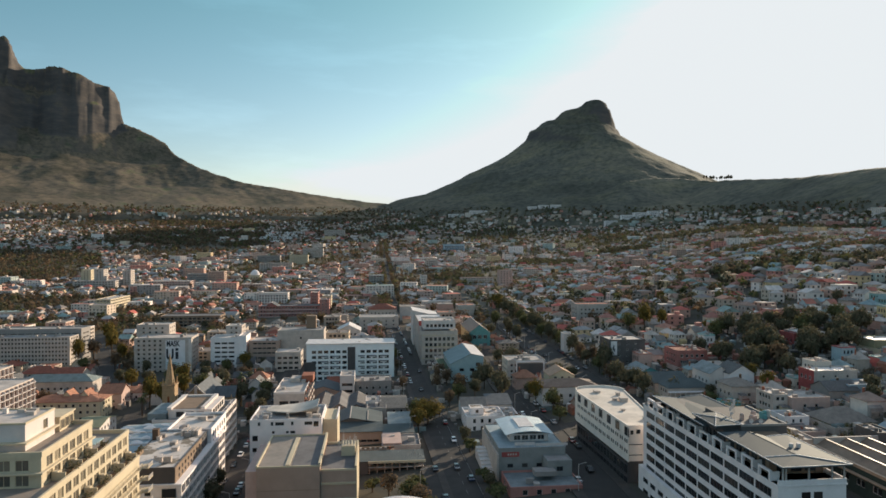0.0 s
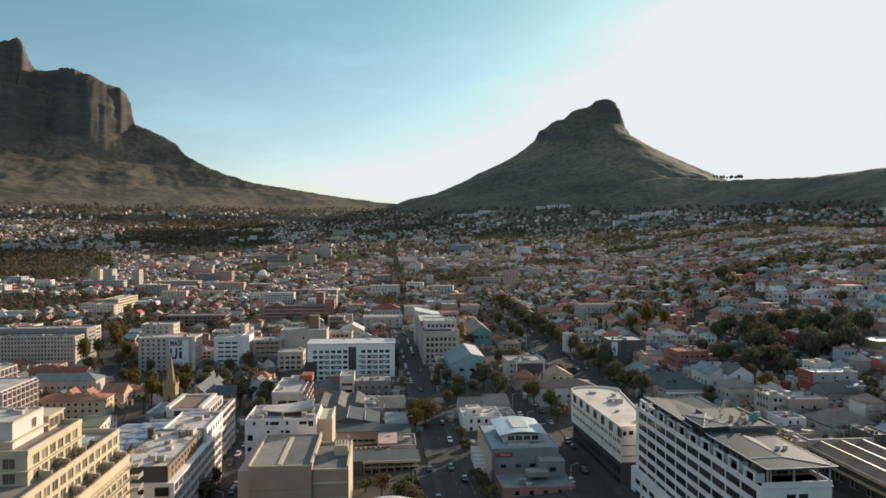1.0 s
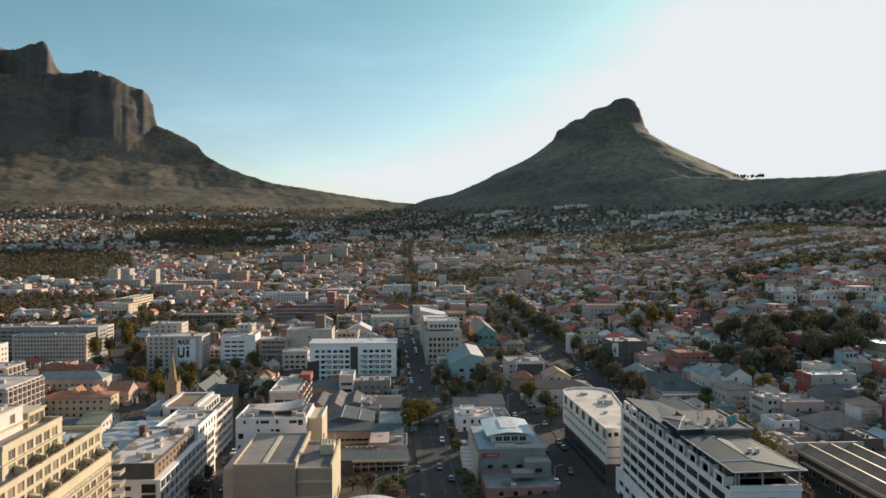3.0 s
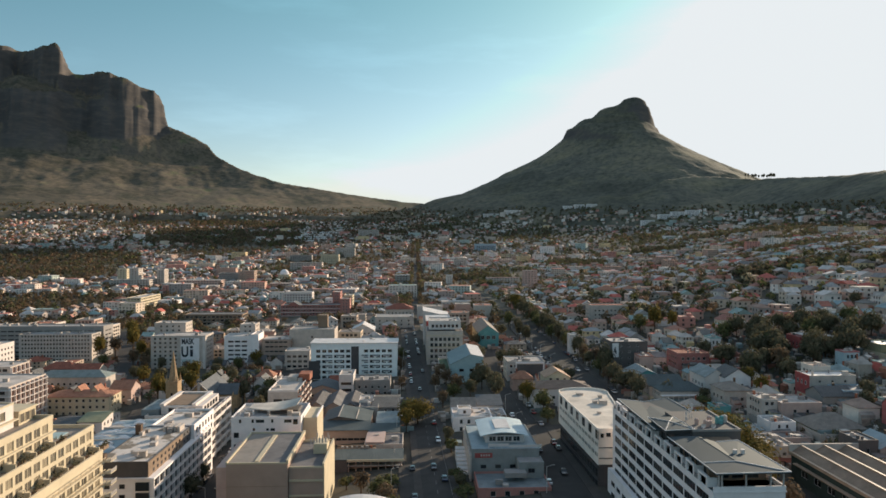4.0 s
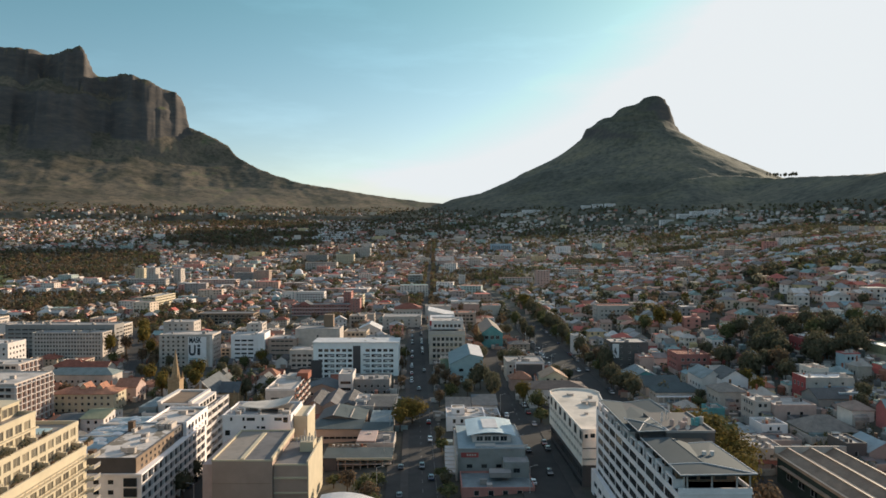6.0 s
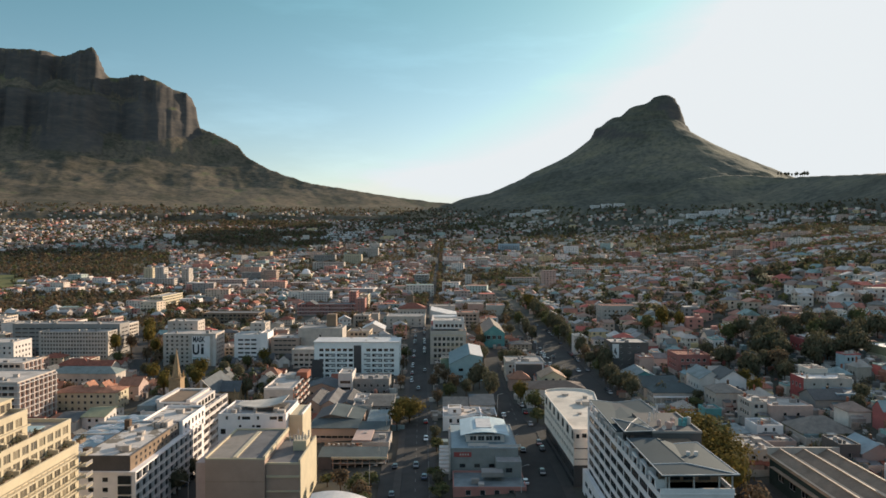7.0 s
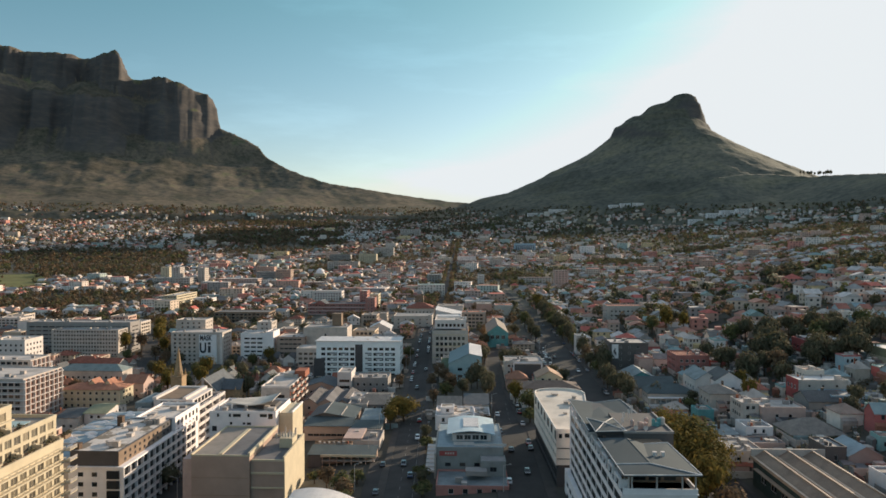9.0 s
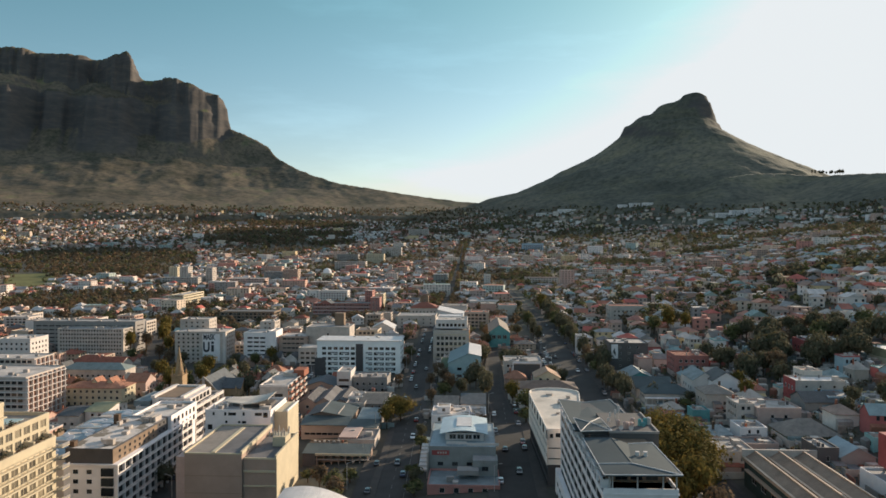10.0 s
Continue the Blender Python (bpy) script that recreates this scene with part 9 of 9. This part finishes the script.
# ---- cars ----
def car_kind():
    th = thing("car", 0, -400, 0, "parked saloon car at the kerb", "car")
    g = Geo()
    prof = [(-2.15, 0.35), (2.15, 0.35), (2.2, 0.75), (1.3, 0.92), (-1.75, 0.98), (-2.2, 0.85)]
    n = len(prof)
    for wx in (0,):
        g.v += [(-0.85, p[0], p[1]) for p in prof] + [(0.85, p[0], p[1]) for p in prof]
        g.f += [(i, (i + 1) % n, n + (i + 1) % n, n + i) for i in range(n)] + [tuple(range(n - 1, -1, -1)), tuple(range(n, 2 * n))]
    top = [(-0.66, -1.2, 1.45), (0.66, -1.2, 1.45), (0.66, 0.35, 1.45), (-0.66, 0.35, 1.45)]
    k = len(g.v)
    g.v += top + [(x, y, z + 0.05) for x, y, z in top]
    g.f += [(k + 4, k + 5, k + 6, k + 7), (k, k + 1, k + 5, k + 4), (k + 1, k + 2, k + 6, k + 5), (k + 2, k + 3, k + 7, k + 6), (k + 3, k, k + 4, k + 7)]
    g.m = [0] * len(g.f)
    part("body", g, M_CAR, th)
    g = Geo()
    b = [(-0.8, -1.75, 0.96), (0.8, -1.75, 0.96), (0.8, 1.1, 0.93), (-0.8, 1.1, 0.93)]
    g.solid(b + top, [(0, 1, 5, 4), (1, 2, 6, 5), (2, 3, 7, 6), (3, 0, 4, 7)])
    part("window_band", g, M_GLASS, th, "dark car windows")
    for y in (-1.35, 1.35):
        g = Geo()
        for x in (-0.82, 0.82):
            g.tube((x - 0.1, y, 0.32), (x + 0.1, y, 0.32), 0.32, 0.32, 10)
        g.tube((-0.72, y, 0.32), (0.72, y, 0.32), 0.07, 0.07, 6)
        part("axle", g, M_TYRE, th)
    return th


CAR = car_kind()
FIRST = [True]


def park(x, y, rot, label="", group="cars along the streets", lift=0.2):
    m = pose(x, y, ground_at(x, y) + lift, 0, 0, rot)
    if FIRST[0]:
        FIRST[0] = False
        ob = CAR
        ob.matrix_basis = m
    else:
        ob = copy_thing(CAR, m)
    return tagged(ob, label, group=group)


rnd = random.Random(77)
for x, y0, y1, pr in ((60.4, 185, 300, 0.2), (69.6, 190, 300, 0.12), (-51.0, 190, 420, 0.5), (-44.2, 215, 420, 0.35), (95.5, 300, 500, 0.4), (110.6, 300, 500, 0.4)):
    y = y0
    while y < y1:
        if rnd.random() < pr:
            park(x + rnd.uniform(-0.15, 0.15), y, rnd.choice([0, 180]))
        y += rnd.uniform(5.4, 7.2)
for y0, y1, off, pr in ((190, 230, -7.0, 0.4), (300, 404, -3.6, 0.3), (250, 404, 3.5, 0.14), (425, 600, 3.4, 0.6), (425, 600, -3.4, 0.2)):
    y = y0
    while y < y1:
        if rnd.random() < pr:
            park(main_x(y) + off, y, rnd.choice([2, 182]), lift=0.29 if off < -5 else 0.2)
        y += rnd.uniform(5.4, 7.0)
for x, y, r in ((26.5, 220.5, 182), (29.6, 209, 2), (22.6, 336, 182), (63, 228, 0), (66.5, 205, 180), (99, 390, 0), (106, 350, 180), (100, 470, 0), (107, 520, 180), (-46, 262, 0)):
    park(x, y, r, "car driving along the street", "cars in traffic")
for i in range(4):
    for j in range(7):
        if rnd.random() < 0.7:
            park(77 + j * 2.9, 372 + i * 11, rnd.choice([0, 180]), "car in an open parking lot", "cars in the parking lot", 0.15)


LOT = 0
for _ in range(900):
    x, y = rnd.uniform(-120, 96), rnd.uniform(235, 440)
    if LOT < 34 and in_view(x, y) and not on_street(x, y, 0.5) and not taken(x - 1.6, x + 1.6, y - 2.8, y + 2.8, 0):
        park(x, y, rnd.choice([0, 90, 180]), "car parked in a back yard", "cars parked in yards", 0.05)
        TAKEN.append((x - 1.2, x + 1.2, y - 2.4, y + 2.4))
        LOT += 1


# ---- street furniture ----
def lamp_kind():
    th = thing("street_lamp", 0, -400, 0, "slim grey street lamp with a single arm", "street lamp", "street lamps")
    g = Geo()
    g.tube((0, 0, -0.3), (0, 0, 8.0), 0.11, 0.07, 8)
    part("pole", g, M_RAIL, th)
    g = Geo()
    g.tube((0, 0, 7.9), (1.7, 0, 8.4), 0.06, 0.05, 6)
    part("arm", g, M_RAIL, th)
    g = Geo()
    g.box(1.5, 2.3, -0.16, 0.16, 8.32, 8.5)
    part("lamp_head", g, M_GREY, th)
    return th


LAMP = lamp_kind()
first = True
for x, r, y0, y1 in ((13.2, 0, 170, 420), (58.3, 0, 190, 300), (-42.0, 180, 200, 400), (93.6, 0, 300, 560)):
    for y in np.arange(y0, y1, 30):
        m = pose(x, y, ground_at(x, y) + 0.2, 0, 0, r)
        if first:
            LAMP.matrix_basis = m
            first = False
        else:
            copy_thing(LAMP, m)
